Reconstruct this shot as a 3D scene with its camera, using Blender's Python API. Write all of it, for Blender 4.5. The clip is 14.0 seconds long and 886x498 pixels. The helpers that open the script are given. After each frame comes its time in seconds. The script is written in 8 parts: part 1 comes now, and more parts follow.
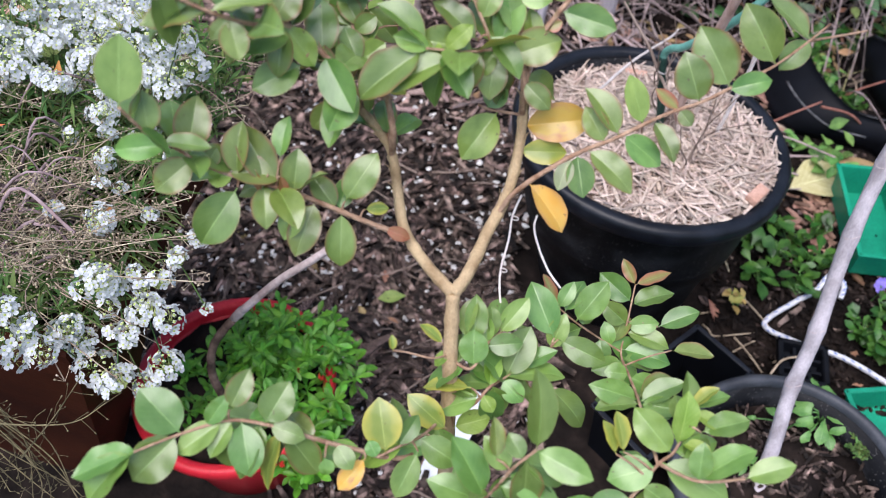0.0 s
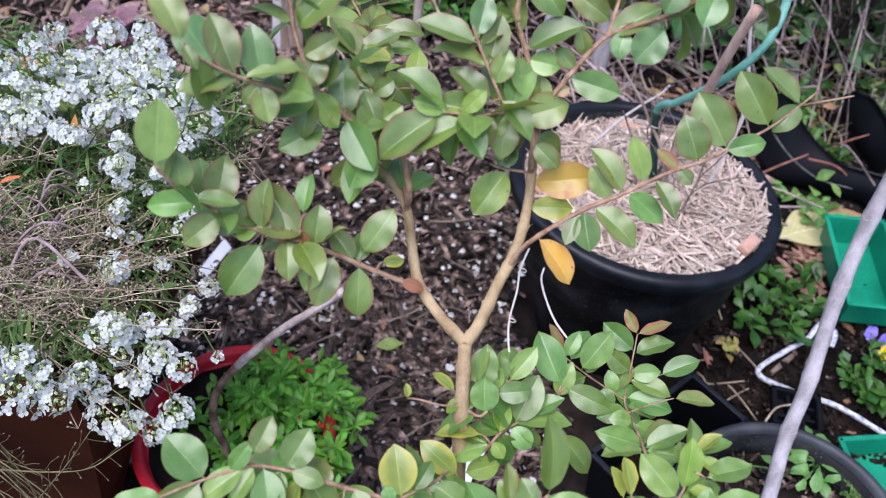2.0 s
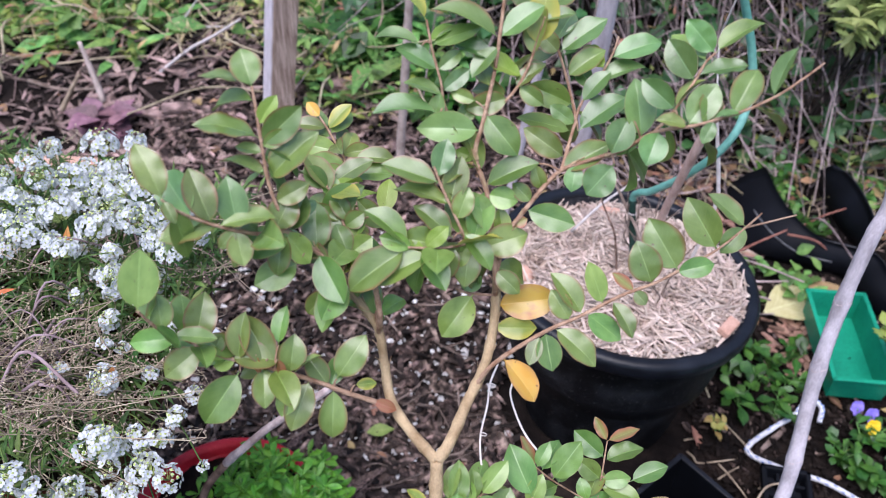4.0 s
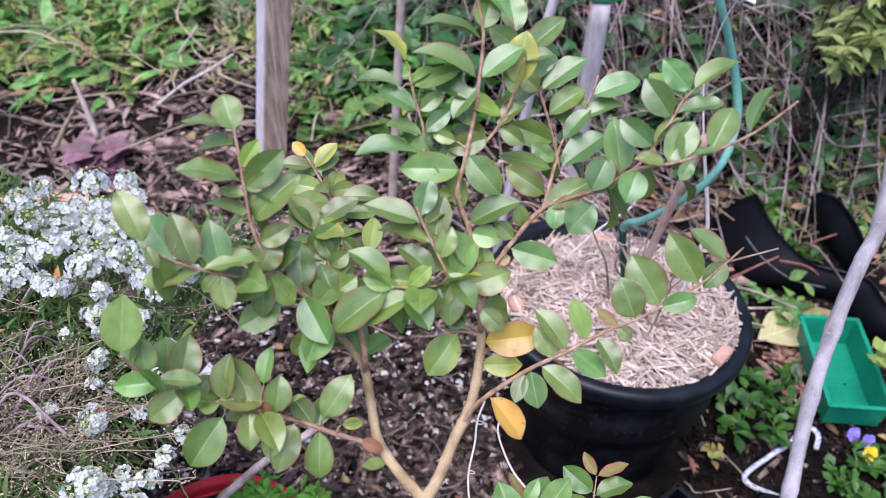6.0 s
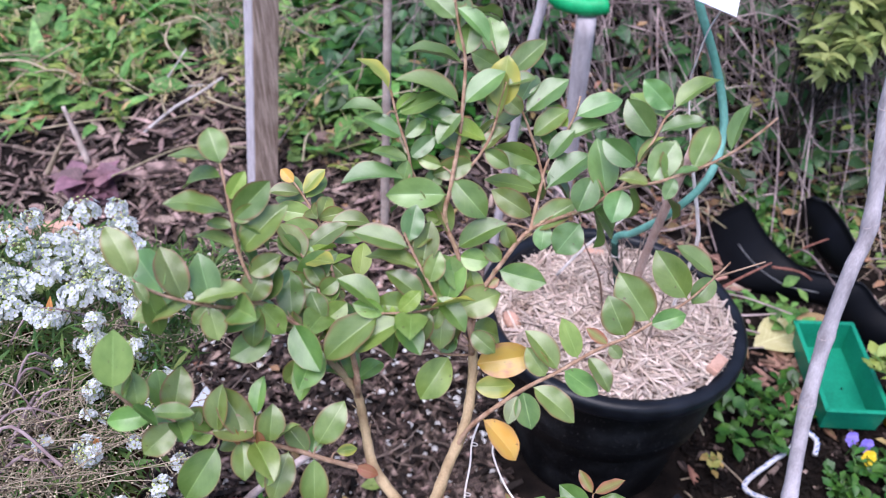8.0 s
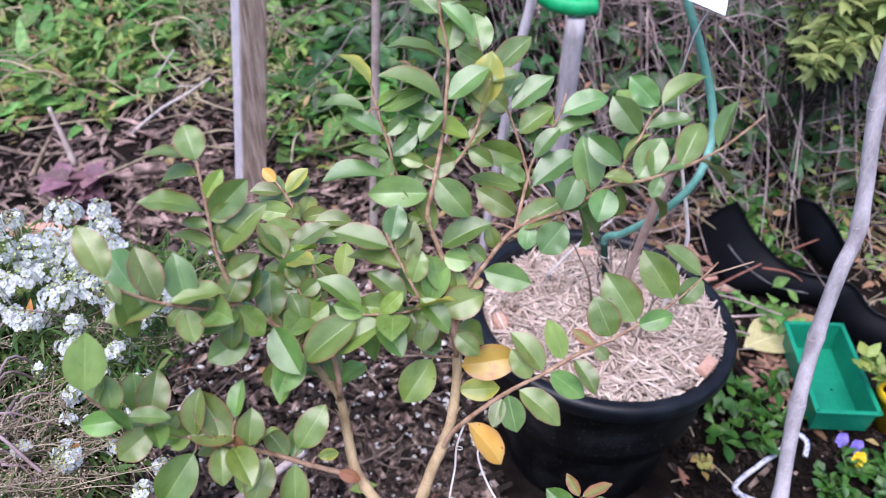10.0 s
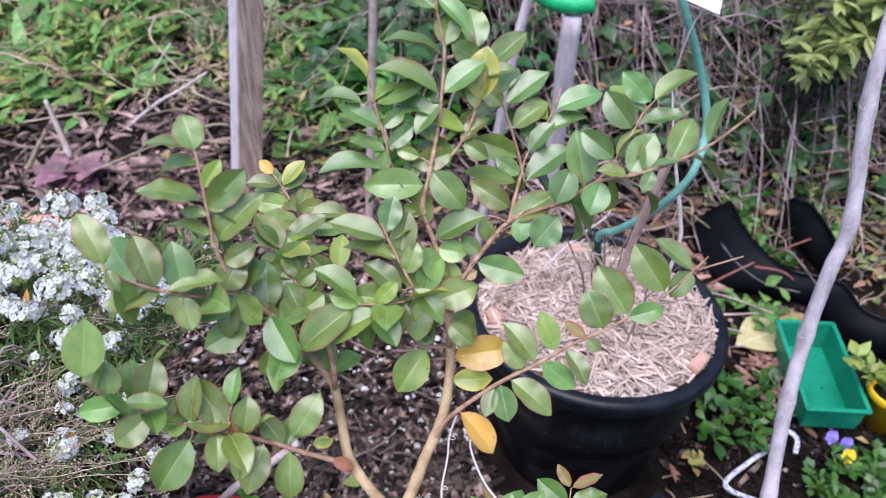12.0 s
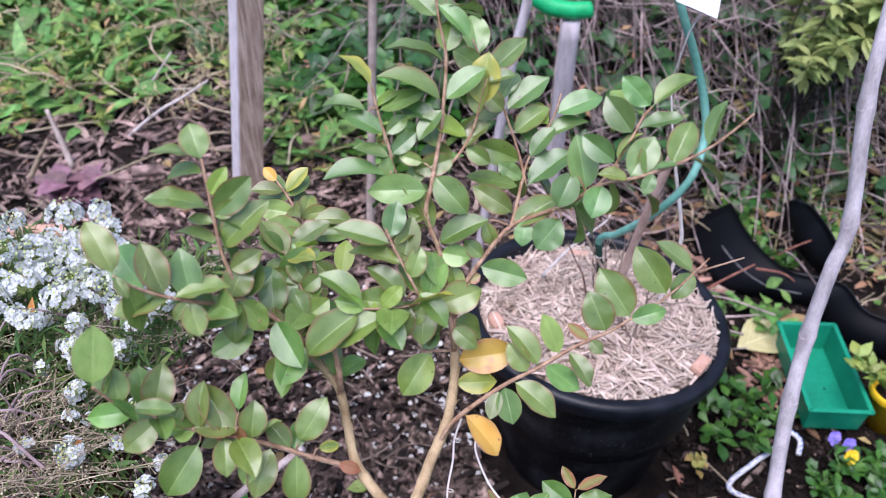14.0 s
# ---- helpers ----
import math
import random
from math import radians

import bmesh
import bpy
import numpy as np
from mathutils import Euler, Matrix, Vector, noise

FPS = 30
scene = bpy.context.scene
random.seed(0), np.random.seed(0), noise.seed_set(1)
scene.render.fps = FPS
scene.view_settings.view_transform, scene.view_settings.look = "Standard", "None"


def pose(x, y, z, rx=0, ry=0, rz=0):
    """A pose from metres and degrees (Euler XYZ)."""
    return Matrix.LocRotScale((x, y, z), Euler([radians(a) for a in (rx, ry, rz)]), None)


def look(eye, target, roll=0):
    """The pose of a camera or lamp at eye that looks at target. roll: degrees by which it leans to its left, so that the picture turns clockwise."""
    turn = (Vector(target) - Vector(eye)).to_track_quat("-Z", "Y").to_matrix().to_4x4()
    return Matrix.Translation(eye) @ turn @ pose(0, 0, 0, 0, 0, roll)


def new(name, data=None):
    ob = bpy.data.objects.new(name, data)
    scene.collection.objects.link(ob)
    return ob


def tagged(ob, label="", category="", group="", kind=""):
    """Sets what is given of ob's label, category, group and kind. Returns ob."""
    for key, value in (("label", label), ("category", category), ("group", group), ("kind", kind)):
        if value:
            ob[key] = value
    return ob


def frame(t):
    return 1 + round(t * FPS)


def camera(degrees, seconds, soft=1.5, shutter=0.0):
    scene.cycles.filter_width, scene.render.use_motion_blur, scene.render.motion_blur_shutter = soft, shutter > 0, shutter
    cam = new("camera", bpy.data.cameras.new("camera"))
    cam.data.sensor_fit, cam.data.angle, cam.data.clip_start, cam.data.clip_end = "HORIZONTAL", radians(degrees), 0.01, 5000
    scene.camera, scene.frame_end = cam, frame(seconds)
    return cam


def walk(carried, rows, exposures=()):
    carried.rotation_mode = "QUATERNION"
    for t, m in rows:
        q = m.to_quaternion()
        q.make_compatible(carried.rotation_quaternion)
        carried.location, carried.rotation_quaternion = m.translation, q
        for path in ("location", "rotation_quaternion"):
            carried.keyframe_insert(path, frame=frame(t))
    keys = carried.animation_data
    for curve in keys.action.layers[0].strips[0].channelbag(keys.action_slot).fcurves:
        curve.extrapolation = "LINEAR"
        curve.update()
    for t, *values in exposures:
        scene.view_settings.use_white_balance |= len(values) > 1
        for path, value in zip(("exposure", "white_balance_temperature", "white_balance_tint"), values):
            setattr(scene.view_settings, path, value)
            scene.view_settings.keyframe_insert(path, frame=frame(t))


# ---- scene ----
cam = camera(57.7, 14.0, 0.8)
cam.data.dof.use_dof, cam.data.dof.focus_distance, cam.data.dof.aperture_fstop = True, 0.71, 8.5
PATH = [
    (0, (0.49, 0.325, 1.282), (0.158, 1.537, -0.273), 0.7),
    (0.5, (0.48, 0.316, 1.296), (0.131, 1.557, -0.234), 0.8),
    (1, (0.478, 0.314, 1.297), (0.137, 1.59, -0.205), 1.4),
    (1.5, (0.479, 0.316, 1.297), (0.146, 1.607, -0.193), 1.6),
    (2, (0.479, 0.309, 1.302), (0.146, 1.612, -0.178), 1.6),
    (2.5, (0.489, 0.31, 1.314), (0.148, 1.632, -0.147), 1.1),
    (3, (0.494, 0.315, 1.335), (0.141, 1.672, -0.091), 0.5),
    (3.5, (0.493, 0.317, 1.341), (0.134, 1.706, -0.053), 0.4),
    (4, (0.495, 0.321, 1.351), (0.138, 1.737, -0.016), 0.4),
    (4.2, (0.497, 0.321, 1.355), (0.14, 1.748, 0.0), 0.3),
    (6.5, (0.503, 0.33, 1.361), (0.141, 1.798, 0.052), -0.8),
    (7, (0.503, 0.334, 1.366), (0.142, 1.812, 0.068), -1.8),
    (7.5, (0.502, 0.332, 1.366), (0.142, 1.815, 0.074), -1.9),
    (8, (0.507, 0.329, 1.366), (0.152, 1.815, 0.075), -1.6),
    (10.5, (0.511, 0.338, 1.356), (0.187, 1.833, 0.068), -0.8),
    (11, (0.505, 0.333, 1.355), (0.192, 1.824, 0.059), -0.1),
    (11.5, (0.508, 0.326, 1.361), (0.193, 1.817, 0.065), -0.1),
    (12, (0.513, 0.329, 1.36), (0.19, 1.821, 0.068), -0.4),
    (12.5, (0.508, 0.322, 1.363), (0.182, 1.817, 0.074), -0.3),
    (13, (0.508, 0.321, 1.362), (0.177, 1.818, 0.078), -0.5),
    (13.5, (0.513, 0.326, 1.365), (0.182, 1.825, 0.084), -0.9),
    (14, (0.512, 0.324, 1.363), (0.186, 1.825, 0.081), -1.0),
]
walk(cam, [(t, look(eye, target, roll)) for t, eye, target, roll in PATH], [(0.0, 0.98, 6550, 11.0), (1.0, 0.93, 6250, 13.5), (2.5, 0.95, 6250, 14.0), (4.0, 1.0, 6270, 15.5), (6.5, 1.02, 6180, 18.0), (14.0, 1.02, 6230, 17.5)])

# ---------------------------------------------------------------- light
world = bpy.data.worlds.new("overcast_sky")
scene.world = world
world.use_nodes = True
wn, wl = world.node_tree.nodes, world.node_tree.links
sky = wn.new("ShaderNodeTexSky")
sky.sky_type = "NISHITA"
sky.sun_disc = False
sky.sun_elevation, sky.sun_rotation = radians(71), radians(190)
sky.air_density, sky.dust_density, sky.ozone_density = 1.0, 1.2, 1.4
wn["Background"].inputs[1].default_value = 0.105
wl.new(sky.outputs[0], wn["Background"].inputs[0])

sun_data = bpy.data.lights.new("sun", "SUN")
sun_data.energy, sun_data.angle, sun_data.color = 2.3, radians(55), (1.0, 0.95, 1.0)
sun = new("sun", sun_data)
sun.matrix_world = look((0.05, -0.35, 4.0), (0.3, 1.0, 0.0))


# ---------------------------------------------------------------- mesh tools
class Geo:
    """Vertices and faces gathered in lists, for one mesh."""

    def __init__(self):
        self.v, self.f, self.uv = [], [], []

    def add(self, verts, faces, uvs=None):
        k = len(self.v)
        self.v.extend([tuple(p) for p in verts])
        self.f.extend([tuple(i + k for i in face) for face in faces])
        self.uv.extend(uvs if uvs is not None else [(0.0, 0.0)] * len(verts))

    def mesh(self, name, mat=None, smooth=False):
        me = bpy.data.meshes.new(name)
        me.from_pydata(self.v, [], self.f)
        layer = me.uv_layers.new(name="uv")
        idx = np.empty(len(me.loops), dtype=np.int32)
        me.loops.foreach_get("vertex_index", idx)
        layer.data.foreach_set("uv", np.array(self.uv, dtype=np.float32)[idx].ravel())
        if mat:
            me.materials.append(mat)
        if smooth:
            me.polygons.foreach_set("use_smooth", np.ones(len(me.polygons), dtype=bool))
        me.update()
        return me


GROUPS = {"weed_plant": "weeds on the soil", "pansy_foliage": "pansy foliage", "seedling_tray": "green seedling trays", "plant_tie": "ties on the shrub", "plant_label": "plant labels", "fallen_leaf": "fallen leaves", "bark_piece": "bark pieces on the path", "terracotta_shard": "shards in the straw", "bare_plant": "bare plants in the straw", "plastic_edging": "strips of edging"}


def base(name, at, label, category, group="", kind=""):
    """A thing: an Empty at its base."""
    ob = new(name)
    ob.empty_display_size = 0.02
    ob.location = at
    return tagged(ob, label, category, group or GROUPS.get(name, ""), kind)


def hang(ob, parent):
    """Make ob a part of parent, where it stands."""
    ob.parent = parent
    ob.matrix_parent_inverse = parent.matrix_basis.inverted()
    return ob


def part(name, geo, mat, parent, label="", smooth=False, kind=""):
    me = geo.mesh(name, mat, smooth) if isinstance(geo, Geo) else geo
    ob = hang(new(name, me), parent)
    return tagged(ob, label, kind=kind)


def sub_part(name, geo, mat, parent, label="", smooth=False):
    """A piece of a part, which stands where its thing stands."""
    ob = new(name, geo.mesh(name, mat, smooth))
    ob.parent = parent
    ob.matrix_parent_inverse = (parent.parent.matrix_basis @ parent.matrix_parent_inverse @ parent.matrix_basis).inverted()
    return tagged(ob, label)


def thing(name, geo, mat, label, category, smooth=False, group="", kind=""):
    return tagged(new(name, geo.mesh(name, mat, smooth)), label, category, group or GROUPS.get(name, ""), kind)


def spline(pts, n):
    """n + 1 points and the curve's way through pts."""
    P = [Vector(p) for p in pts]
    P = [P[0] * 2 - P[1]] + P + [P[-1] * 2 - P[-2]]
    k, out = len(pts) - 1, []
    for i in range(n + 1):
        u = i / n * k
        j = min(int(u), k - 1)
        t = u - j
        a, b, c, d = P[j], P[j + 1], P[j + 2], P[j + 3]
        out.append(0.5 * (2 * b + (c - a) * t + (2 * a - 5 * b + 4 * c - d) * t * t + (3 * b - a - 3 * c + d) * t ** 3))
    return out


def tube(geo, path, radii, sides=6, cap=True, wob=0.0):
    """A tube along a path; radii: one number, or a function of 0..1."""
    path = [Vector(p) for p in path]
    n, k = len(path), len(geo.v)
    ref = Vector((0.31, 0.17, 0.93))
    verts, uvs = [], []
    for i, p in enumerate(path):
        d = (path[min(i + 1, n - 1)] - path[max(i - 1, 0)]).normalized()
        a = d.cross(ref)
        if a.length < 0.05:
            a = d.cross(Vector((1, 0, 0)))
        a.normalize()
        b = d.cross(a)
        r = radii(i / (n - 1)) if callable(radii) else radii
        for s in range(sides):
            w = 2 * math.pi * s / sides
            q = r * (1 + (random.uniform(-wob, wob) if wob else 0))
            verts.append(p + (a * math.cos(w) + b * math.sin(w)) * q)
            uvs.append((s / sides, i / (n - 1)))
    faces = [(i * sides + s, i * sides + (s + 1) % sides, (i + 1) * sides + (s + 1) % sides, (i + 1) * sides + s) for i in range(n - 1) for s in range(sides)]
    if cap:
        faces += [tuple(range(sides))[::-1], tuple((n - 1) * sides + s for s in range(sides))]
    geo.add(verts, faces, uvs)


def lathe(geo, profile, sides, centre, turn=0.0):
    """A round body from (radius, height) pairs."""
    x, y, z = centre
    verts = [(x + r * math.cos(turn + 2 * math.pi * s / sides), y + r * math.sin(turn + 2 * math.pi * s / sides), z + h) for r, h in profile for s in range(sides)]
    faces = [(i * sides + s, i * sides + (s + 1) % sides, (i + 1) * sides + (s + 1) % sides, (i + 1) * sides + s) for i in range(len(profile) - 1) for s in range(sides)]
    geo.add(verts, faces)


def disc(geo, centre, r, rings, sides, bump, seed):
    """A heaped round surface."""
    x, y, z = centre
    verts = [(x, y, z + bump)]
    for i in range(1, rings + 1):
        for s in range(sides):
            q, w = r * i / rings, 2 * math.pi * s / sides
            px, py = x + q * math.cos(w), y + q * math.sin(w)
            h = bump * (1 - (i / rings) ** 2) + 0.012 * noise.noise(Vector((px * 30 + seed, py * 30, 0)))
            verts.append((px, py, z + h))
    faces = [(0, 1 + s, 1 + (s + 1) % sides) for s in range(sides)]
    faces += [(1 + (i - 1) * sides + s, 1 + i * sides + s, 1 + i * sides + (s + 1) % sides, 1 + (i - 1) * sides + (s + 1) % sides) for i in range(1, rings) for s in range(sides)]
    geo.add(verts, faces)


def bar(geo, m, sx, sy, sz, bend=0.0):
    """A splinter or strip: a slightly bent, tapered box, x long."""
    verts = []
    for i, (u, q) in enumerate(((-1, 0.6), (0, 1.0), (1, 0.55))):
        for y, z in ((-1, -1), (1, -1), (1, 1), (-1, 1)):
            verts.append(m @ Vector((u * sx / 2, y * sy / 2 * q, z * sz / 2 * q + bend * (1 - u * u))))
    faces = [(i * 4 + s, i * 4 + (s + 1) % 4, i * 4 + 4 + (s + 1) % 4, i * 4 + 4 + s) for i in range(2) for s in range(4)] + [(3, 2, 1, 0), (8, 9, 10, 11)]
    geo.add(verts, faces)


def box(geo, lo, hi, bevel=0.0, m=None):
    """A box with bevelled edges."""
    bm = bmesh.new()
    bmesh.ops.create_cube(bm, size=1.0)
    for v in bm.verts:
        v.co = Vector([lo[i] + (v.co[i] + 0.5) * (hi[i] - lo[i]) for i in range(3)])
    if bevel:
        bmesh.ops.bevel(bm, geom=list(bm.edges), offset=bevel, segments=2, affect="EDGES", profile=0.6)
    bm.verts.index_update()
    geo.add([(m @ v.co) if m else v.co for v in bm.verts], [tuple(v.index for v in f.verts) for f in bm.faces])
    bm.free()


BLADES = {
    "ovate": (0.0, 0.42, 0.78, 1.0, 0.92, 0.66, 0.30, 0.0),
    "spoon": (0.10, 0.16, 0.34, 0.62, 0.92, 1.0, 0.78, 0.0),
    "lance": (0.05, 0.55, 0.9, 1.0, 0.82, 0.55, 0.26, 0.0),
    "grass": (0.7, 1.0, 1.0, 0.9, 0.75, 0.55, 0.3, 0.0),
    "heart": (0.0, 0.95, 1.0, 0.93, 0.78, 0.55, 0.28, 0.0),
}


def blade(geo, at, yaw, pitch, roll, length, width, droop=0.2, fold=0.25, kind="ovate", rows=4):
    """One small leaf, folded along its rib and bowed."""
    m = Matrix.Translation(at) @ Euler((0, -pitch, yaw)).to_matrix().to_4x4() @ Matrix.Rotation(roll, 4, "X")
    prof = BLADES[kind]
    verts, uvs = [], []
    for i in range(rows + 1):
        t = i / rows
        q = t * (len(prof) - 1)
        j = min(int(q), len(prof) - 2)
        w = (prof[j] + (prof[j + 1] - prof[j]) * (q - j)) * width / 2
        z = -droop * length * t * t
        for u in (-1, 0, 1):
            verts.append(m @ Vector((t * length, u * w, z + abs(u) * w * fold)))
            uvs.append((u * 0.5 + 0.5, t))
    faces = [(i * 3 + c, i * 3 + c + 1, i * 3 + c + 4, i * 3 + c + 3) for i in range(rows) for c in (0, 1)]
    geo.add(verts, faces, uvs)


def ground_z(x, y):
    """The height of the soil: flat in front, a low rise to the back and side, a bank behind."""
    z = 0.0
    rise = max(0.0, y - 1.25) * 0.30 * min(1.0, max(0.0, (0.55 - x) / 0.7))
    z += min(rise, 0.24)
    edge = 2.25 if x > 0.25 else 2.25 + min(0.7, (0.25 - x) * 0.8)
    z += max(0.0, min(1.6, (y - edge) * 0.95))
    return z


def soil_z(x, y):
    q = Vector((x, y, 0.0))
    return ground_z(x, y) + 0.018 * noise.noise(q * 7) + 0.008 * noise.noise(q * 26)


# ---------------------------------------------------------------- materials
def mat(name, c1, c2, scale=20.0, rough=0.7, bump=0.3, bump_scale=None, metal=0.0, spread=0.0, island=0.0, third=None, detail=6.0, spec=0.32, obj=0.0, stretch=None, thin=0.0):
    """A surface of two colours mixed by noise at two scales, with relief; island/obj: how far pieces differ."""
    m = bpy.data.materials.new(name)
    m.use_nodes = True
    n, l = m.node_tree.nodes, m.node_tree.links
    b = n["Principled BSDF"]
    b.inputs["Roughness"].default_value, b.inputs["Metallic"].default_value = rough, metal
    b.inputs["Specular IOR Level"].default_value = spec
    co = n.new("ShaderNodeTexCoord")
    src = co.outputs["Object"]
    if stretch:
        mp = n.new("ShaderNodeMapping")
        mp.inputs["Scale"].default_value = stretch
        l.new(src, mp.inputs[0])
        src = mp.outputs[0]
    big = n.new("ShaderNodeTexNoise")
    big.inputs["Scale"].default_value, big.inputs["Detail"].default_value = scale, detail
    l.new(src, big.inputs[0])
    fine = n.new("ShaderNodeTexNoise")
    fine.inputs["Scale"].default_value, fine.inputs["Detail"].default_value = bump_scale or scale * 6, 5.0
    l.new(src, fine.inputs[0])
    ramp = n.new("ShaderNodeValToRGB")
    ramp.color_ramp.elements[0].position, ramp.color_ramp.elements[1].position = 0.32, 0.68
    ramp.color_ramp.elements[0].color, ramp.color_ramp.elements[1].color = (*c1, 1), (*c2, 1)
    if third:
        e = ramp.color_ramp.elements.new(0.5)
        e.color = (*third, 1)
    l.new(big.outputs[0], ramp.inputs[0])
    colour = ramp.outputs[0]
    grain = n.new("ShaderNodeMixRGB")
    grain.blend_type = "OVERLAY"
    grain.inputs[0].default_value = 0.35
    l.new(colour, grain.inputs[1])
    l.new(fine.outputs[0], grain.inputs[2])
    colour = grain.outputs[0]
    if island or obj:
        if island:
            g = n.new("ShaderNodeNewGeometry")
            rnd = g.outputs["Random Per Island"]
        else:
            g = n.new("ShaderNodeObjectInfo")
            rnd = g.outputs["Random"]
        amount = island or obj
        hsv = n.new("ShaderNodeHueSaturation")
        vr = n.new("ShaderNodeMapRange")
        vr.inputs[3].default_value, vr.inputs[4].default_value = 1 - amount, 1 + amount
        l.new(rnd, vr.inputs[0])
        l.new(vr.outputs[0], hsv.inputs["Value"])
        wob = n.new("ShaderNodeMath")
        wob.operation = "MULTIPLY"
        wob.inputs[1].default_value = 7.31
        fr = n.new("ShaderNodeMath")
        fr.operation = "FRACT"
        hr = n.new("ShaderNodeMapRange")
        hr.inputs[3].default_value, hr.inputs[4].default_value = 0.5 - spread, 0.5 + spread
        l.new(rnd, wob.inputs[0])
        l.new(wob.outputs[0], fr.inputs[0])
        l.new(fr.outputs[0], hr.inputs[0])
        l.new(hr.outputs[0], hsv.inputs["Hue"])
        l.new(colour, hsv.inputs["Color"])
        colour = hsv.outputs[0]
    l.new(colour, b.inputs["Base Color"])
    if bump:
        bp = n.new("ShaderNodeBump")
        bp.inputs["Strength"].default_value, bp.inputs["Distance"].default_value = bump, 0.004
        l.new(fine.outputs[0], bp.inputs["Height"])
        l.new(bp.outputs[0], b.inputs["Normal"])
    if thin:
        tr = n.new("ShaderNodeBsdfTranslucent")
        l.new(colour, tr.inputs[0])
        mx = n.new("ShaderNodeMixShader")
        mx.inputs[0].default_value = thin
        l.new(b.outputs[0], mx.inputs[1])
        l.new(tr.outputs[0], mx.inputs[2])
        l.new(mx.outputs[0], n["Material Output"].inputs[0])
    return m


def foliage(name, c1, c2, rough=0.5, spread=0.03, vary=0.3, rib=0.35, thin=0.25, obj=False, margin=None, blotch=None, spec=0.5, vein=0.15, coat=0.0, edge=0.95, strength=0.5):
    """A leaf: two greens, a paler rib and veins, a margin of its own colour, light coming through."""
    m = bpy.data.materials.new(name)
    m.use_nodes = True
    n, l = m.node_tree.nodes, m.node_tree.links
    b = n["Principled BSDF"]
    b.inputs["Roughness"].default_value = rough
    b.inputs["Specular IOR Level"].default_value = spec
    b.inputs["Coat Weight"].default_value, b.inputs["Coat Roughness"].default_value = coat, 0.3
    uv = n.new("ShaderNodeUVMap")
    uv.uv_map = "uv"
    sep = n.new("ShaderNodeSeparateXYZ")
    l.new(uv.outputs[0], sep.inputs[0])

    def math_node(op, a, c=None, clamp=False):
        q = n.new("ShaderNodeMath")
        q.operation, q.use_clamp = op, clamp
        for i, s in enumerate((a, c)):
            if s is None:
                continue
            if isinstance(s, (int, float)):
                q.inputs[i].default_value = s
            else:
                l.new(s, q.inputs[i])
        return q.outputs[0]

    off = math_node("MULTIPLY", math_node("ABSOLUTE", math_node("SUBTRACT", sep.outputs[0], 0.5)), 2.0)
    if obj:
        info = n.new("ShaderNodeObjectInfo")
        rnd = info.outputs["Random"]
    else:
        info = n.new("ShaderNodeNewGeometry")
        rnd = info.outputs["Random Per Island"]
    co = n.new("ShaderNodeTexCoord")
    no = n.new("ShaderNodeTexNoise")
    no.noise_dimensions = "4D"
    no.inputs["Scale"].default_value = 2.2 if obj else 60.0
    no.inputs["Detail"].default_value = 4.0
    l.new(co.outputs["Object"], no.inputs[0])
    l.new(math_node("MULTIPLY", rnd, 40.0), no.inputs["W"])
    mix = n.new("ShaderNodeMixRGB")
    mix.inputs[1].default_value, mix.inputs[2].default_value = (*c1, 1), (*c2, 1)
    l.new(math_node("MULTIPLY", math_node("SUBTRACT", no.outputs[0], 0.3), 2.2, True), mix.inputs[0])
    colour = mix.outputs[0]
    hsv = n.new("ShaderNodeHueSaturation")
    l.new(math_node("ADD", math_node("MULTIPLY", rnd, 2 * vary), 1 - vary), hsv.inputs["Value"])
    hue = math_node("FRACT", math_node("MULTIPLY", rnd, 9.7))
    l.new(math_node("ADD", math_node("MULTIPLY", hue, 2 * spread), 0.5 - spread), hsv.inputs["Hue"])
    l.new(colour, hsv.inputs["Color"])
    colour = hsv.outputs[0]

    def over(colour, factor, tint):
        q = n.new("ShaderNodeMixRGB")
        q.inputs[2].default_value = (*tint, 1)
        l.new(factor, q.inputs[0])
        l.new(colour, q.inputs[1])
        return q.outputs[0]

    pale = tuple(min(1.0, c * 1.6 + 0.05) for c in c2)
    if vein:
        wave = math_node("SINE", math_node("MULTIPLY", math_node("ADD", sep.outputs[1], math_node("MULTIPLY", off, -0.35)), 55.0))
        colour = over(colour, math_node("MULTIPLY", math_node("GREATER_THAN", wave, 0.93), vein), pale)
    if blotch:
        colour = over(colour, math_node("MULTIPLY", math_node("SUBTRACT", no.outputs[0], 0.56), 9.0, True), blotch)
    if obj:
        sp = n.new("ShaderNodeTexNoise")
        sp.noise_dimensions = "4D"
        sp.inputs["Scale"].default_value, sp.inputs["Detail"].default_value = 9.0, 1.0
        l.new(co.outputs["Object"], sp.inputs[0])
        l.new(math_node("MULTIPLY", rnd, 90.0), sp.inputs["W"])
        colour = over(colour, math_node("MULTIPLY", math_node("MULTIPLY", math_node("SUBTRACT", sp.outputs[0], 0.735), 30.0, True), 0.75), (0.11, 0.055, 0.03))
    if margin:
        rimmed = math_node("MULTIPLY", math_node("SUBTRACT", math_node("ADD", off, math_node("MULTIPLY", math_node("SUBTRACT", no.outputs[0], 0.5), 1 - edge)), edge), 0.7 / (1 - edge), True)
        colour = over(colour, math_node("MULTIPLY", rimmed, strength), margin)
    if rib:
        line = math_node("MULTIPLY", math_node("LESS_THAN", off, 0.028), rib)
        colour = over(colour, line, pale)
    l.new(colour, b.inputs["Base Color"])
    fine = n.new("ShaderNodeTexNoise")
    fine.inputs["Scale"].default_value = 18.0 if obj else 400.0
    l.new(co.outputs["Object"], fine.inputs[0])
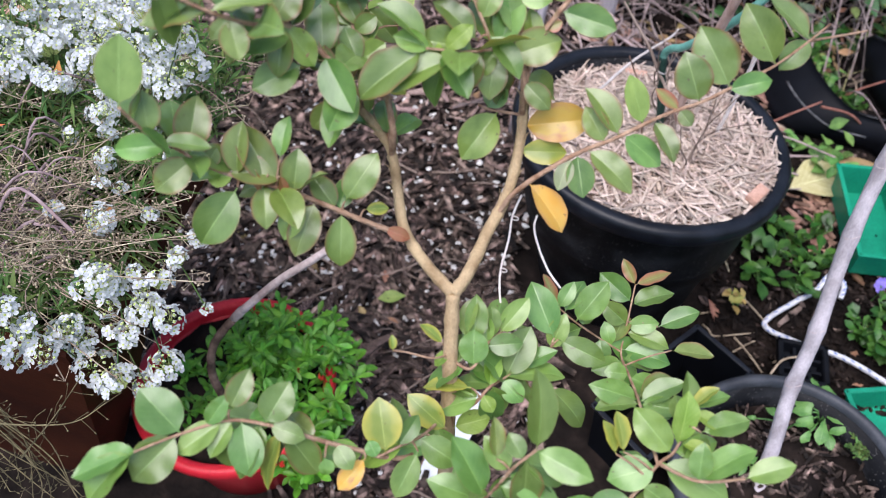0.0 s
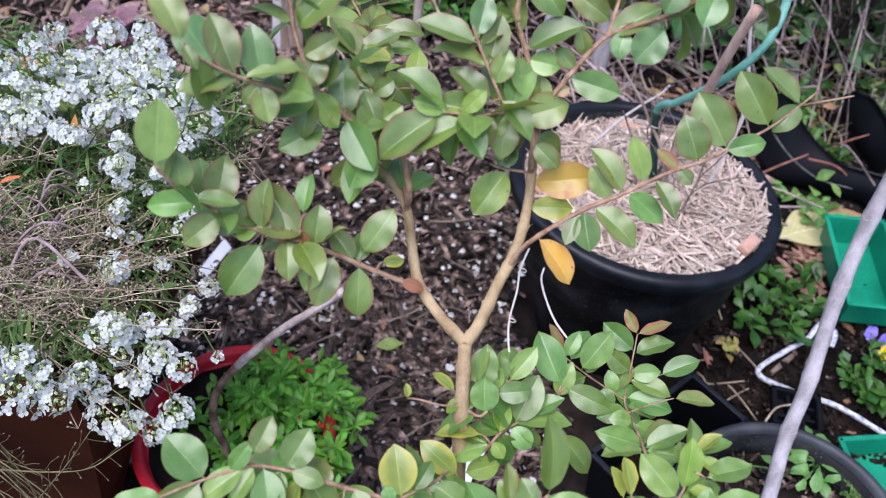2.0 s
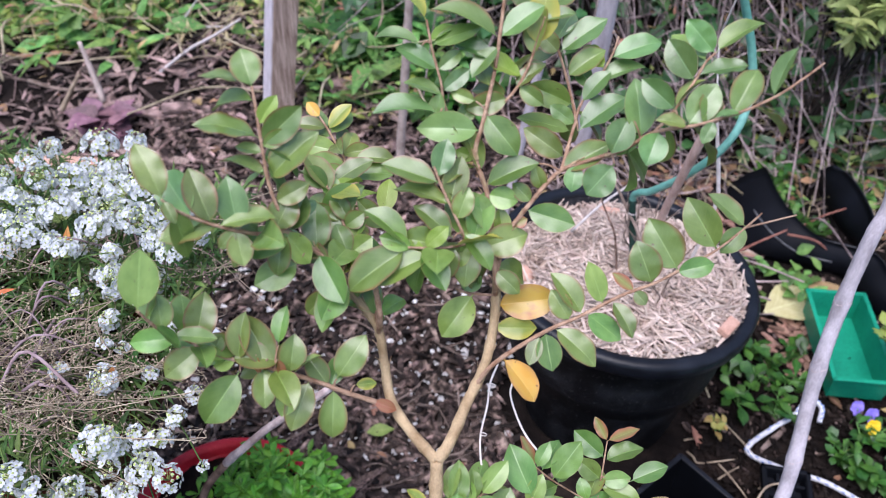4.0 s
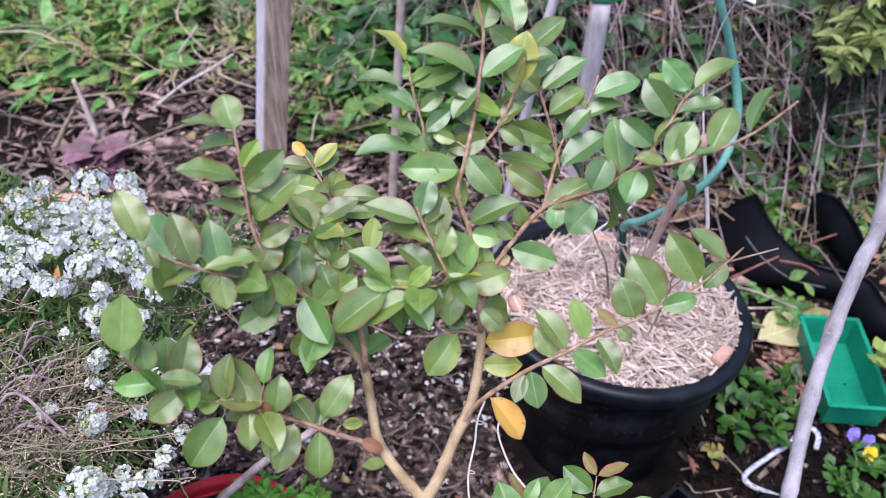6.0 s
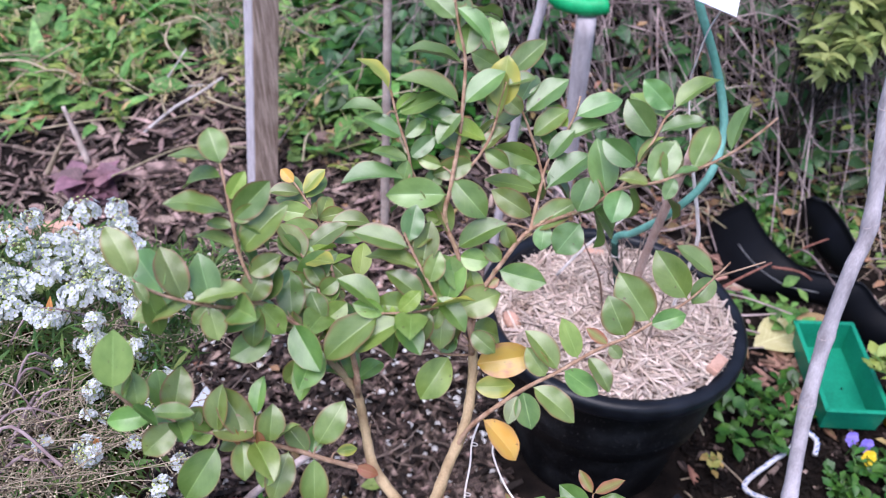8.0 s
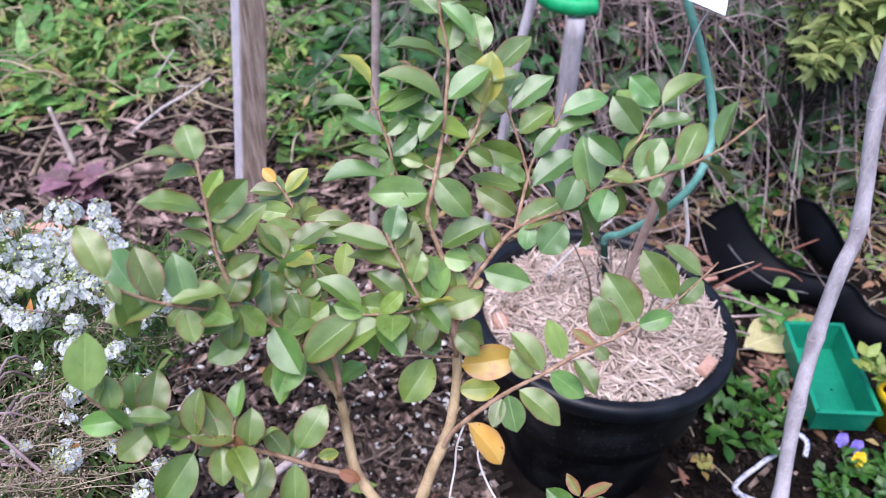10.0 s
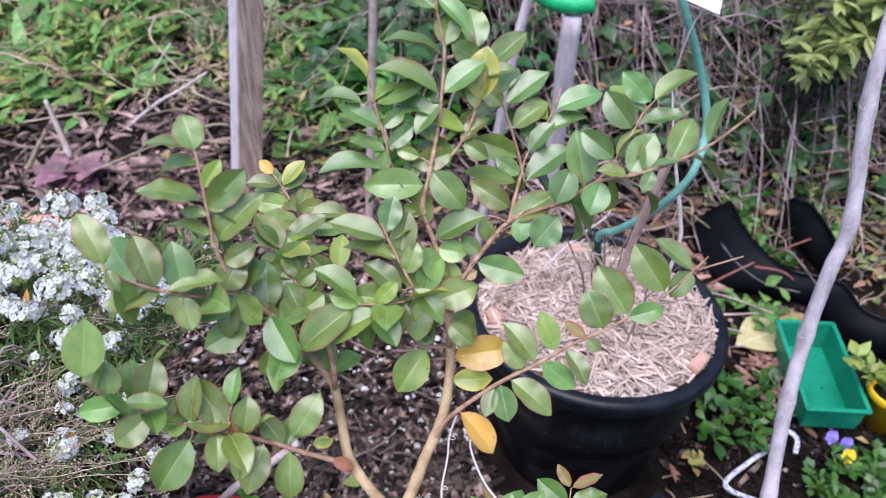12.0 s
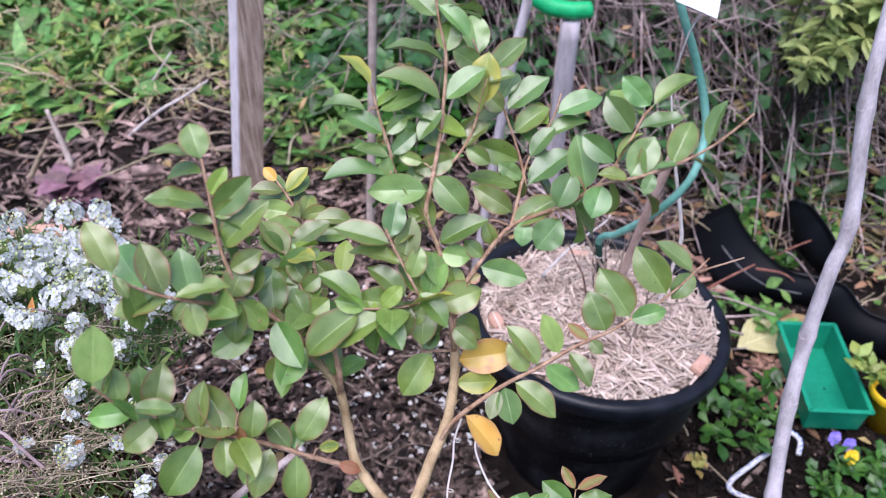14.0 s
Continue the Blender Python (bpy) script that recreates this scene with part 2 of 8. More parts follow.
    bp = n.new("ShaderNodeBump")
    bp.inputs["Strength"].default_value, bp.inputs["Distance"].default_value = 0.05, 0.003
    l.new(fine.outputs[0], bp.inputs["Height"])
    l.new(bp.outputs[0], b.inputs["Normal"])
    if thin:
        tr = n.new("ShaderNodeBsdfTranslucent")
        l.new(colour, tr.inputs[0])
        mx = n.new("ShaderNodeMixShader")
        mx.inputs[0].default_value = thin
        l.new(b.outputs[0], mx.inputs[1])
        l.new(tr.outputs[0], mx.inputs[2])
        l.new(mx.outputs[0], n["Material Output"].inputs[0])
    return m


M_SOIL = mat("dark_soil", (0.005, 0.0036, 0.003), (0.026, 0.018, 0.0145), 18, 0.95, 1.0, 90, third=(0.011, 0.008, 0.0065), spec=0.15)
M_BARK = mat("shredded_bark", (0.012, 0.0085, 0.0070), (0.315, 0.222, 0.186), 45, 0.8, 0.8, 260, island=0.95, spread=0.012, third=(0.052, 0.036, 0.029), spec=0.25)
M_BARKPIECE = mat("bark_piece", (0.020, 0.013, 0.011), (0.375, 0.266, 0.230), 45, 0.8, 0.8, 260, obj=0.9, spread=0.012, third=(0.085, 0.060, 0.049), spec=0.25)
M_CHIP = mat("wood_chips", (0.050, 0.034, 0.028), (0.38, 0.27, 0.235), 30, 0.85, 0.6, 200, island=0.9, spread=0.015)
M_CHIPPIECE = mat("wood_chip_piece", (0.11, 0.075, 0.065), (0.42, 0.30, 0.265), 30, 0.85, 0.6, 200, obj=0.75, spread=0.015)
M_STAKE = mat("grey_brown_branch", (0.32, 0.25, 0.215), (0.60, 0.50, 0.445), 25, 0.8, 0.4, 160)
M_BLEACH = mat("bleached_twig", (0.42, 0.38, 0.36), (0.66, 0.61, 0.59), 30, 0.85, 0.3, 200)
M_REDCHIP = mat("reddish_bark", (0.16, 0.085, 0.06), (0.40, 0.24, 0.18), 40, 0.85, 0.5, 220, island=0.5, spread=0.01)
M_PERLITE = mat("perlite", (0.55, 0.54, 0.52), (0.8, 0.79, 0.77), 200, 0.9, 0.4, 600, island=0.2)
M_STRAW = mat("straw", (0.325, 0.24, 0.188), (0.60, 0.495, 0.42), 25, 0.7, 0.3, 200, island=0.4, spread=0.012)
M_STRAWPIECE = mat("straw_piece", (0.36, 0.265, 0.205), (0.60, 0.495, 0.42), 25, 0.7, 0.3, 200, obj=0.4, spread=0.012)
M_BLACK = mat("black_plastic", (0.0014, 0.0019, 0.0032), (0.0048, 0.0060, 0.0095), 9, 0.6, 0.12, 260, third=(0.0024, 0.0031, 0.0050), spec=0.15)
M_BLACKRIM = mat("worn_black_plastic", (0.0030, 0.0038, 0.0062), (0.012, 0.0145, 0.0205), 22, 0.38, 0.1, 300, spec=0.34)
M_GREYRIM = mat("greyed_black_plastic", (0.022, 0.025, 0.031), (0.062, 0.068, 0.080), 18, 0.5, 0.15, 300, spec=0.35)
M_SCUFF = mat("pale_scuffed_plastic", (0.05, 0.052, 0.056), (0.17, 0.17, 0.175), 60, 0.6, 0.2, 400)
M_DUSTY = mat("dusty_black_plastic", (0.0025, 0.0030, 0.0048), (0.033, 0.034, 0.038), 16, 0.55, 0.25, 400, third=(0.0060, 0.0064, 0.0078), spec=0.2, detail=10.0)

def specks(m, scale, level, tint):
    """Fine pale specks of dust over a surface."""
    n, l = m.node_tree.nodes, m.node_tree.links
    b = n["Principled BSDF"]
    no = n.new("ShaderNodeTexNoise")
    no.inputs["Scale"].default_value, no.inputs["Detail"].default_value = scale, 2.0
    l.new(n["Texture Coordinate"].outputs["Object"], no.inputs[0])
    cut = n.new("ShaderNodeMapRange")
    cut.inputs[1].default_value, cut.inputs[2].default_value = level, level + 0.03
    l.new(no.outputs[0], cut.inputs[0])
    mx = n.new("ShaderNodeMixRGB")
    mx.inputs[2].default_value = (*tint, 1)
    l.new(cut.outputs[0], mx.inputs[0])
    l.new(b.inputs["Base Color"].links[0].from_socket, mx.inputs[1])
    l.new(mx.outputs[0], b.inputs["Base Color"])


specks(M_DUSTY, 210, 0.66, (0.10, 0.097, 0.093))
M_RED = mat("red_plastic", (0.52, 0.014, 0.026), (0.72, 0.030, 0.045), 12, 0.4, 0.05, 200)
M_TERRA = mat("terracotta_plastic", (0.024, 0.0052, 0.0024), (0.062, 0.0155, 0.0062), 7, 0.6, 0.15, 150, spec=0.16)
M_GREEN = mat("green_plastic", (0.004, 0.20, 0.115), (0.008, 0.29, 0.165), 12, 0.42, 0.06, 220)
M_GRIP = mat("green_rubber_grip", (0.005, 0.33, 0.11), (0.01, 0.45, 0.16), 25, 0.4, 0.05, 220)
M_YELLOW = mat("yellow_plastic", (0.84, 0.47, 0.010), (0.90, 0.57, 0.020), 12, 0.4, 0.05, 200)
M_HOSE = mat("green_hose", (0.085, 0.26, 0.205), (0.20, 0.46, 0.38), 9, 0.35, 0.1, 150, spec=0.5)
M_STAKEGREEN = mat("dark_green_stake", (0.008, 0.030, 0.022), (0.022, 0.062, 0.047), 30, 0.5, 0.2, 200)
M_POST = mat("weathered_timber", (0.27, 0.18, 0.132), (0.74, 0.575, 0.475), 5, 0.9, 0.6, 40, stretch=(34, 34, 0.9), third=(0.48, 0.35, 0.275), detail=8.0)
M_POLE = mat("grey_wood_pole", (0.30, 0.268, 0.282), (0.56, 0.512, 0.54), 26, 0.75, 0.35, 260, stretch=(2, 2, 0.35), third=(0.45, 0.41, 0.432))
M_DOWEL = mat("brown_dowel", (0.40, 0.245, 0.195), (0.64, 0.46, 0.39), 30, 0.75, 0.3, 250, stretch=(2, 2, 0.5))
M_TWIG = mat("bare_twig", (0.12, 0.085, 0.065), (0.30, 0.23, 0.19), 40, 0.85, 0.4, 300, island=0.3)
M_STEM = mat("shrub_bark", (0.305, 0.205, 0.108), (0.56, 0.42, 0.248), 34, 0.75, 0.45, 500, third=(0.435, 0.315, 0.18), stretch=(2.0, 2.0, 0.2))
M_BRAMBLE = mat("reddish_bramble_bark", (0.17, 0.060, 0.045), (0.34, 0.15, 0.11), 60, 0.7, 0.3, 400)
M_STICK = mat("grey_brown_stick", (0.34, 0.255, 0.24), (0.70, 0.60, 0.585), 35, 0.8, 0.5, 300, third=(0.55, 0.45, 0.435))
M_DARKSTICK = mat("dark_stick", (0.050, 0.032, 0.023), (0.26, 0.170, 0.130), 45, 0.85, 0.6, 300, third=(0.13, 0.084, 0.064), spec=0.15)
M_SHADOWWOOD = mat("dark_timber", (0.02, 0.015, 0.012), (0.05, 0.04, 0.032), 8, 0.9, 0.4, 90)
M_YOUNG = mat("young_twig_bark", (0.27, 0.145, 0.085), (0.54, 0.36, 0.245), 140, 0.7, 0.6, 700)
M_ROPE = mat("white_rope", (0.62, 0.62, 0.66), (0.82, 0.82, 0.85), 60, 0.85, 0.7, 700)
M_ROPEBLUE = mat("blue_rope_fleck", (0.10, 0.17, 0.42), (0.16, 0.26, 0.55), 60, 0.85, 0.5, 700)
M_LABEL = mat("white_plastic_label", (0.66, 0.70, 0.76), (0.78, 0.80, 0.84), 30, 0.4, 0.05, 300)
M_STRING = mat("white_string", (0.78, 0.69, 0.645), (0.90, 0.84, 0.80), 80, 0.85, 0.4, 600)
M_PINKCHIP = mat("terracotta_shard", (0.47, 0.265, 0.19), (0.62, 0.39, 0.30), 40, 0.8, 0.3, 300)
M_PETALW = mat("white_petals", (0.67, 0.70, 0.71), (0.83, 0.85, 0.86), 300, 0.7, 0.1, 900, island=0.12, thin=0.38)
M_RACEME = mat("olive_dry_racemes", (0.050, 0.044, 0.020), (0.17, 0.145, 0.080), 60, 0.85, 0.3, 500, island=0.5)
M_PETALC = mat("flower_hearts", (0.30, 0.40, 0.10), (0.56, 0.62, 0.24), 200, 0.7, 0.1, 900, island=0.25)
M_DRY = mat("dry_stems", (0.21, 0.165, 0.11), (0.47, 0.39, 0.27), 30, 0.8, 0.2, 400, island=0.35, spread=0.02)
M_SPENT = mat("spent_flower_stems", (0.235, 0.188, 0.13), (0.51, 0.425, 0.31), 30, 0.8, 0.2, 400, island=0.35, spread=0.02)
M_MAUVE = mat("mauve_stems", (0.17, 0.115, 0.118), (0.37, 0.285, 0.295), 60, 0.8, 0.3, 600, island=0.35)
# Paler copy of the post's timber, with sky light in its colour.
M_POSTSIDE = mat("sky_lit_timber", (0.50, 0.44, 0.46), (0.80, 0.74, 0.78), 6, 0.85, 0.5, 40, stretch=(30, 30, 0.8))
M_VINE = mat("dead_vines", (0.085, 0.064, 0.060), (0.40, 0.315, 0.30), 20, 0.85, 0.3, 200, island=0.75, spread=0.015)
M_BUD = mat("red_petal", (0.50, 0.03, 0.02), (0.70, 0.07, 0.04), 60, 0.5, 0.1, 300)
M_PANSYV = mat("violet_petals", (0.16, 0.12, 0.50), (0.28, 0.22, 0.65), 60, 0.6, 0.1, 300)
M_PANSYY = mat("yellow_petals", (0.72, 0.46, 0.01), (0.80, 0.58, 0.03), 60, 0.6, 0.1, 300)

L_SHRUB = foliage("shrub_leaf", (0.099, 0.196, 0.026), (0.234, 0.366, 0.086), 0.37, 0.030, 0.38, 0.36, 0.2, True, (0.42, 0.23, 0.11), spec=0.75, vein=0.05, coat=0.48, edge=0.93, strength=0.75)
L_FRESH = foliage("fresh_shrub_leaf", (0.107, 0.221, 0.032), (0.228, 0.378, 0.099), 0.36, 0.022, 0.28, 0.36, 0.24, True, (0.44, 0.32, 0.12), spec=0.75, vein=0.05, coat=0.5)
# Bluer copy of the shrub leaf: the sky's sheen is put into its colour.
L_BLUISH = foliage("sky_tinted_shrub_leaf", (0.096, 0.197, 0.039), (0.210, 0.358, 0.114), 0.35, 0.018, 0.32, 0.36, 0.2, True, (0.42, 0.27, 0.14), spec=0.8, vein=0.05, coat=0.55, edge=0.94, strength=0.7)
L_HALF = foliage("half_yellow_leaf", (0.19, 0.27, 0.045), (0.30, 0.36, 0.08), 0.36, 0.015, 0.15, 0.4, 0.22, True, (0.60, 0.50, 0.08), vein=0.0, edge=0.35, strength=0.85, coat=0.4)
L_YELLOW = foliage("yellowing_leaf", (0.68, 0.36, 0.05), (0.62, 0.45, 0.12), 0.36, 0.015, 0.1, 0.25, 0.2, True, (0.55, 0.22, 0.12), (0.52, 0.24, 0.12), vein=0.0, edge=0.6, strength=0.6, coat=0.4)
L_BRONZE = foliage("bronze_leaf", (0.118, 0.192, 0.034), (0.228, 0.318, 0.088), 0.38, 0.02, 0.25, 0.40, 0.2, True, (0.28, 0.058, 0.050), vein=0.05, edge=0.78, strength=0.85, spec=0.75, coat=0.5)
L_RUST = foliage("rusty_leaf", (0.26, 0.085, 0.035), (0.24, 0.13, 0.045), 0.5, 0.02, 0.2, 0.3, 0.2, True, (0.16, 0.04, 0.03), vein=0.0, edge=0.7)
L_REDTIP = foliage("red_young_leaf", (0.25, 0.23, 0.065), (0.30, 0.32, 0.10), 0.36, 0.02, 0.12, 0.3, 0.2, True, (0.46, 0.045, 0.075), vein=0.0, edge=0.20, strength=0.92, coat=0.3)
L_LIME = foliage("lime_young_leaf", (0.20, 0.33, 0.04), (0.32, 0.44, 0.10), 0.38, 0.015, 0.15, 0.4, 0.28, True, (0.45, 0.46, 0.13))
L_BED = foliage("bedding_leaf", (0.050, 0.190, 0.014), (0.180, 0.455, 0.046), 0.40, 0.014, 0.42, 0.3, 0.24, spec=0.4, coat=0.1)
L_SHOOT = foliage("pale_bush_leaf", (0.25, 0.325, 0.095), (0.44, 0.51, 0.19), 0.5, 0.02, 0.3, 0.35, 0.32)
L_TAN = foliage("tan_grass", (0.26, 0.22, 0.10), (0.50, 0.43, 0.24), 0.8, 0.03, 0.45, 0.0, 0.2)
L_WEED = foliage("weed_leaf", (0.066, 0.185, 0.036), (0.235, 0.425, 0.110), 0.5, 0.03, 0.45, 0.3, 0.25)
L_ROUND = foliage("round_weed_leaf", (0.060, 0.175, 0.040), (0.170, 0.340, 0.095), 0.42, 0.02, 0.35, 0.3, 0.25, spec=0.5)
# Deep green, darkened further for the shade some of these weeds stand in.
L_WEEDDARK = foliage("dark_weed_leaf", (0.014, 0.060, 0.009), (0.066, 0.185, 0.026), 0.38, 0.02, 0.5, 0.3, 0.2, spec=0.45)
L_IVY = foliage("ivy_leaf", (0.020, 0.068, 0.020), (0.062, 0.150, 0.046), 0.42, 0.02, 0.45, 0.25, 0.15)
L_ALY = foliage("alyssum_leaf", (0.040, 0.100, 0.022), (0.15, 0.235, 0.065), 0.6, 0.035, 0.5, 0.2, 0.25, spec=0.3)
L_BUSH = foliage("yellow_green_leaf", (0.20, 0.29, 0.05), (0.34, 0.42, 0.11), 0.5, 0.025, 0.35, 0.35, 0.3)
L_DEAD = foliage("dead_leaf", (0.24, 0.13, 0.06), (0.42, 0.28, 0.15), 0.8, 0.04, 0.45, 0.2, 0.15)
L_PALE = foliage("pale_yellow_leaf", (0.54, 0.485, 0.22), (0.66, 0.60, 0.34), 0.6, 0.01, 0.1, 0.5, 0.25, vein=0.3)
L_PURPLE = foliage("purple_leaf", (0.125, 0.060, 0.076), (0.30, 0.155, 0.185), 0.55, 0.02, 0.45, 0.3, 0.15)
L_HUSK = foliage("yellowed_weed_leaf", (0.30, 0.27, 0.06), (0.50, 0.40, 0.12), 0.6, 0.05, 0.3, 0.3, 0.25)
L_ORANGE = foliage("orange_bits", (0.40, 0.12, 0.03), (0.55, 0.24, 0.08), 0.7, 0.02, 0.3, 0.0, 0.15)

# ---------------------------------------------------------------- ground
def build_ground():
    g = Geo()
    xs = [-300, -60, -15, -6, -4] + [-3 + 0.04 * i for i in range(151)] + [4, 6, 15, 60, 300]
    ys = [-300, -60, -15, -4, -1] + [0 + 0.04 * i for i in range(111)] + [5, 6, 15, 60, 300]
    verts = []
    for y in ys:
        for x in xs:
            near = -3 <= x <= 3 and 0 <= y <= 4.4
            z = soil_z(x, y) if near else ground_z(max(-3, min(3, x)), max(0, min(4.4, y)))
            verts.append((x, y, z))
    w = len(xs)
    g.add(verts, [(j * w + i, j * w + i + 1, (j + 1) * w + i + 1, (j + 1) * w + i) for j in range(len(ys) - 1) for i in range(w - 1)])
    return thing("ground", g, M_SOIL, "dark brown garden soil with a bank rising behind", "ground", True, kind="structure")


build_ground()
rnd = random.Random(11)


def free(x, y):
    """Whether the soil lies open here, outside the pots."""
    return not (x < 0.03 and y < 0.80) and not (x > 0.50 and y < 1.16) and (x - 0.548) ** 2 + (y - 1.345) ** 2 > 0.19 ** 2 and (x - 0.022) ** 2 + (y - 0.835) ** 2 > 0.14 ** 2 and (x - 0.845) ** 2 + (y - 0.905) ** 2 > 0.15 ** 2


def scatter_bars(count, xr, yr, length, width, thick, tilt=0.35, up=0.004):
    g = Geo()
    while count:
        x, y = rnd.uniform(*xr), rnd.uniform(*yr)
        if not free(x, y):
            continue
        count -= 1
        L = rnd.uniform(*length) * rnd.choice((0.6, 1, 1, 1.3))
        m = Matrix.Translation((x, y, soil_z(x, y) + rnd.uniform(-0.002, up))) @ Euler((rnd.uniform(-tilt, tilt), rnd.uniform(-tilt, tilt), rnd.uniform(0, 6.3))).to_matrix().to_4x4()
        bar(g, m, L, rnd.uniform(*width), rnd.uniform(*thick), rnd.uniform(-0.1, 0.1) * L)
    return g


def scatter_grains(count, xr, yr, size):
    g = Geo()
    while count:
        x, y = rnd.uniform(*xr), rnd.uniform(*yr)
        if not free(x, y):
            continue
        count -= 1
        r, z = rnd.uniform(*size) * rnd.choice((0.5, 0.7, 1, 1)), soil_z(x, y) + rnd.uniform(0.002, 0.012)
        q = [Vector((x, y, z)) + Vector(d) * r * rnd.uniform(0.6, 1.2) for d in ((1, 0, 0), (0.3, 0.95, 0), (-0.9, 0.5, 0.1), (-0.7, -0.75, 0), (0.4, -0.9, 0.1), (0, 0, 0.9), (0, 0, -0.7))]
        g.add(q, [(i, (i + 1) % 5, 5) for i in range(5)] + [((i + 1) % 5, i, 6) for i in range(5)])
    return g


def pieces(name, piece, label, category, mt, place, count, rest, seed):
    """A strewn bed: the pieces nearest the walk one by one, the rest joined."""
    q = random.Random(seed)
    bed = tagged(new(name), label, category)
    bed.empty_display_size = 0.02
    shapes = []
    for k in range(6):
        g = Geo()
        bar(g, Matrix.Rotation(q.uniform(-0.2, 0.2), 4, "X"), 1.0, q.uniform(0.12, 0.26), q.uniform(0.05, 0.09), q.uniform(-0.07, 0.07))
        shapes.append(g.mesh(piece, mt))
    for _ in range(count):
        ob = new(piece, q.choice(shapes))
        ob.matrix_basis = place(q)
        hang(ob, bed)
    part("joined_rest", rest[0], rest[1], bed, kind="stuff")
    return bed


def on_soil(xr, yr, length, lift):
    def place(q):
        while True:
            x, y = q.uniform(*xr), q.uniform(*yr)
            if free(x, y):
                break
        L = q.uniform(*length)
        return Matrix.Translation((x, y, soil_z(x, y) + q.uniform(0.004, lift))) @ Euler((q.uniform(-0.4, 0.4), q.uniform(-0.25, 0.25), q.uniform(0, 6.3))).to_matrix().to_4x4() @ Matrix.Diagonal((L, L * q.uniform(0.7, 1.5), L, 1))
    return place


pieces("bark_mulch", "bark_chip", "dark shredded bark mulch over the potting mix", "mulch", M_BARKPIECE, on_soil((0.0, 0.46), (0.84, 1.30), (0.03, 0.085), 0.018), 280, (scatter_bars(7500, (-0.6, 0.6), (0.6, 2.0), (0.022, 0.085), (0.005, 0.017), (0.002, 0.006), 0.45, 0.016), M_BARK), 101)
thing("soil_crumbs", scatter_bars(7000, (-1.6, 1.7), (0.9, 2.5), (0.008, 0.03), (0.003, 0.010), (0.002, 0.006), 0.6, 0.01), M_BARK, "dark crumbs of soil and bark on the bed", "soil", kind="stuff")
thing("soil_crumbs", scatter_bars(4500, (0.62, 1.35), (1.17, 1.75), (0.006, 0.026), (0.003, 0.011), (0.003, 0.007), 0.7, 0.012), M_SOIL, "dark crumbs of soil between the pots", "soil", kind="stuff")
thing("perlite_grains", scatter_grains(2100, (-0.5, 0.5), (0.70, 1.65), (0.003, 0.0105)), M_PERLITE, "white perlite grains strewn in the dark mix", "perlite", kind="stuff")
pieces("wood_chips", "wood_chip", "pale weathered wood chips and twigs on the path", "wood chips", M_CHIPPIECE, on_soil((-0.95, 0.10), (1.60, 2.05), (0.03, 0.095), 0.018), 200, (scatter_bars(4200, (-2.0, 0.5), (1.55, 2.4), (0.016, 0.085), (0.003, 0.013), (0.0015, 0.005), 0.55, 0.018), M_CHIP), 102)
thing("wood_litter", scatter_bars(170, (0.7, 1.5), (1.17, 2.3), (0.02, 0.06), (0.006, 0.016), (0.003, 0.006), 0.4, 0.012), M_CHIP, "brown chips and litter between the weeds", "wood chips", kind="stuff")


def litter_leaves(count, xr, yr, size, kind, lift=0.01):
    g = Geo()
    while count:
        x, y = rnd.uniform(*xr), rnd.uniform(*yr)
        if not free(x, y):
            continue
        count -= 1
        L = rnd.uniform(*size)
        blade(g, (x, y, soil_z(x, y) + rnd.uniform(0.002, lift)), rnd.uniform(0, 6.3), rnd.uniform(-0.2, 0.4), rnd.uniform(-0.5, 0.5), L, L * rnd.uniform(0.35, 0.7), rnd.uniform(-0.2, 0.4), rnd.uniform(0, 0.5), kind)
    return g


thing("dead_leaves", litter_leaves(260, (-1.9, 1.7), (1.1, 2.6), (0.02, 0.05), "ovate", 0.02), L_DEAD, "fallen brown leaves on the soil", "leaves", kind="stuff")


# ---------------------------------------------------------------- large black pot with straw
POT = (0.5585, 1.371)


def leant(geo, centre, height, lean):
    """Lean a round body a little, its foot staying flat on the ground."""
    geo.v = [(x, y, z + max(0.0, z - centre[2]) / height * (lean[0] * (x - centre[0]) + lean[1] * (y - centre[1]))) for x, y, z in geo.v]


def black_pot(name, at, r, height, label, rim=0.03, mats=(M_DUSTY, M_BLACKRIM), lip=0.015, foot=0.55, lean=(0.0, 0.0)):
    """A tapered nursery pot with a rolled rim: a narrow flat lip and an upright band below it."""
    x, y, z0 = at
    pot = base(name, (x, y, z0), label, "pot")
    g = Geo()
    ri = r - lip
    lathe(g, [(0.0, 0.0), (r * foot, 0.0), (r * foot + 0.004, 0.006), (ri - 0.012, height - rim - 0.01), (ri - 0.004, height - rim), (ri - 0.004, height - 0.01), (ri - 0.010, height - 0.008), (ri - 0.018, height * 0.6), (ri - 0.024, height * 0.5), (0.0, height * 0.5)], 72, (x, y, z0))
    leant(g, at, height, lean)
    part("body", g, mats[0], pot, smooth=True)
    g = Geo()
    lathe(g, [(ri - 0.011, height - 0.012), (ri - 0.009, height - 0.003), (ri - 0.004, height), (r - 0.008, height), (r - 0.003, height - 0.003), (r, height - 0.008), (r - 0.001, height - rim + 0.004), (r - 0.004, height - rim), (r - 0.009, height - rim - 0.001), (ri, height - rim + 0.004), (ri - 0.004, height - rim + 0.01)], 96, (x, y, z0))
    leant(g, at, height, lean)
    part("rim", g, mats[1], pot, "glossy rolled black rim", smooth=True)
    return pot


black_pot("plant_pot", (*POT, 0.0), 0.232, 0.378, "large black plastic nursery pot filled with straw mulch", 0.031, foot=0.63, lean=(-0.091, -0.046))


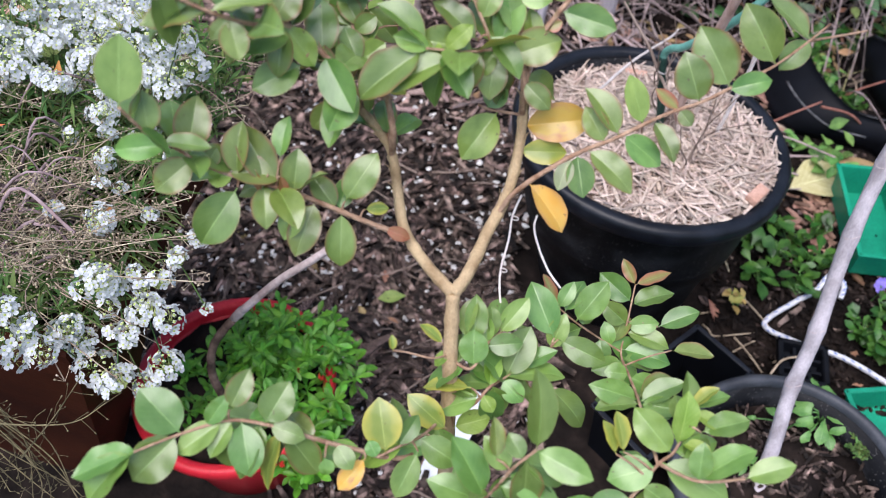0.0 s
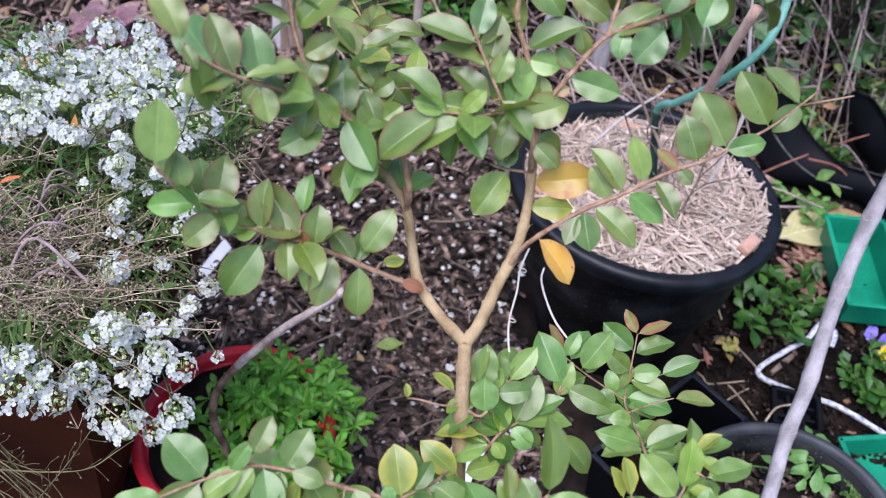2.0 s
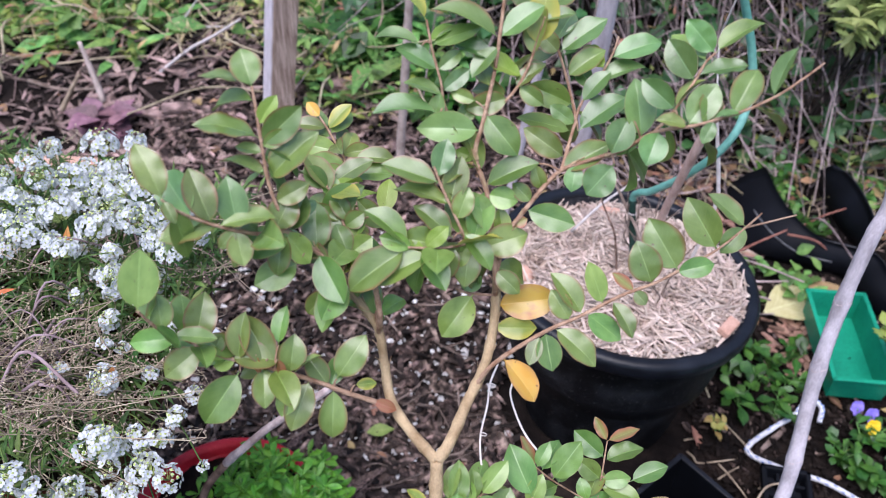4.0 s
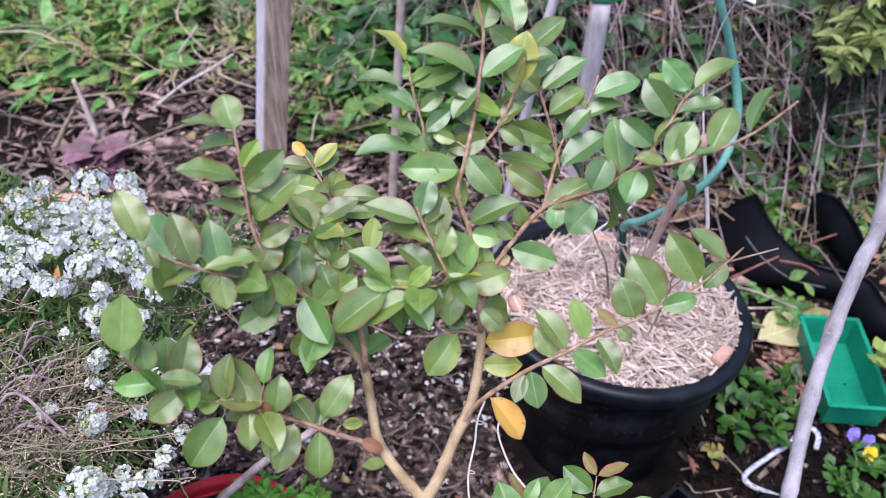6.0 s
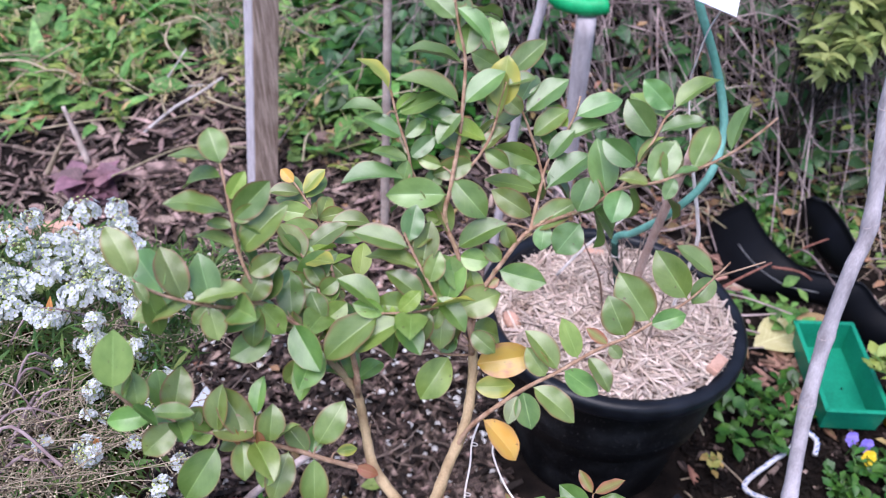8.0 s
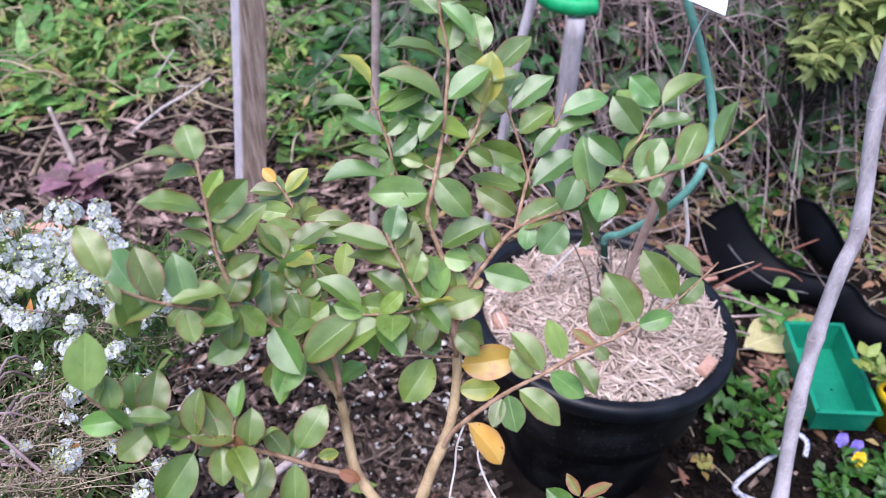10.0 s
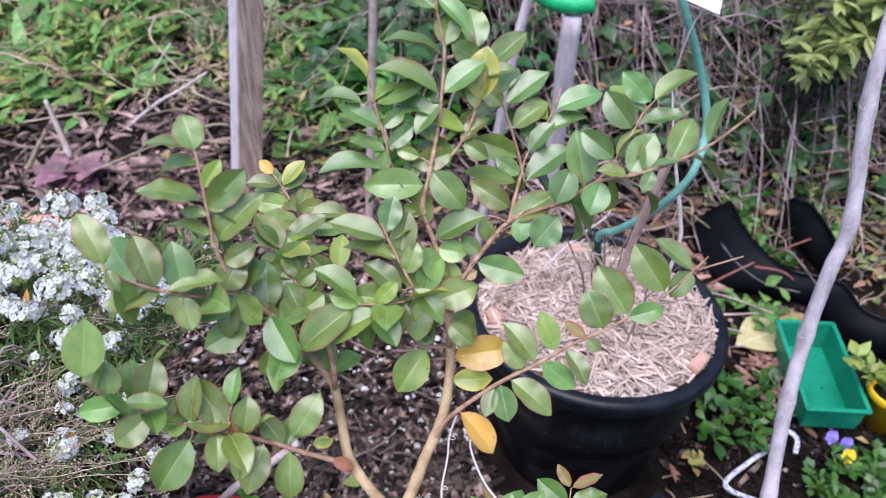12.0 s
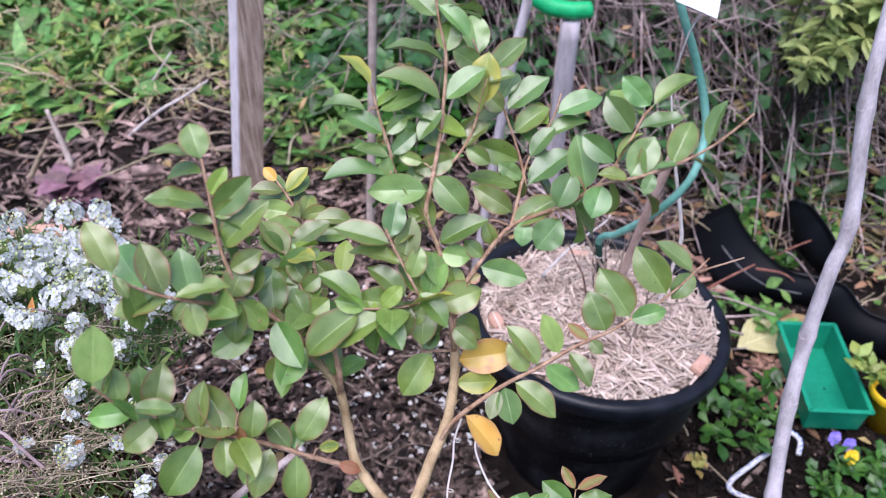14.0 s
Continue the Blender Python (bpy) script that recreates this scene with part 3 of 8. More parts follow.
def straw_z(x, y):
    """The straw's top: heaped to the rim in front, sunk below it at the back."""
    dx, dy = x - POT[0], y - POT[1]
    return 0.354 - 0.035 * dx - 0.100 * dy + 0.014 * max(0.0, 1 - (dx * dx + dy * dy) / 0.0441) + 0.010 * noise.noise(Vector((x * 20, y * 20, 3)))


def straw_heap():
    g = Geo()
    for _ in range(3900):
        q, w = 0.209 * math.sqrt(rnd.random()), rnd.uniform(0, 6.28)
        x, y = POT[0] + q * math.cos(w), POT[1] + q * math.sin(w)
        L = rnd.uniform(0.02, 0.085)
        h = straw_z(x, y)
        yaw = rnd.uniform(0, 6.3)
        while L > 0.008 and max(math.hypot(x + s * math.cos(yaw) * L / 2 - POT[0], y + s * math.sin(yaw) * L / 2 - POT[1]) for s in (-1, 1)) > 0.212:
            L *= 0.7
        m = Matrix.Translation((x, y, h + rnd.uniform(-0.006, 0.012))) @ Euler((rnd.uniform(-0.5, 0.5), rnd.gauss(0, 0.16), yaw)).to_matrix().to_4x4()
        bar(g, m, L, rnd.uniform(0.0018, 0.0058), rnd.uniform(0.0008, 0.002), rnd.uniform(-0.08, 0.08) * L)
    return g


g = Geo()
disc(g, (*POT, 0.0), 0.207, 10, 40, 0.0, 4)
g.v = [(x, y, straw_z(x, y) - 0.010) for x, y, z in g.v]
thing("straw_bed", g, M_STRAW, "flattened layer of pale straw in the black pot", "straw", True)


def on_straw(q):
    r, w = 0.185 * math.sqrt(q.random()), q.uniform(0, 6.28)
    x, y = POT[0] + r * math.cos(w), POT[1] + r * math.sin(w)
    L = min(q.uniform(0.03, 0.09), 1.9 * (0.207 - r))
    return Matrix.Translation((x, y, straw_z(x, y) + q.uniform(0.006, 0.016))) @ Euler((q.uniform(-0.5, 0.5), q.gauss(0, 0.12), q.uniform(0, 6.3))).to_matrix().to_4x4() @ Matrix.Diagonal((L, q.uniform(0.014, 0.032), 0.017, 1))


pieces("straw_mulch", "straw_stalk", "loose pale straw mulch on top of the pot", "straw", M_STRAWPIECE, on_straw, 280, (straw_heap(), M_STRAW), 103)


def shard(name, at, yaw, sx, sy, sz, mt, label, category, tilt=0.2):
    g = Geo()
    box(g, (-sx / 2, -sy / 2, 0), (sx / 2, sy / 2, sz), sz * 0.3, Matrix.Translation(at) @ Euler((tilt, tilt * 0.7, yaw)).to_matrix().to_4x4())
    return thing(name, g, mt, label, category)


shard("terracotta_shard", (0.730, 1.270, straw_z(0.730, 1.270) + 0.008), 1.1, 0.045, 0.020, 0.012, M_PINKCHIP, "pinkish terracotta shard lying on the straw", "shard")
g = Geo()
lathe(g, [(0.0, -0.010), (0.010, -0.008), (0.0145, 0.0), (0.011, 0.008), (0.004, 0.011), (0.0, 0.0112)], 16, (0, 0, 0))
pebble_place = Matrix.Translation((0.392, 1.300, straw_z(0.392, 1.300) + 0.012)) @ Euler((0.2, 0.1, -0.9)).to_matrix().to_4x4() @ Matrix.Diagonal((1.5, 0.95, 1.0, 1))
g.v = [tuple(pebble_place @ (Vector(v) * (1 + 0.12 * noise.noise(Vector(v) * 90)))) for v in g.v]
thing("terracotta_shard", g, M_PINKCHIP, "pinkish rounded shard at the straw's edge", "shard", True)
shard("red_marker", (0.515, 1.545, straw_z(0.515, 1.545) + 0.008), 0.1, 0.040, 0.012, 0.006, M_PINKCHIP, "red-brown wooden marker lying in the straw", "marker", 0.1)

g = Geo()
tube(g, spline([(0.627, 1.287, 0.766), (0.614, 1.305, 0.681), (0.595, 1.355, 0.506), (0.585, 1.385, 0.354)], 12), 0.0068, 10, wob=0.03)
thing("wooden_dowel", g, M_DOWEL, "brown wooden dowel stuck slanting into the straw", "stake", True)

g = Geo()
tube(g, spline([(0.585, 1.400, 1.02), (0.600, 1.390, 0.955), (0.610, 1.387, 0.921), (0.638, 1.392, 0.857), (0.662, 1.383, 0.795), (0.673, 1.367, 0.742), (0.661, 1.337, 0.686), (0.621, 1.335, 0.621), (0.573, 1.362, 0.553), (0.557, 1.374, 0.537), (0.548, 1.381, 0.524), (0.546, 1.383, 0.508)], 100), 0.0059, 12)
thing("garden_hose", g, M_HOSE, "green garden hose looping down over the pot", "hose", True)

g = Geo()
tube(g, spline([(0.546, 1.383, 0.514), (0.551, 1.380, 0.48), (0.563, 1.374, 0.42), (0.578, 1.366, 0.335)], 14), 0.0064, 10)
hose_stake = thing("hose_stake", g, M_STAKEGREEN, "dark green stake in the straw holding the hose end", "stake", True)
g = Geo()
tube(g, [(0.5492 + 0.0072 * math.cos(w), 1.3812 + 0.0072 * math.sin(w), 0.488 - 0.002 * math.cos(w)) for w in [i * 2 * math.pi / 16 for i in range(17)]], 0.0012, 6, False)
part("wire_ring", g, M_BLEACH, hose_stake, "pale wire ring", smooth=True)
for path, size, mt, label in (
    ([(0.605, 1.325, 0.375), (0.569, 1.355, 0.460), (0.545, 1.379, 0.486), (0.522, 1.401, 0.513), (0.492, 1.422, 0.540), (0.470, 1.435, 0.562)], 0.0032, M_TWIG, "greenish-grey twig leaning in the straw"),
    ([(0.455, 1.425, 0.385), (0.493, 1.449, 0.430), (0.524, 1.470, 0.455), (0.555, 1.486, 0.478), (0.564, 1.495, 0.490)], 0.0026, M_BLEACH, "pale grey twig leaning out of the straw"),
    ([(0.545, 1.345, 0.375), (0.530, 1.367, 0.442), (0.512, 1.388, 0.466), (0.496, 1.405, 0.487)], 0.0022, M_DARKSTICK, "thin dark twig standing in the straw"),
):
    g = Geo()
    tube(g, spline(path, 18), lambda t: size * (1.05 - 0.5 * t), 7, wob=0.08)
    thing("leaning_twig", g, mt, label, "twig", True, "twigs leaning in the straw")

# the hanging tag and its string
g = Geo()
box(g, (-0.028, -0.0006, -0.020), (0.028, 0.0006, 0.020), 0, Matrix.Translation((0.620, 1.300, 0.974)) @ Euler((radians(-55), radians(22), radians(8))).to_matrix().to_4x4())
thing("plant_tag", g, M_LABEL, "white plastic plant tag tied up on a string", "tag")
g = Geo()
tube(g, spline([(0.627, 1.305, 0.952), (0.618, 1.317, 0.917), (0.614, 1.339, 0.865), (0.614, 1.365, 0.818), (0.629, 1.366, 0.738), (0.646, 1.374, 0.665), (0.668, 1.383, 0.576), (0.675, 1.386, 0.516), (0.66, 1.40, 0.345)], 40), lambda t: 0.0012 + 0.0020 * min(1.0, max(0.0, (t - 0.45) * 4)), 8)
thing("string", g, M_STRING, "pale string hanging down into the pot", "string", True)


def bare_plant(at, count, seed, label):
    """A leafless little plant: thin twigs from one root."""
    q = random.Random(seed)
    plant = base("bare_plant", at, label, "plant")
    for _ in range(count):
        g = Geo()
        a, lean = q.uniform(0, 6.28), q.uniform(0.15, 0.75)
        p, pts = Vector(at), []
        d = Vector((math.cos(a) * lean, math.sin(a) * lean, 1)).normalized()
        for i in range(7):
            pts.append(p.copy())
            p = p + d * q.uniform(0.022, 0.04)
            d = (d + Vector((q.uniform(-0.35, 0.35), q.uniform(-0.35, 0.35), q.uniform(-0.2, 0.25)))).normalized()
        tube(g, spline(pts, 14), lambda t: 0.0016 - 0.0010 * t, 5)
        if q.random() < 0.7:
            b = pts[3]
            e = b + Vector((q.uniform(-0.06, 0.06), q.uniform(-0.06, 0.06), q.uniform(0.02, 0.07)))
            tube(g, [b, (b + e) / 2 + Vector((0.004, 0, 0.006)), e], 0.0008, 4)
        part("twig", g, M_TWIG, plant, smooth=True)
    return plant


bare_plant((0.57, 1.40, 0.365), 9, 3, "leafless grey-brown plant with thin twigs in the straw")
bare_plant((0.62, 1.30, 0.368), 5, 8, "sparse bare seedling twigs standing in the straw")

# ---------------------------------------------------------------- small pots and trays to the side
black_pot("low_pot", (0.845, 0.905, 0.0), 0.170, 0.205, "round black pot of soil with weeds sprouting", 0.026, mats=(M_DUSTY, M_GREYRIM), lip=0.008, foot=0.74)
g = Geo()
disc(g, (0.845, 0.905, 0.138), 0.149, 10, 40, 0.010, 9)
thing("pot_soil", g, M_SOIL, "dark soil filling the low black pot", "soil", True)
g = Geo()
for _ in range(420):
    q, w = 0.14 * math.sqrt(rnd.random()), rnd.uniform(0, 6.28)
    bar(g, Matrix.Translation((0.845 + q * math.cos(w), 0.905 + q * math.sin(w), 0.150)) @ Euler((rnd.uniform(-0.5, 0.5), rnd.uniform(-0.4, 0.4), rnd.uniform(0, 6.3))).to_matrix().to_4x4(), rnd.uniform(0.008, 0.03), rnd.uniform(0.003, 0.007), 0.003)
thing("bark_crumbs", g, M_BARK, "bark crumbs on the soil of the low pot", "mulch", kind="stuff")


def square_pot(at, size, height, yaw, label, cells=0):
    """A square nursery pot; cells: a tray divided into cells."""
    x, y = at
    m = Matrix.Translation((x, y, 0.0)) @ Matrix.Rotation(yaw, 4, "Z")
    pot = base("square_pot" if not cells else "cell_tray", (x, y, 0.0), label, "pot" if not cells else "tray")
    h = size / 2
    for k in range(4):
        g = Geo()
        r = m @ Matrix.Rotation(k * math.pi / 2, 4, "Z")
        q = 0.80
        verts = [(-h * q, -h * q, 0.001), (h * q, -h * q, 0.001), (h, -h, height), (-h, -h, height), (-h * q + 0.004, -h * q + 0.004, 0.002), (h * q - 0.004, -h * q + 0.004, 0.002), (h - 0.004, -h + 0.004, height), (-h + 0.004, -h + 0.004, height)]
        g.add([r @ Vector(v) for v in verts], [(0, 1, 2, 3), (5, 4, 7, 6), (3, 2, 6, 7), (0, 4, 5, 1), (0, 3, 7, 4), (1, 5, 6, 2)])
        box(g, (-h - 0.006, -h - 0.006, height - 0.012), (h + 0.006, -h + 0.003, height + 0.003), 0.002, r)
        part("side", g, M_BLACK, pot)
    g = Geo()
    box(g, (-h * 0.8, -h * 0.8, 0.004), (h * 0.8, h * 0.8, height * (0.12 if not cells else 0.6)), 0.0, m)
    part("bottom", g, M_BLACK if cells else M_SOIL, pot)
    for i in range(1, cells):
        for turn in (0, math.pi / 2):
            g = Geo()
            c = -h + size * i / cells
            box(g, (-h + 0.004, c - 0.003, height * 0.3), (h - 0.004, c + 0.003, height - 0.006), 0.001, m @ Matrix.Rotation(turn, 4, "Z"))
            part("divider", g, M_BLACK, pot)
    return pot


square_pot((0.912, 1.215), 0.075, 0.05, 0.03, "small black plastic cell tray lying on the soil", 3)


def punnet(at, yaw, lx, ly, depth, label, tilt=0.0, mt=M_GREEN, mt_lip=M_GREEN, name="seedling_tray"):
    """A green seedling tray with sloping walls, a lip and drain holes."""
    x, y, z0 = at
    m = Matrix.Translation((x, y, z0)) @ Euler((tilt, 0, yaw)).to_matrix().to_4x4()
    tray = base(name, (x, y, z0), label, "tray")
    q, t = 0.93, 0.003
    a, b = lx / 2, ly / 2
    for sx, sy, turn, w, d in ((1, 0, 0, b, a), (0, 1, 1, a, b), (-1, 0, 2, b, a), (0, -1, 3, a, b)):
        r = m @ Matrix.Rotation(turn * math.pi / 2, 4, "Z")
        g = Geo()
        o = [(d * q, -w * q, 0), (d * q, w * q, 0), (d, w, depth), (d, -w, depth)]
        i = [(c[0] - t, c[1] * (1 - t / w), c[2] + (0.002 if c[2] == 0 else 0)) for c in o]
        g.add([r @ Vector(c) for c in o + i], [(0, 1, 2, 3), (5, 4, 7, 6), (3, 2, 6, 7), (0, 4, 5, 1), (0, 3, 7, 4), (1, 5, 6, 2)])
        wall = part("wall", g, mt, tray)
        g = Geo()
        box(g, (d - 0.002, -w - 0.004, depth - 0.004), (d + 0.006, w + 0.004, depth + 0.001), 0.001, r)
        sub_part("lip", g, mt_lip, wall)
    g = Geo()
    box(g, (-a * q, -b * q, 0.0005), (a * q, b * q, 0.003), 0.0005, m)
    panel = part("floor_panel", g, mt, tray)
    for hx, hy in ((-0.2, 0.42), (0.15, -0.05)):
        g = Geo()
        lathe(g, [(0.0, 0.0), (0.0024, 0.0), (0.0027, 0.0004), (0.0, 0.0005)], 10, (0, 0, 0))
        g.v = [tuple(m @ (Vector(v) + Vector((hx * lx, hy * ly * 0.8, 0.0032)))) for v in g.v]
        sub_part("drain_hole", g, M_BLACK, panel, "small dark drain hole")
    return tray


punnet((0.680, 1.038, 0.0), radians(-36.5), 0.110, 0.240, 0.145, "long empty black plastic planter between the pots", mt=M_BLACK, mt_lip=M_BLACKRIM, name="plastic_trough")
punnet((1.045, 1.592, 0.022), radians(8), 0.116, 0.240, 0.068, "empty green plastic seedling tray on the soil")
punnet((1.070, 1.120, 0.010), radians(20), 0.13, 0.15, 0.05, "second green plastic seedling tray, partly hidden")

# the yellow pot
g = Geo()
yp = base("yellow_pot", (1.175, 1.535, 0.0), "small bright yellow plastic pot with a young plant", "pot")
lathe(g, [(0.0, 0.0), (0.034, 0.0), (0.046, 0.085), (0.050, 0.086), (0.052, 0.088), (0.052, 0.104), (0.050, 0.106), (0.047, 0.104), (0.044, 0.09), (0.036, 0.075), (0, 0.075)], 40, (1.175, 1.535, 0.004))
part("body", g, M_YELLOW, yp, smooth=True)
g = Geo()
disc(g, (1.175, 1.535, 0.086), 0.043, 4, 20, 0.004, 2)
part("soil", g, M_SOIL, yp, "dark potting soil", smooth=True)


def leafy_plant(name, at, count, size, ratio, kind, mt, label, seed, stems=6, height=0.08, lift=(0.0, 1.0), mt_stem=None, bend=(0.0, 0.0)):
    """Stems from one root, each with its leaves: the leaves are one crown of small pieces."""
    q = random.Random(seed)
    plant = base(name, at, label, "plant")
    crown = Geo()
    for i in range(stems):
        g = Geo()
        a, lean = q.uniform(0, 6.28), q.uniform(0.1, 0.9)
        top = Vector(at) + Vector((math.cos(a) * lean, math.sin(a) * lean, 1)).normalized() * height * q.uniform(0.6, 1.1) + Vector((bend[0], bend[1], 0.0))
        mid = (Vector(at) + top) / 2 + Vector((q.uniform(-0.01, 0.01), q.uniform(-0.01, 0.01), 0.01))
        path = spline([at, mid, top], 8)
        tube(g, path, lambda t: 0.0016 - 0.0008 * t, 5)
        part("stem", g, mt_stem or L_WEED, plant, smooth=True)
        for k in range(max(1, count // stems)):
            p = path[q.randrange(3, 9)]
            L = size * q.uniform(0.55, 1.0)
            blade(crown, p, q.uniform(0, 6.3), q.uniform(*lift), q.uniform(-0.5, 0.5), L, L * ratio * q.uniform(0.8, 1.2), q.uniform(0.1, 0.5), q.uniform(0.1, 0.35), kind)
    part("leaves", crown, mt, plant, smooth=True)
    return plant


leafy_plant("young_plant", (1.160, 1.540, 0.092), 54, 0.042, 0.5, "ovate", L_BUSH, "yellow-green young plant in the yellow pot", 4, 7, 0.085, (0.0, 1.0), None, (-0.055, 0.0))
leafy_plant("weed_plant", (0.79, 0.93, 0.148), 18, 0.03, 0.5, "ovate", L_WEED, "small green weed in the low pot", 7, 4, 0.04)


def rosette_weed(at, rows, label, seed):
    """A low weed: each leaf a long stalk with a rounded, lobed blade; heading, stalk, blade length and breadth."""
    q = random.Random(seed)
    plant = base("weed_plant", at, label, "plant")
    for yaw, stalk, length, breadth in rows:
        a = Vector((math.cos(radians(yaw)), math.sin(radians(yaw)), 0))
        side_way = Vector((-a.y, a.x, 0))
        foot, tip = Vector(at), Vector(at) + a * stalk + Vector((0, 0, 0.022 + q.uniform(-0.008, 0.012)))
        path = spline([foot, foot.lerp(tip, 0.5) + Vector((0, 0, 0.012)), tip], 6)
        g = Geo()
        tube(g, path, 0.0013, 5)
        outline = []
        for i in range(21):
            w = math.pi * (i / 10 - 1)
            lobe = 1 + 0.09 * math.cos(5 * w)
            outline.append(tip + a * (length * 0.5 * (1 + math.cos(w) * lobe)) + side_way * (breadth * 0.5 * math.sin(w) * lobe * (0.75 + 0.25 * math.cos(w))) + Vector((0, 0, 0.003 * math.sin(2 * w) + 0.10 * breadth * abs(math.sin(w)) - 0.10 * length * (1 + math.cos(w)))))
        rib = [tip + a * length * t + Vector((0, 0, -0.2 * length * t * t)) for t in (0.0, 0.5, 1.0)]
        g.add([rib[1]] + outline, [(0, i + 1, i + 2) for i in range(20)], [(0.5, 0.5)] + [(0.5 + 0.5 * math.sin(math.pi * (i / 10 - 1)), 0.5 + 0.5 * math.cos(math.pi * (i / 10 - 1))) for i in range(21)])
        part("leaf", g, L_ROUND, plant, smooth=True)
    return plant


rosette_weed((0.901, 1.039, 0.146), [(80, 0.022, 0.036, 0.030), (105, 0.045, 0.020, 0.014), (165, 0.018, 0.030, 0.026), (190, 0.020, 0.028, 0.024), (215, 0.020, 0.030, 0.020), (262, 0.016, 0.036, 0.024), (290, 0.014, 0.034, 0.020), (60, 0.012, 0.020, 0.016), (240, 0.045, 0.022, 0.016)], "green weed with rounded lobed leaves in the low pot", 5)
rosette_weed((0.945, 1.030, 0.146), [(95, 0.010, 0.026, 0.026), (170, 0.012, 0.028, 0.020), (205, 0.012, 0.026, 0.018), (20, 0.010, 0.030, 0.022), (140, 0.012, 0.022, 0.018), (290, 0.008, 0.020, 0.016)], "small round-leaved green weed in the low pot", 6)
rosette_weed((0.852, 1.012, 0.146), [(185, 0.050, 0.014, 0.010), (10, 0.015, 0.024, 0.018), (150, 0.016, 0.024, 0.020), (230, 0.014, 0.022, 0.018)], "young green weed by the stake in the low pot", 16)
leafy_plant("weed_plant", (0.956, 1.000, 0.146), 170, 0.009, 0.6, "spoon", L_ALY, "fine-leaved dark green weed in the low pot", 8, 17, 0.032, (0.0, 1.2))

# pansies
def pansy(at, face_yaw, yellow):
    x, y, z = at
    fl = base("pansy_flower", (x, y, soil_z(x, y)), "small bright yellow pansy flower" if yellow else "small violet pansy flower", "flower", "pansies")
    g = Geo()
    tube(g, spline([(x, y, soil_z(x, y)), (x + 0.004, y, z * 0.6), (x, y, z)], 6), 0.0011, 5)
    part("stem", g, L_WEED, fl, smooth=True)
    hue = M_PANSYY if yellow else M_PANSYV
    for k, (a, s, mt) in enumerate(((1.1, 0.015, hue), (2.0, 0.015, hue), (0.1, 0.0125, hue), (3.05, 0.0125, hue), (-1.57, 0.015, hue))):
        g = Geo()
        m = Matrix.Translation((x, y, z)) @ Euler((radians(-35), 0, face_yaw)).to_matrix().to_4x4()
        c = m @ Vector((math.cos(a) * s * 0.55, 0.0008 * k, math.sin(a) * s * 0.55))
        ring = [m @ Vector((math.cos(a) * s * 0.55 + s * 0.55 * math.cos(w), 0.0008 * k - 0.002 * (math.sin(2 * w) ** 2), math.sin(a) * s * 0.55 + s * 0.55 * math.sin(w))) for w in [i * 0.5236 for i in range(12)]]
        g.add([c] + ring, [(0, 1 + i, 1 + (i + 1) % 12) for i in range(12)])
        part("petal", g, mt, fl)
    return fl


pansy((1.050, 1.422, 0.062), 0.3, False)
pansy((1.076, 1.412, 0.060), 0.2, False)
pansy((1.076, 1.386, 0.058), 0.1, True)


def ground_weeds(name, count, xr, yr, size, ratio, kind, mt, label, seed, lift=(0.1, 0.9), height=0.05, clump=6, keep=None):
    """A sheet of many small weed leaves."""
    q = random.Random(seed)
    g = Geo()
    while count > 0:
        x, y = q.uniform(*xr), q.uniform(*yr)
        if not free(x, y) or (keep and not keep(x, y)):
            continue
        h = q.uniform(0.2, 1.0) * height
        for _ in range(clump):
            count -= 1
            L = size * q.uniform(0.5, 1.1)
            px, py = x + q.gauss(0, size * 0.4), y + q.gauss(0, size * 0.4)
            blade(g, (px, py, soil_z(px, py) + h * q.uniform(0.3, 1.0)), q.uniform(0, 6.3), q.uniform(*lift), q.uniform(-0.5, 0.5), L, L * ratio * q.uniform(0.8, 1.2), q.uniform(0.1, 0.5), q.uniform(0.05, 0.35), kind)
    return thing(name, g, mt, label, "weeds", True, kind="stuff")


EDGING = ((0.85, 2.11), (0.875, 2.0), (0.915, 1.918), (0.965, 1.883), (1.04, 1.874), (1.105, 1.855), (1.145, 1.77), (1.229, 1.728)), ((1.05, 2.17), (1.066, 2.12), (1.087, 2.05), (1.106, 1.98), (1.122, 1.915))


def off_edging(x, y):
    """Clear of the two plastic strips."""
    for line in EDGING:
        for a, b in zip(line, line[1:]):
            d = Vector((b[0] - a[0], b[1] - a[1]))
            t = max(0.0, min(1.0, ((x - a[0]) * d.x + (y - a[1]) * d.y) / d.length_squared))
            if math.hypot(x - a[0] - d.x * t, y - a[1] - d.y * t) < 0.072:
                return False
    return True


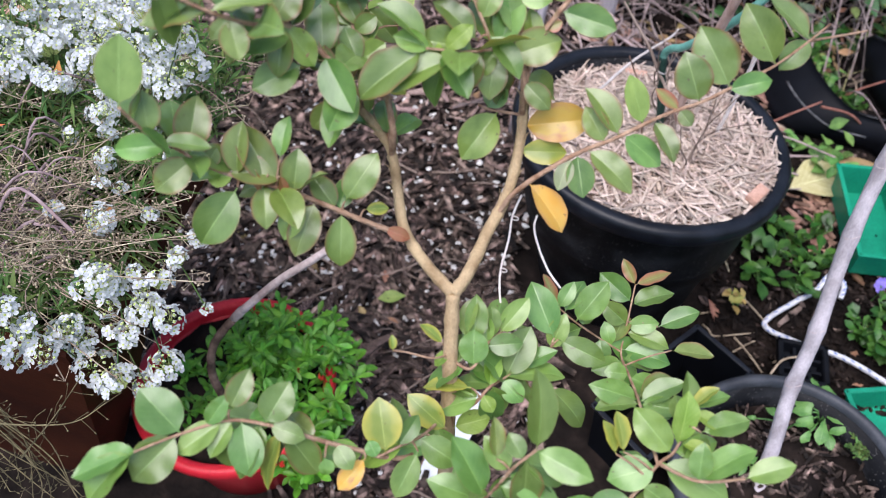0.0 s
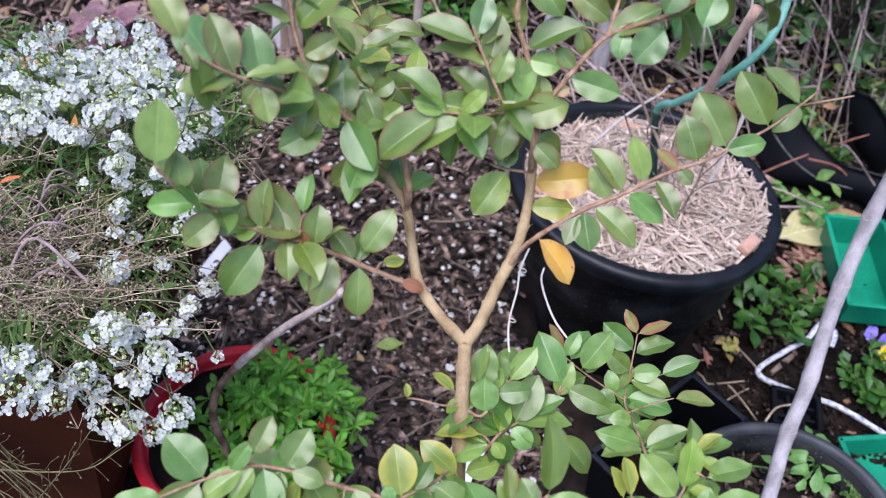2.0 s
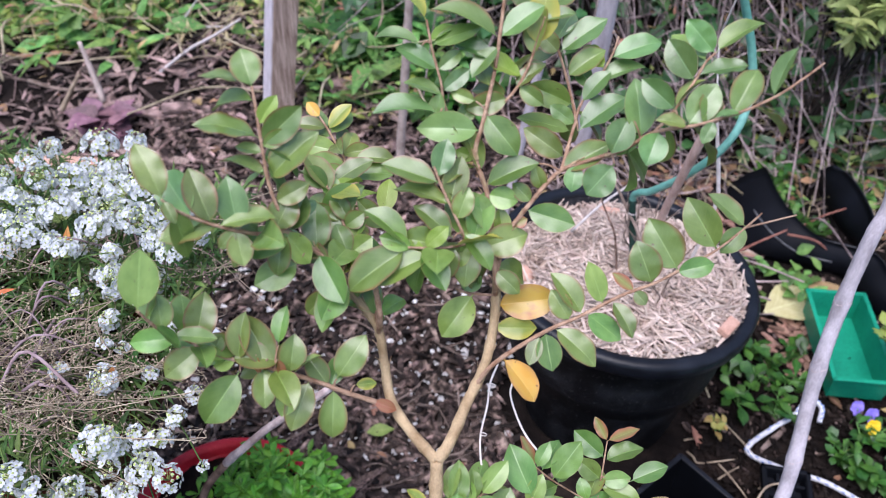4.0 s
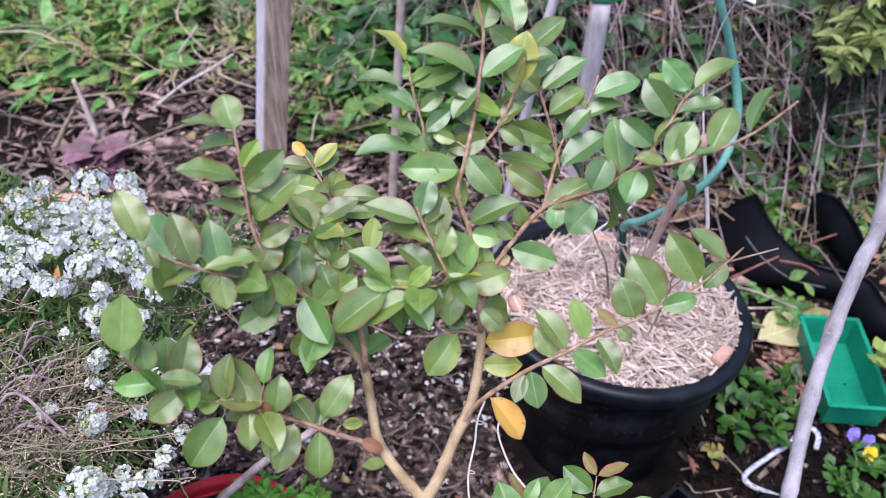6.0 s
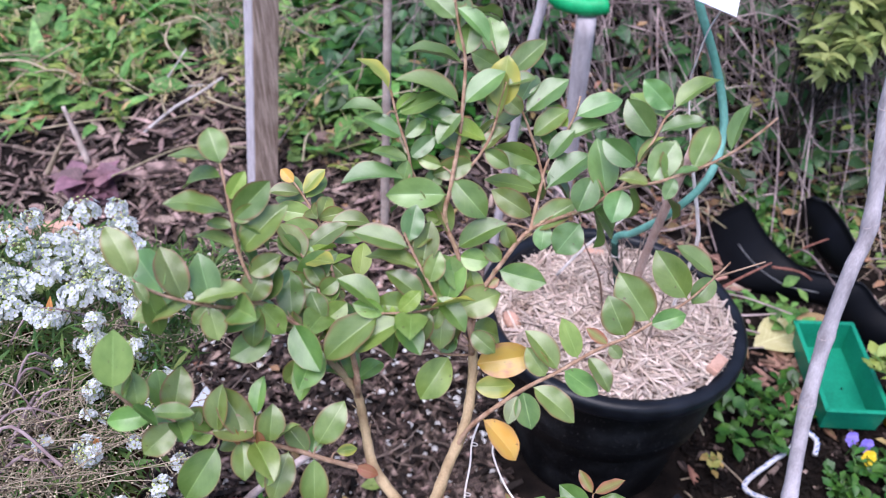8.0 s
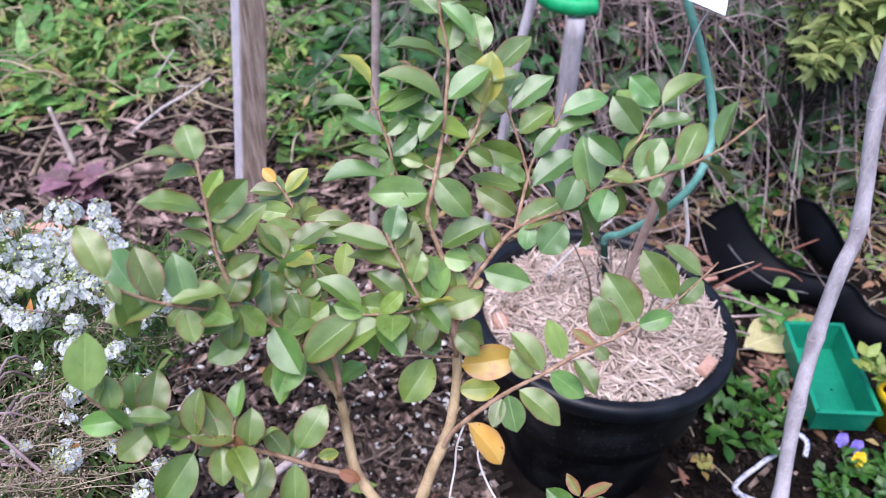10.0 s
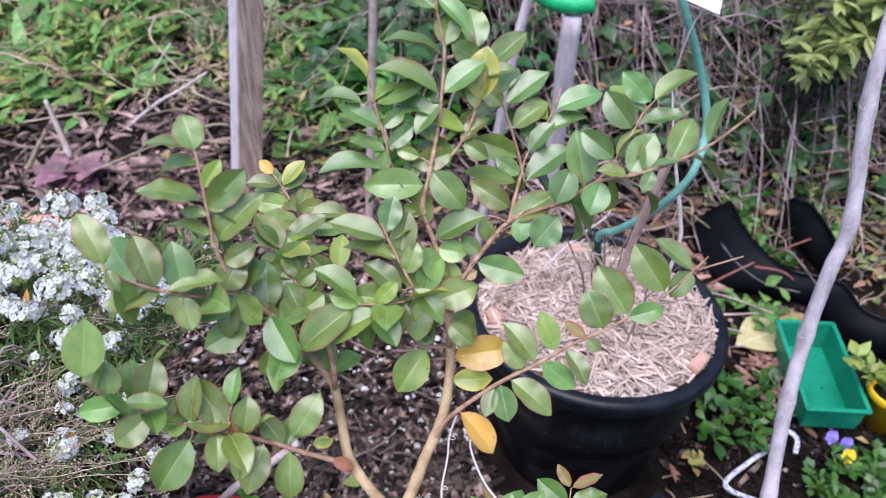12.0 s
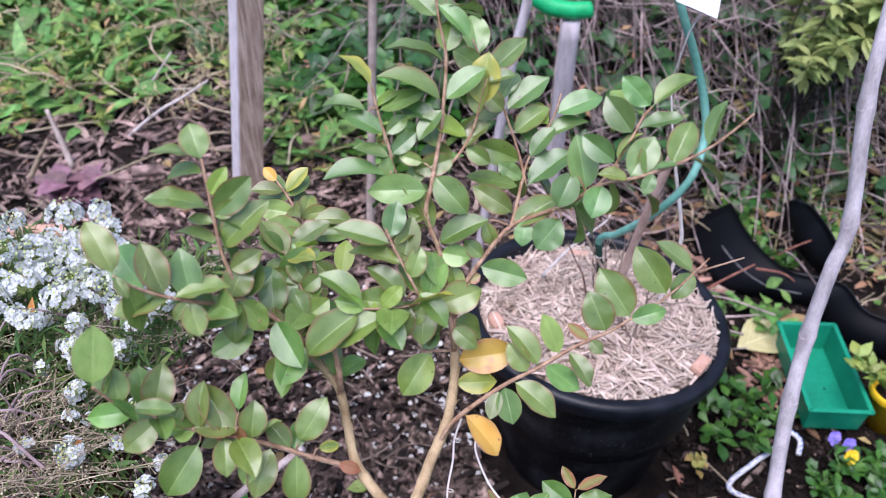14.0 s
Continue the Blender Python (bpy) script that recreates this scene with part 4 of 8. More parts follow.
# Weeds by the pot: their shade is part of the dark leaf colour.
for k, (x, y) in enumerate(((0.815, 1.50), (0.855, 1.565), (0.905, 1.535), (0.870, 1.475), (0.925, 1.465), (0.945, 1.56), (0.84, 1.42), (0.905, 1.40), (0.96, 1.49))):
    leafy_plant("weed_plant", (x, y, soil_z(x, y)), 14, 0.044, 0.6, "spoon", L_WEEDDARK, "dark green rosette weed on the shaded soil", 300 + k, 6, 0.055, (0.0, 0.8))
leafy_plant("weed_plant", (0.800, 1.335, soil_z(0.80, 1.335)), 15, 0.026, 0.6, "ovate", L_HUSK, "small yellowed drying weed on the dark soil", 27, 5, 0.035)
for path in ([(0.801, 1.347, 0.035), (0.845, 1.312, 0.024), (0.887, 1.273, 0.010)], [(0.741, 1.275, 0.012), (0.752, 1.262, 0.018), (0.763, 1.255, 0.012), (0.800, 1.262, 0.022), (0.835, 1.283, 0.012)], [(0.799, 1.260, 0.016), (0.822, 1.232, 0.020), (0.854, 1.200, 0.010)], [(0.798, 1.228, 0.010), (0.818, 1.245, 0.018), (0.838, 1.266, 0.012)], [(0.735, 1.300, 0.012), (0.755, 1.306, 0.016), (0.776, 1.306, 0.010)], [(0.872, 1.228, 0.010), (0.892, 1.238, 0.016), (0.905, 1.230, 0.010)]):
    g = Geo()
    tube(g, spline(path, 12), lambda t: 0.0021 - 0.0008 * t, 6, wob=0.15)
    thing("dry_stem", g, M_DRY, "pale tan dead stem lying on dark soil", "stem", True, group="dead stems on the soil")
for k, (x, y) in enumerate(((1.02, 1.34), (1.07, 1.38), (1.12, 1.34), (1.06, 1.30), (1.13, 1.41), (1.18, 1.37), (1.10, 1.27), (1.20, 1.30))):
    leafy_plant("pansy_foliage", (x, y, soil_z(x, y)), 32, 0.036, 0.62, "spoon", L_WEEDDARK, "bright green leaves of the pansies on the soil", 330 + k, 6, 0.055, (0.0, 0.9))
ground_weeds("low_weeds", 44, (0.85, 1.01), (1.73, 1.82), 0.046, 0.72, "ovate", L_WEED, "rounded green weed leaves by the plastic edging", 23, height=0.07, clump=3)
ground_weeds("low_weeds", 260, (0.95, 1.6), (1.85, 2.5), 0.035, 0.6, "ovate", L_WEED, "patchy weeds behind the plastic edging", 24, height=0.08, clump=4, keep=off_edging)
ground_weeds("low_weeds", 420, (0.86, 1.6), (1.90, 2.55), 0.040, 0.5, "ovate", L_DEAD, "brown autumn leaves behind the plastic edging", 25, height=0.06, clump=3, keep=off_edging)
ground_weeds("low_weeds", 260, (0.90, 1.6), (1.92, 2.5), 0.042, 0.45, "ovate", L_SHOOT, "yellowing leaves among the litter behind the edging", 26, height=0.11, clump=5, keep=off_edging)
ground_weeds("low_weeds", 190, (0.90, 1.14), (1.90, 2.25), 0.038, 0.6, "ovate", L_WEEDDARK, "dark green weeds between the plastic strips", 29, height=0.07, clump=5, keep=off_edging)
ground_weeds("low_weeds", 420, (0.80, 1.6), (2.0, 2.5), 0.11, 0.035, "grass", L_TAN, "dry grass behind the plastic edging", 28, (0.0, 1.2), height=0.06, clump=6, keep=off_edging)

g = Geo()
for _ in range(70):
    x, y = rnd.uniform(0.90, 1.0), rnd.uniform(1.50, 1.69)
    bar(g, Matrix.Translation((x, y, soil_z(x, y) + rnd.uniform(0.004, 0.02))) @ Euler((rnd.uniform(-0.4, 0.4), rnd.uniform(-0.3, 0.3), rnd.uniform(0, 6.3))).to_matrix().to_4x4(), rnd.uniform(0.02, 0.05), rnd.uniform(0.008, 0.018), 0.005)
thing("bark_chunks", g, M_REDCHIP, "reddish-brown bark chunks beside the tray", "bark", kind="stuff")

g = Geo()
for _ in range(230):
    x, y = rnd.uniform(0.40, 0.86), rnd.uniform(1.62, 2.15)
    bar(g, Matrix.Translation((x, y, soil_z(x, y) + rnd.uniform(0.004, 0.02))) @ Euler((rnd.uniform(-0.4, 0.4), rnd.uniform(-0.3, 0.3), rnd.uniform(0, 6.3))).to_matrix().to_4x4(), rnd.uniform(0.02, 0.06), rnd.uniform(0.006, 0.02), 0.005)
thing("bark_chunks", g, M_REDCHIP, "reddish-brown bark litter behind the black pot", "bark", kind="stuff")

# the big fallen leaf
g = Geo()
blade(g, (0.890, 1.670, 0.030), radians(35), 0.05, 0.15, 0.165, 0.105, 0.12, 0.18, "ovate", 10)
thing("fallen_leaf", g, L_PALE, "large pale yellow fallen leaf beside the tray", "leaf", True)
g = Geo()
blade(g, (0.98, 1.76, 0.035), radians(20), 0.05, -0.2, 0.11, 0.05, 0.1, 0.2, "ovate", 8)
thing("fallen_leaf", g, L_DEAD, "tan dry leaf lying behind the tray", "leaf", True)


g = Geo()
blade(g, (0.132, 1.158, 0.016), 0.4, 0.1, 0.1, 0.056, 0.030, 0.1, 0.2, "ovate", 6)
thing("fallen_leaf", g, L_BUSH, "small yellow-green leaf fallen on the bark mulch", "leaf", True)


# black plastic edging: two curled sheets
def curled_sheet(low, high, label, t=0.004, ridge=0.0):
    g = Geo()
    a, b = spline(low, 24), spline(high, 24)
    rows = 8
    verts = []
    for side in (0, 1):
        for i in range(25):
            along = (a[min(i + 1, 24)] - a[max(i - 1, 0)]).normalized()
            for k in range(rows + 1):
                f = k / rows
                p = a[i].lerp(b[i], f)
                nrm = along.cross(b[i] - a[i]).normalized()
                verts.append(p + nrm * (0.016 * math.sin(f * math.pi) + side * t))
    w, h = rows + 1, 25 * (rows + 1)
    faces = []
    for i in range(24):
        for k in range(rows):
            q = i * w + k
            faces += [(q, q + 1, q + w + 1, q + w), (h + q, h + q + w, h + q + w + 1, h + q + 1)]
    for i in range(24):
        for k in (0, rows):
            q = i * w + k
            faces.append((q, q + w, h + q + w, h + q))
    for i in (0, 24):
        for k in range(rows):
            q = i * w + k
            faces.append((q, h + q, h + q + 1, q + 1))
    g.add(verts, faces)
    ob = base("plastic_edging", tuple(a[0]), label, "edging")
    part("sheet", g, M_BLACK, ob, smooth=True)
    g = Geo()
    tube(g, [a[i].lerp(b[i], 0.97) for i in range(25)], 0.0042, 6)
    part("rolled_edge", g, M_BLACKRIM, ob, smooth=True)
    if ridge:
        g = Geo()
        mids = []
        for i in range(4, 15):
            along = (a[i + 1] - a[i - 1]).normalized()
            mids.append(a[i].lerp(b[i], ridge) + along.cross(b[i] - a[i]).normalized() * (0.016 * math.sin(ridge * math.pi) + 0.004))
        tube(g, mids, 0.0022, 6)
        part("ridge", g, M_SCUFF, ob, "pale scuffed ridge", smooth=True)
    return ob


curled_sheet([(0.802, 2.091, 0.010), (0.825, 1.995, 0.010), (0.863, 1.911, 0.010), (0.914, 1.877, 0.010), (1.005, 1.871, 0.010), (1.081, 1.856, 0.010), (1.129, 1.762, 0.010), (1.238, 1.706, 0.010)], [(0.897, 2.138, 0.090), (0.924, 2.006, 0.100), (0.963, 1.926, 0.100), (1.013, 1.889, 0.090), (1.074, 1.877, 0.090), (1.133, 1.858, 0.090), (1.162, 1.779, 0.090), (1.220, 1.751, 0.090)], "curled strip of black plastic garden edging", ridge=0.5)
curled_sheet([(1.053, 2.206, 0.030), (1.051, 2.138, 0.030), (1.069, 2.064, 0.030), (1.094, 1.995, 0.030), (1.120, 1.949, 0.030)], [(1.047, 2.132, 0.130), (1.081, 2.102, 0.130), (1.105, 2.037, 0.130), (1.119, 1.962, 0.130), (1.125, 1.881, 0.130)], "second curled black plastic edging strip standing up")


for path in ([(0.801, 1.784, 0.075), (0.86, 1.81, 0.110), (0.918, 1.835, 0.140)], [(0.925, 1.845, 0.120), (1.00, 1.865, 0.095), (1.069, 1.874, 0.030)], [(0.975, 1.975, 0.030), (1.02, 1.985, 0.075), (1.07, 1.99, 0.11)]):
    g = Geo()
    tube(g, spline(path, 14), lambda t: 0.0032 - 0.0012 * t, 7, wob=0.05)
    thing("bramble_stem", g, M_BRAMBLE, "thin reddish bramble stem arching over the edging", "stem", True, "bramble stems")

# rope with blue flecks
def rope(path, r, label):
    ob = base("rope", tuple(path[0]), label, "rope")
    p = spline(path, 180)
    g = Geo()
    tube(g, p, r, 10, wob=0.05)
    part("sheath", g, M_ROPE, ob, smooth=True)
    for i in range(3, 177, 3):
        g = Geo()
        d = (p[i + 1] - p[i - 1]).normalized()
        across = d.cross(Vector((0, 0, 1))).normalized()
        w = 0.5 + 0.9 * (i % 2)
        out = (across * math.cos(w) + across.cross(d).normalized() * -math.sin(w)) if across.cross(d).z < 0 else (across * math.cos(w) + across.cross(d).normalized() * math.sin(w))
        c = p[i] + out * r * 0.82
        tube(g, [c - d * 0.0036 - across * 0.001, c, c + d * 0.0036 + across * 0.001], r * 0.30, 5)
        part("fleck", g, M_ROPEBLUE, ob, "blue fleck")
    return ob


rope([(0.985, 1.392, 0.035), (0.990, 1.425, 0.04), (0.966, 1.440, 0.04), (0.940, 1.400, 0.03), (0.900, 1.362, 0.026), (0.850, 1.300, 0.024), (0.900, 1.272, 0.03), (0.985, 1.250, 0.042), (1.070, 1.209, 0.045), (1.2, 1.17, 0.03), (1.35, 1.12, 0.02)], 0.0050, "white braided rope with blue flecks across the soil")

# the bent grey stake
g = Geo()
pole_path = spline([(0.809, 0.870, 0.11), (0.824, 0.952, 0.173), (0.825, 1.015, 0.254), (0.830, 1.057, 0.330), (0.829, 1.125, 0.455), (0.834, 1.172, 0.565), (0.840, 1.196, 0.661), (0.850, 1.220, 0.722), (0.834, 1.263, 0.866), (0.834, 1.292, 0.947), (0.839, 1.324, 1.015)], 80)
knots = (17, 25, 33, 40, 56, 64)
pole = base("garden_stake", (0.809, 0.870, 0.11), "crooked pale grey wooden stake with knots in the low pot", "stake")
tube(g, pole_path, lambda t: 0.0110 - 0.0023 * t + 0.0017 * max(0, 1 - 55 * min(abs(t - k / 80) for k in knots)), 16, wob=0.018)
shaft = part("pole", g, M_POLE, pole, smooth=True)
for n, k in enumerate(knots):
    d = (pole_path[k + 1] - pole_path[k - 1]).normalized()
    g = Geo()
    scar = [pole_path[k] + d * 0.0035 * math.sin(2 * w) + (d.cross(Vector((1, 0, 0))).normalized() * math.cos(w) + d.cross(d.cross(Vector((1, 0, 0)))).normalized() * math.sin(w)) * (0.0120 - 0.0023 * k / 80) for w in [i * 2 * math.pi / 20 for i in range(21)]]
    tube(g, scar, 0.0008, 5, False)
    sub_part("node_ring", g, M_STICK, shaft, "raised ring of a node", True)
    if n == 1:
        g = Geo()
        mid = pole_path[k] + Vector((-0.001, -0.0092, 0.0032))
        for size, r in ((0.0050, 0.0010), (0.0026, 0.0009)):
            tube(g, [mid + Vector((size * math.cos(w), 0.35 * size * math.sin(w) + 0.3 * size * math.cos(w) ** 2, 0.8 * size * math.sin(w))) for w in [i * 2 * math.pi / 12 for i in range(13)]], r, 5, False, 0.25)
        sub_part("knot", g, M_TWIG, shaft, "scar of a cut side branch", True)

# ---------------------------------------------------------------- red pot with its plant
RP = (0.022, 0.835)
rp = base("red_pot", (*RP, 0.0), "round red plastic pot with a bushy green plant", "pot")
g = Geo()
lathe(g, [(0.0, 0.0), (0.105, 0.0), (0.138, 0.172), (0.138, 0.178), (0.134, 0.180), (0.134, 0.165), (0.128, 0.14), (0.0, 0.14)], 72, (*RP, 0.0))
part("body", g, M_RED, rp, smooth=True)
g = Geo()
lathe(g, [(0.134, 0.172), (0.136, 0.194), (0.140, 0.200), (0.150, 0.200), (0.154, 0.196), (0.154, 0.180), (0.150, 0.174), (0.138, 0.172)], 72, (*RP, 0.0))
part("rim", g, M_RED, rp, smooth=True)
g = Geo()
disc(g, (*RP, 0.174), 0.134, 8, 36, 0.010, 6)
part("soil", g, M_SOIL, rp, "dark potting soil", smooth=True)


def bedding_plant():
    q = random.Random(77)
    at = (RP[0] + 0.075, RP[1] + 0.020, 0.15)
    plant = base("bedding_plant", at, "dense bright green bedding plant with red buds", "plant")
    crown, k = Geo(), 0
    for i in range(145):
        a, rr = q.uniform(0, 6.28), 0.112 * math.sqrt(q.random())
        hx, hy = at[0] + rr * math.cos(a) * 0.95, at[1] + rr * math.sin(a) * 1.15
        hz = 0.192 + 0.078 * (1 - (rr / 0.13) ** 2) + q.uniform(-0.045, 0.03)
        if i % 8 == 0:
            a = q.uniform(1.9, 4.2)
            hx, hy, hz = RP[0] + 0.10 * math.cos(a) * math.sqrt(q.random()), RP[1] + 0.10 * math.sin(a) * math.sqrt(q.random()), q.uniform(0.185, 0.205)
        if i >= 115:
            hx, hy, hz = q.gauss(0.168, 0.020), q.gauss(0.775, 0.028), q.uniform(0.165, 0.225)
        if i % 3 == 0:
            g = Geo()
            tube(g, spline([(at[0] + rr * 0.5 * math.cos(a), at[1] + rr * 0.5 * math.sin(a), 0.145), ((at[0] + hx) / 2, (at[1] + hy) / 2, hz * 0.85), (hx, hy, hz)], 6), 0.0013, 5)
            part("stem", g, L_BED, plant, smooth=True)
        for j in range(12):
            L = q.uniform(0.014, 0.033)
            blade(crown, (hx, hy, hz - q.uniform(0, 0.03)), j * 2.4 + q.uniform(-0.3, 0.3), q.uniform(-0.1, 1.0), q.uniform(-0.3, 0.3), L, L * q.uniform(0.28, 0.40), q.uniform(0.1, 0.5), q.uniform(0.15, 0.5), "spoon", 8)
    part("leaves", crown, L_BED, plant, smooth=True)
    for x, y, z in ((0.168, 0.800, 0.200), (0.13, 0.845, 0.245), (0.09, 0.93, 0.225), (0.155, 0.86, 0.215), (0.06, 0.955, 0.205), (0.145, 0.725, 0.19)):
        g = Geo()
        blade(g, (x, y, z), q.uniform(1.0, 2.2), 1.0, q.uniform(-0.5, 0.5), 0.013, 0.006, 0.1, 0.7, "lance")
        blade(g, (x, y, z), q.uniform(1.0, 2.2), 1.0, q.uniform(1.0, 2.0), 0.012, 0.006, 0.1, 0.7, "lance")
        part("bud", g, M_BUD, plant, "red bud")
    return plant


bedding_plant()
stick = base("curved_stick", (0.035, 0.784, 0.130), "curved stick in the red pot, darker below and paler above", "stick")
stick_path = spline([(0.035, 0.784, 0.130), (0.047, 0.774, 0.254), (0.033, 0.786, 0.300), (0.038, 0.804, 0.349), (0.067, 0.826, 0.394), (0.094, 0.833, 0.429), (0.133, 0.852, 0.470), (0.174, 0.866, 0.506), (0.210, 0.878, 0.541)], 50)
# Lower half: brown bark, darkened as well for the shade it stands in.
g = Geo()
tube(g, stick_path[:26], lambda t: 0.0062 - 0.0005 * t, 10, wob=0.06)
part("dark_end", g, M_DARKSTICK, stick, "dark brown bark with its shade in the colour", smooth=True)
g = Geo()
tube(g, stick_path[25:], lambda t: 0.0056 - 0.0006 * t + 0.0012 * max(0, 1 - 14 * abs(t - 0.1)), 10, wob=0.05)
part("pale_end", g, M_STICK, stick, "paler pinkish-grey wood", smooth=True)

# labels
g = Geo()
box(g, (-0.0135, -0.0006, 0.0), (0.0135, 0.0006, 0.115), 0.0, Matrix.Translation((-0.285, 1.215, 0.0)) @ Euler((radians(-48), radians(10), radians(-34))).to_matrix().to_4x4())
thing("plant_label", g, M_LABEL, "white plastic plant label stuck in dark soil", "label")
g = Geo()
low, high = Vector((0.328, 0.812, -0.01)), Vector((0.374, 0.955, 0.13))
along = (high - low).normalized()
across = along.cross(Vector((0, -0.7, 0.7))).normalized()
box(g, (-0.026, -0.0006, 0.0), (0.026, 0.0006, (high - low).length), 0.0, Matrix.Translation(low) @ Matrix((across, along.cross(across), along)).transposed().to_4x4())
thing("plant_label", g, M_LABEL, "white plastic label leaning in the soil below the shrub", "label")

# ---------------------------------------------------------------- terracotta planter with alyssum
def planter():
    top = [(0.035, 0.625), (0.020, 0.895), (-0.50, 0.935), (-0.50, 0.640)]
    low = [(-0.170, 0.690), (-0.340, 0.765), (-0.49, 0.82), (-0.49, 0.700)]
    z0, z1, t = -0.01, 0.625, 0.008
    ob = base("planter_box", (-0.24, 0.77, z0), "tall dark terracotta-coloured planter box full of alyssum", "planter")
    for i in range(4):
        j = (i + 1) % 4
        g = Geo()
        c = Vector((-0.23, 0.77, 0))
        o = [Vector((*low[i], z0)), Vector((*low[j], z0)), Vector((*top[j], z1)), Vector((*top[i], z1))]
        inn = [p + (Vector((c.x, c.y, p.z)) - p).normalized() * t * 1.5 for p in o]
        g.add(o + inn, [(0, 1, 2, 3), (5, 4, 7, 6), (3, 2, 6, 7), (0, 4, 5, 1), (0, 3, 7, 4), (1, 5, 6, 2)])
        part("side", g, M_TERRA, ob)
        g = Geo()
        a, b = Vector((*top[i], z1)), Vector((*top[j], z1))
        along = (b - a).normalized()
        out = along.cross(Vector((0, 0, 1))).normalized()
        if (a + out - c).length < (a - out - c).length:
            out = -out
        prof = [(0.002, 0.004), (0.012, 0.004), (0.014, 0.0), (0.014, -0.05), (0.010, -0.052), (0.002, -0.048)]
        verts = [p + out * u + Vector((0, 0, w)) for p in (a - along * 0.010, b + along * 0.010) for u, w in prof]
        g.add(verts, [(k, (k + 1) % 6, 6 + (k + 1) % 6, 6 + k) for k in range(6)] + [tuple(range(6)), tuple(range(11, 5, -1))])
        part("rim", g, M_TERRA, ob, "thick folded rim")
    g = Geo()
    g.add([(*p, 0.585) for p in top], [(0, 1, 2, 3)])
    g.v = [(-0.23 + (x + 0.23) * 0.95, 0.77 + (y - 0.77) * 0.94, z) for x, y, z in g.v]
    part("soil", g, M_SOIL, ob, "dark potting soil")
    return ob


planter()

def floret_head(seed, count, r, tall):
    """One lumpy head of alyssum: four-petalled florets on a dome; petals and hearts are two meshes."""
    q = random.Random(seed)
    pet, heart = Geo(), Geo()
    for i in range(count):
        f = (i + 0.5) / count
        th, ph = math.acos(1 - f * 1.25), i * 2.39996 + q.uniform(-0.3, 0.3)
        nrm = Vector((math.sin(th) * math.cos(ph), math.sin(th) * math.sin(ph), math.cos(th)))
        c = nrm * r * (1.0 + 0.25 * noise.noise(nrm * 1.9 + Vector((seed * 3.1, 0, 0)))) * q.uniform(0.95, 1.04)
        c.z *= tall
        nrm = (nrm + Vector((q.gauss(0, 0.25), q.gauss(0, 0.25), q.gauss(0.1, 0.2)))).normalized()
        a = nrm.cross(Vector((0.2, 0.9, 0.1))).normalized()
        b = nrm.cross(a)
        young = f < 0.24
        turn, s = q.uniform(0, 1.57), q.uniform(0.0031, 0.0038) * (0.42 if young else 1.0)
        for k in range(4):
            w = turn + k * math.pi / 2
            d = a * math.cos(w) + b * math.sin(w)
            e = nrm.cross(d)
            up = nrm * s * q.uniform(0.1, 0.5)
            p = [c + d * s * 0.05, c + d * s * 0.45 + e * s * 0.46 + up * 0.3, c + d * s * 0.85 + e * s * 0.62 + up, c + d * s * 1.18 + e * s * 0.34 + up * 1.1, c + d * s * 1.18 - e * s * 0.34 + up * 1.1, c + d * s * 0.85 - e * s * 0.62 + up, c + d * s * 0.45 - e * s * 0.46 + up * 0.3]
            pet.add(p, [(0, 1, 2, 3, 4, 5, 6)])
        h = [c + nrm * 0.0004 + (a * math.cos(w) + b * math.sin(w)) * s * (1.05 if young else 0.34) for w in (0, 1.26, 2.51, 3.77, 5.03)] + [c + nrm * (0.0020 if young else 0.0010)]
        heart.add(h, [(k, (k + 1) % 5, 5) for k in range(5)])
        foot = Vector((0, 0, -r * 0.5)) + c * 0.2
        heart.add([c, foot + a * 0.0004, foot - a * 0.0004], [(0, 1, 2)])
    return pet.mesh("petals", M_PETALW), heart.mesh("hearts", M_PETALC)


HEADS = [floret_head(1, 32, 0.0120, 0.90), floret_head(2, 29, 0.0114, 1.0), floret_head(3, 34, 0.0126, 0.85), floret_head(5, 26, 0.0108, 1.1), floret_head(6, 31, 0.0122, 0.95), floret_head(4, 11, 0.0072, 0.9), floret_head(7, 46, 0.0153, 0.90), floret_head(8, 49, 0.0158, 0.95), floret_head(9, 44, 0.0148, 1.0)]


# heads of flowers: place and size
MIDDLE = [(-0.012, 0.843, 0.722, 0.80), (0.000, 0.816, 0.716, 0.74), (0.018, 0.783, 0.718, 0.85), (0.030, 0.752, 0.716, 0.62), (-0.030, 0.869, 0.722, 0.9), (-0.039, 0.852, 0.700, 0.92), (0.024, 0.860, 0.700, 1.02), (0.009, 0.790, 0.700, 0.72), (0.073, 0.819, 0.700, 1.12), (0.048, 0.718, 0.700, 0.94), (-0.008, 0.721, 0.700, 0.77), (-0.088, 0.894, 0.700, 1.07), (0.018, 0.830, 0.700, 0.65), (0.039, 0.764, 0.700, 0.56), (-0.050, 0.817, 0.700, 0.70), (0.077, 0.790, 0.700, 0.62), (0.084, 0.740, 0.700, 0.68)]
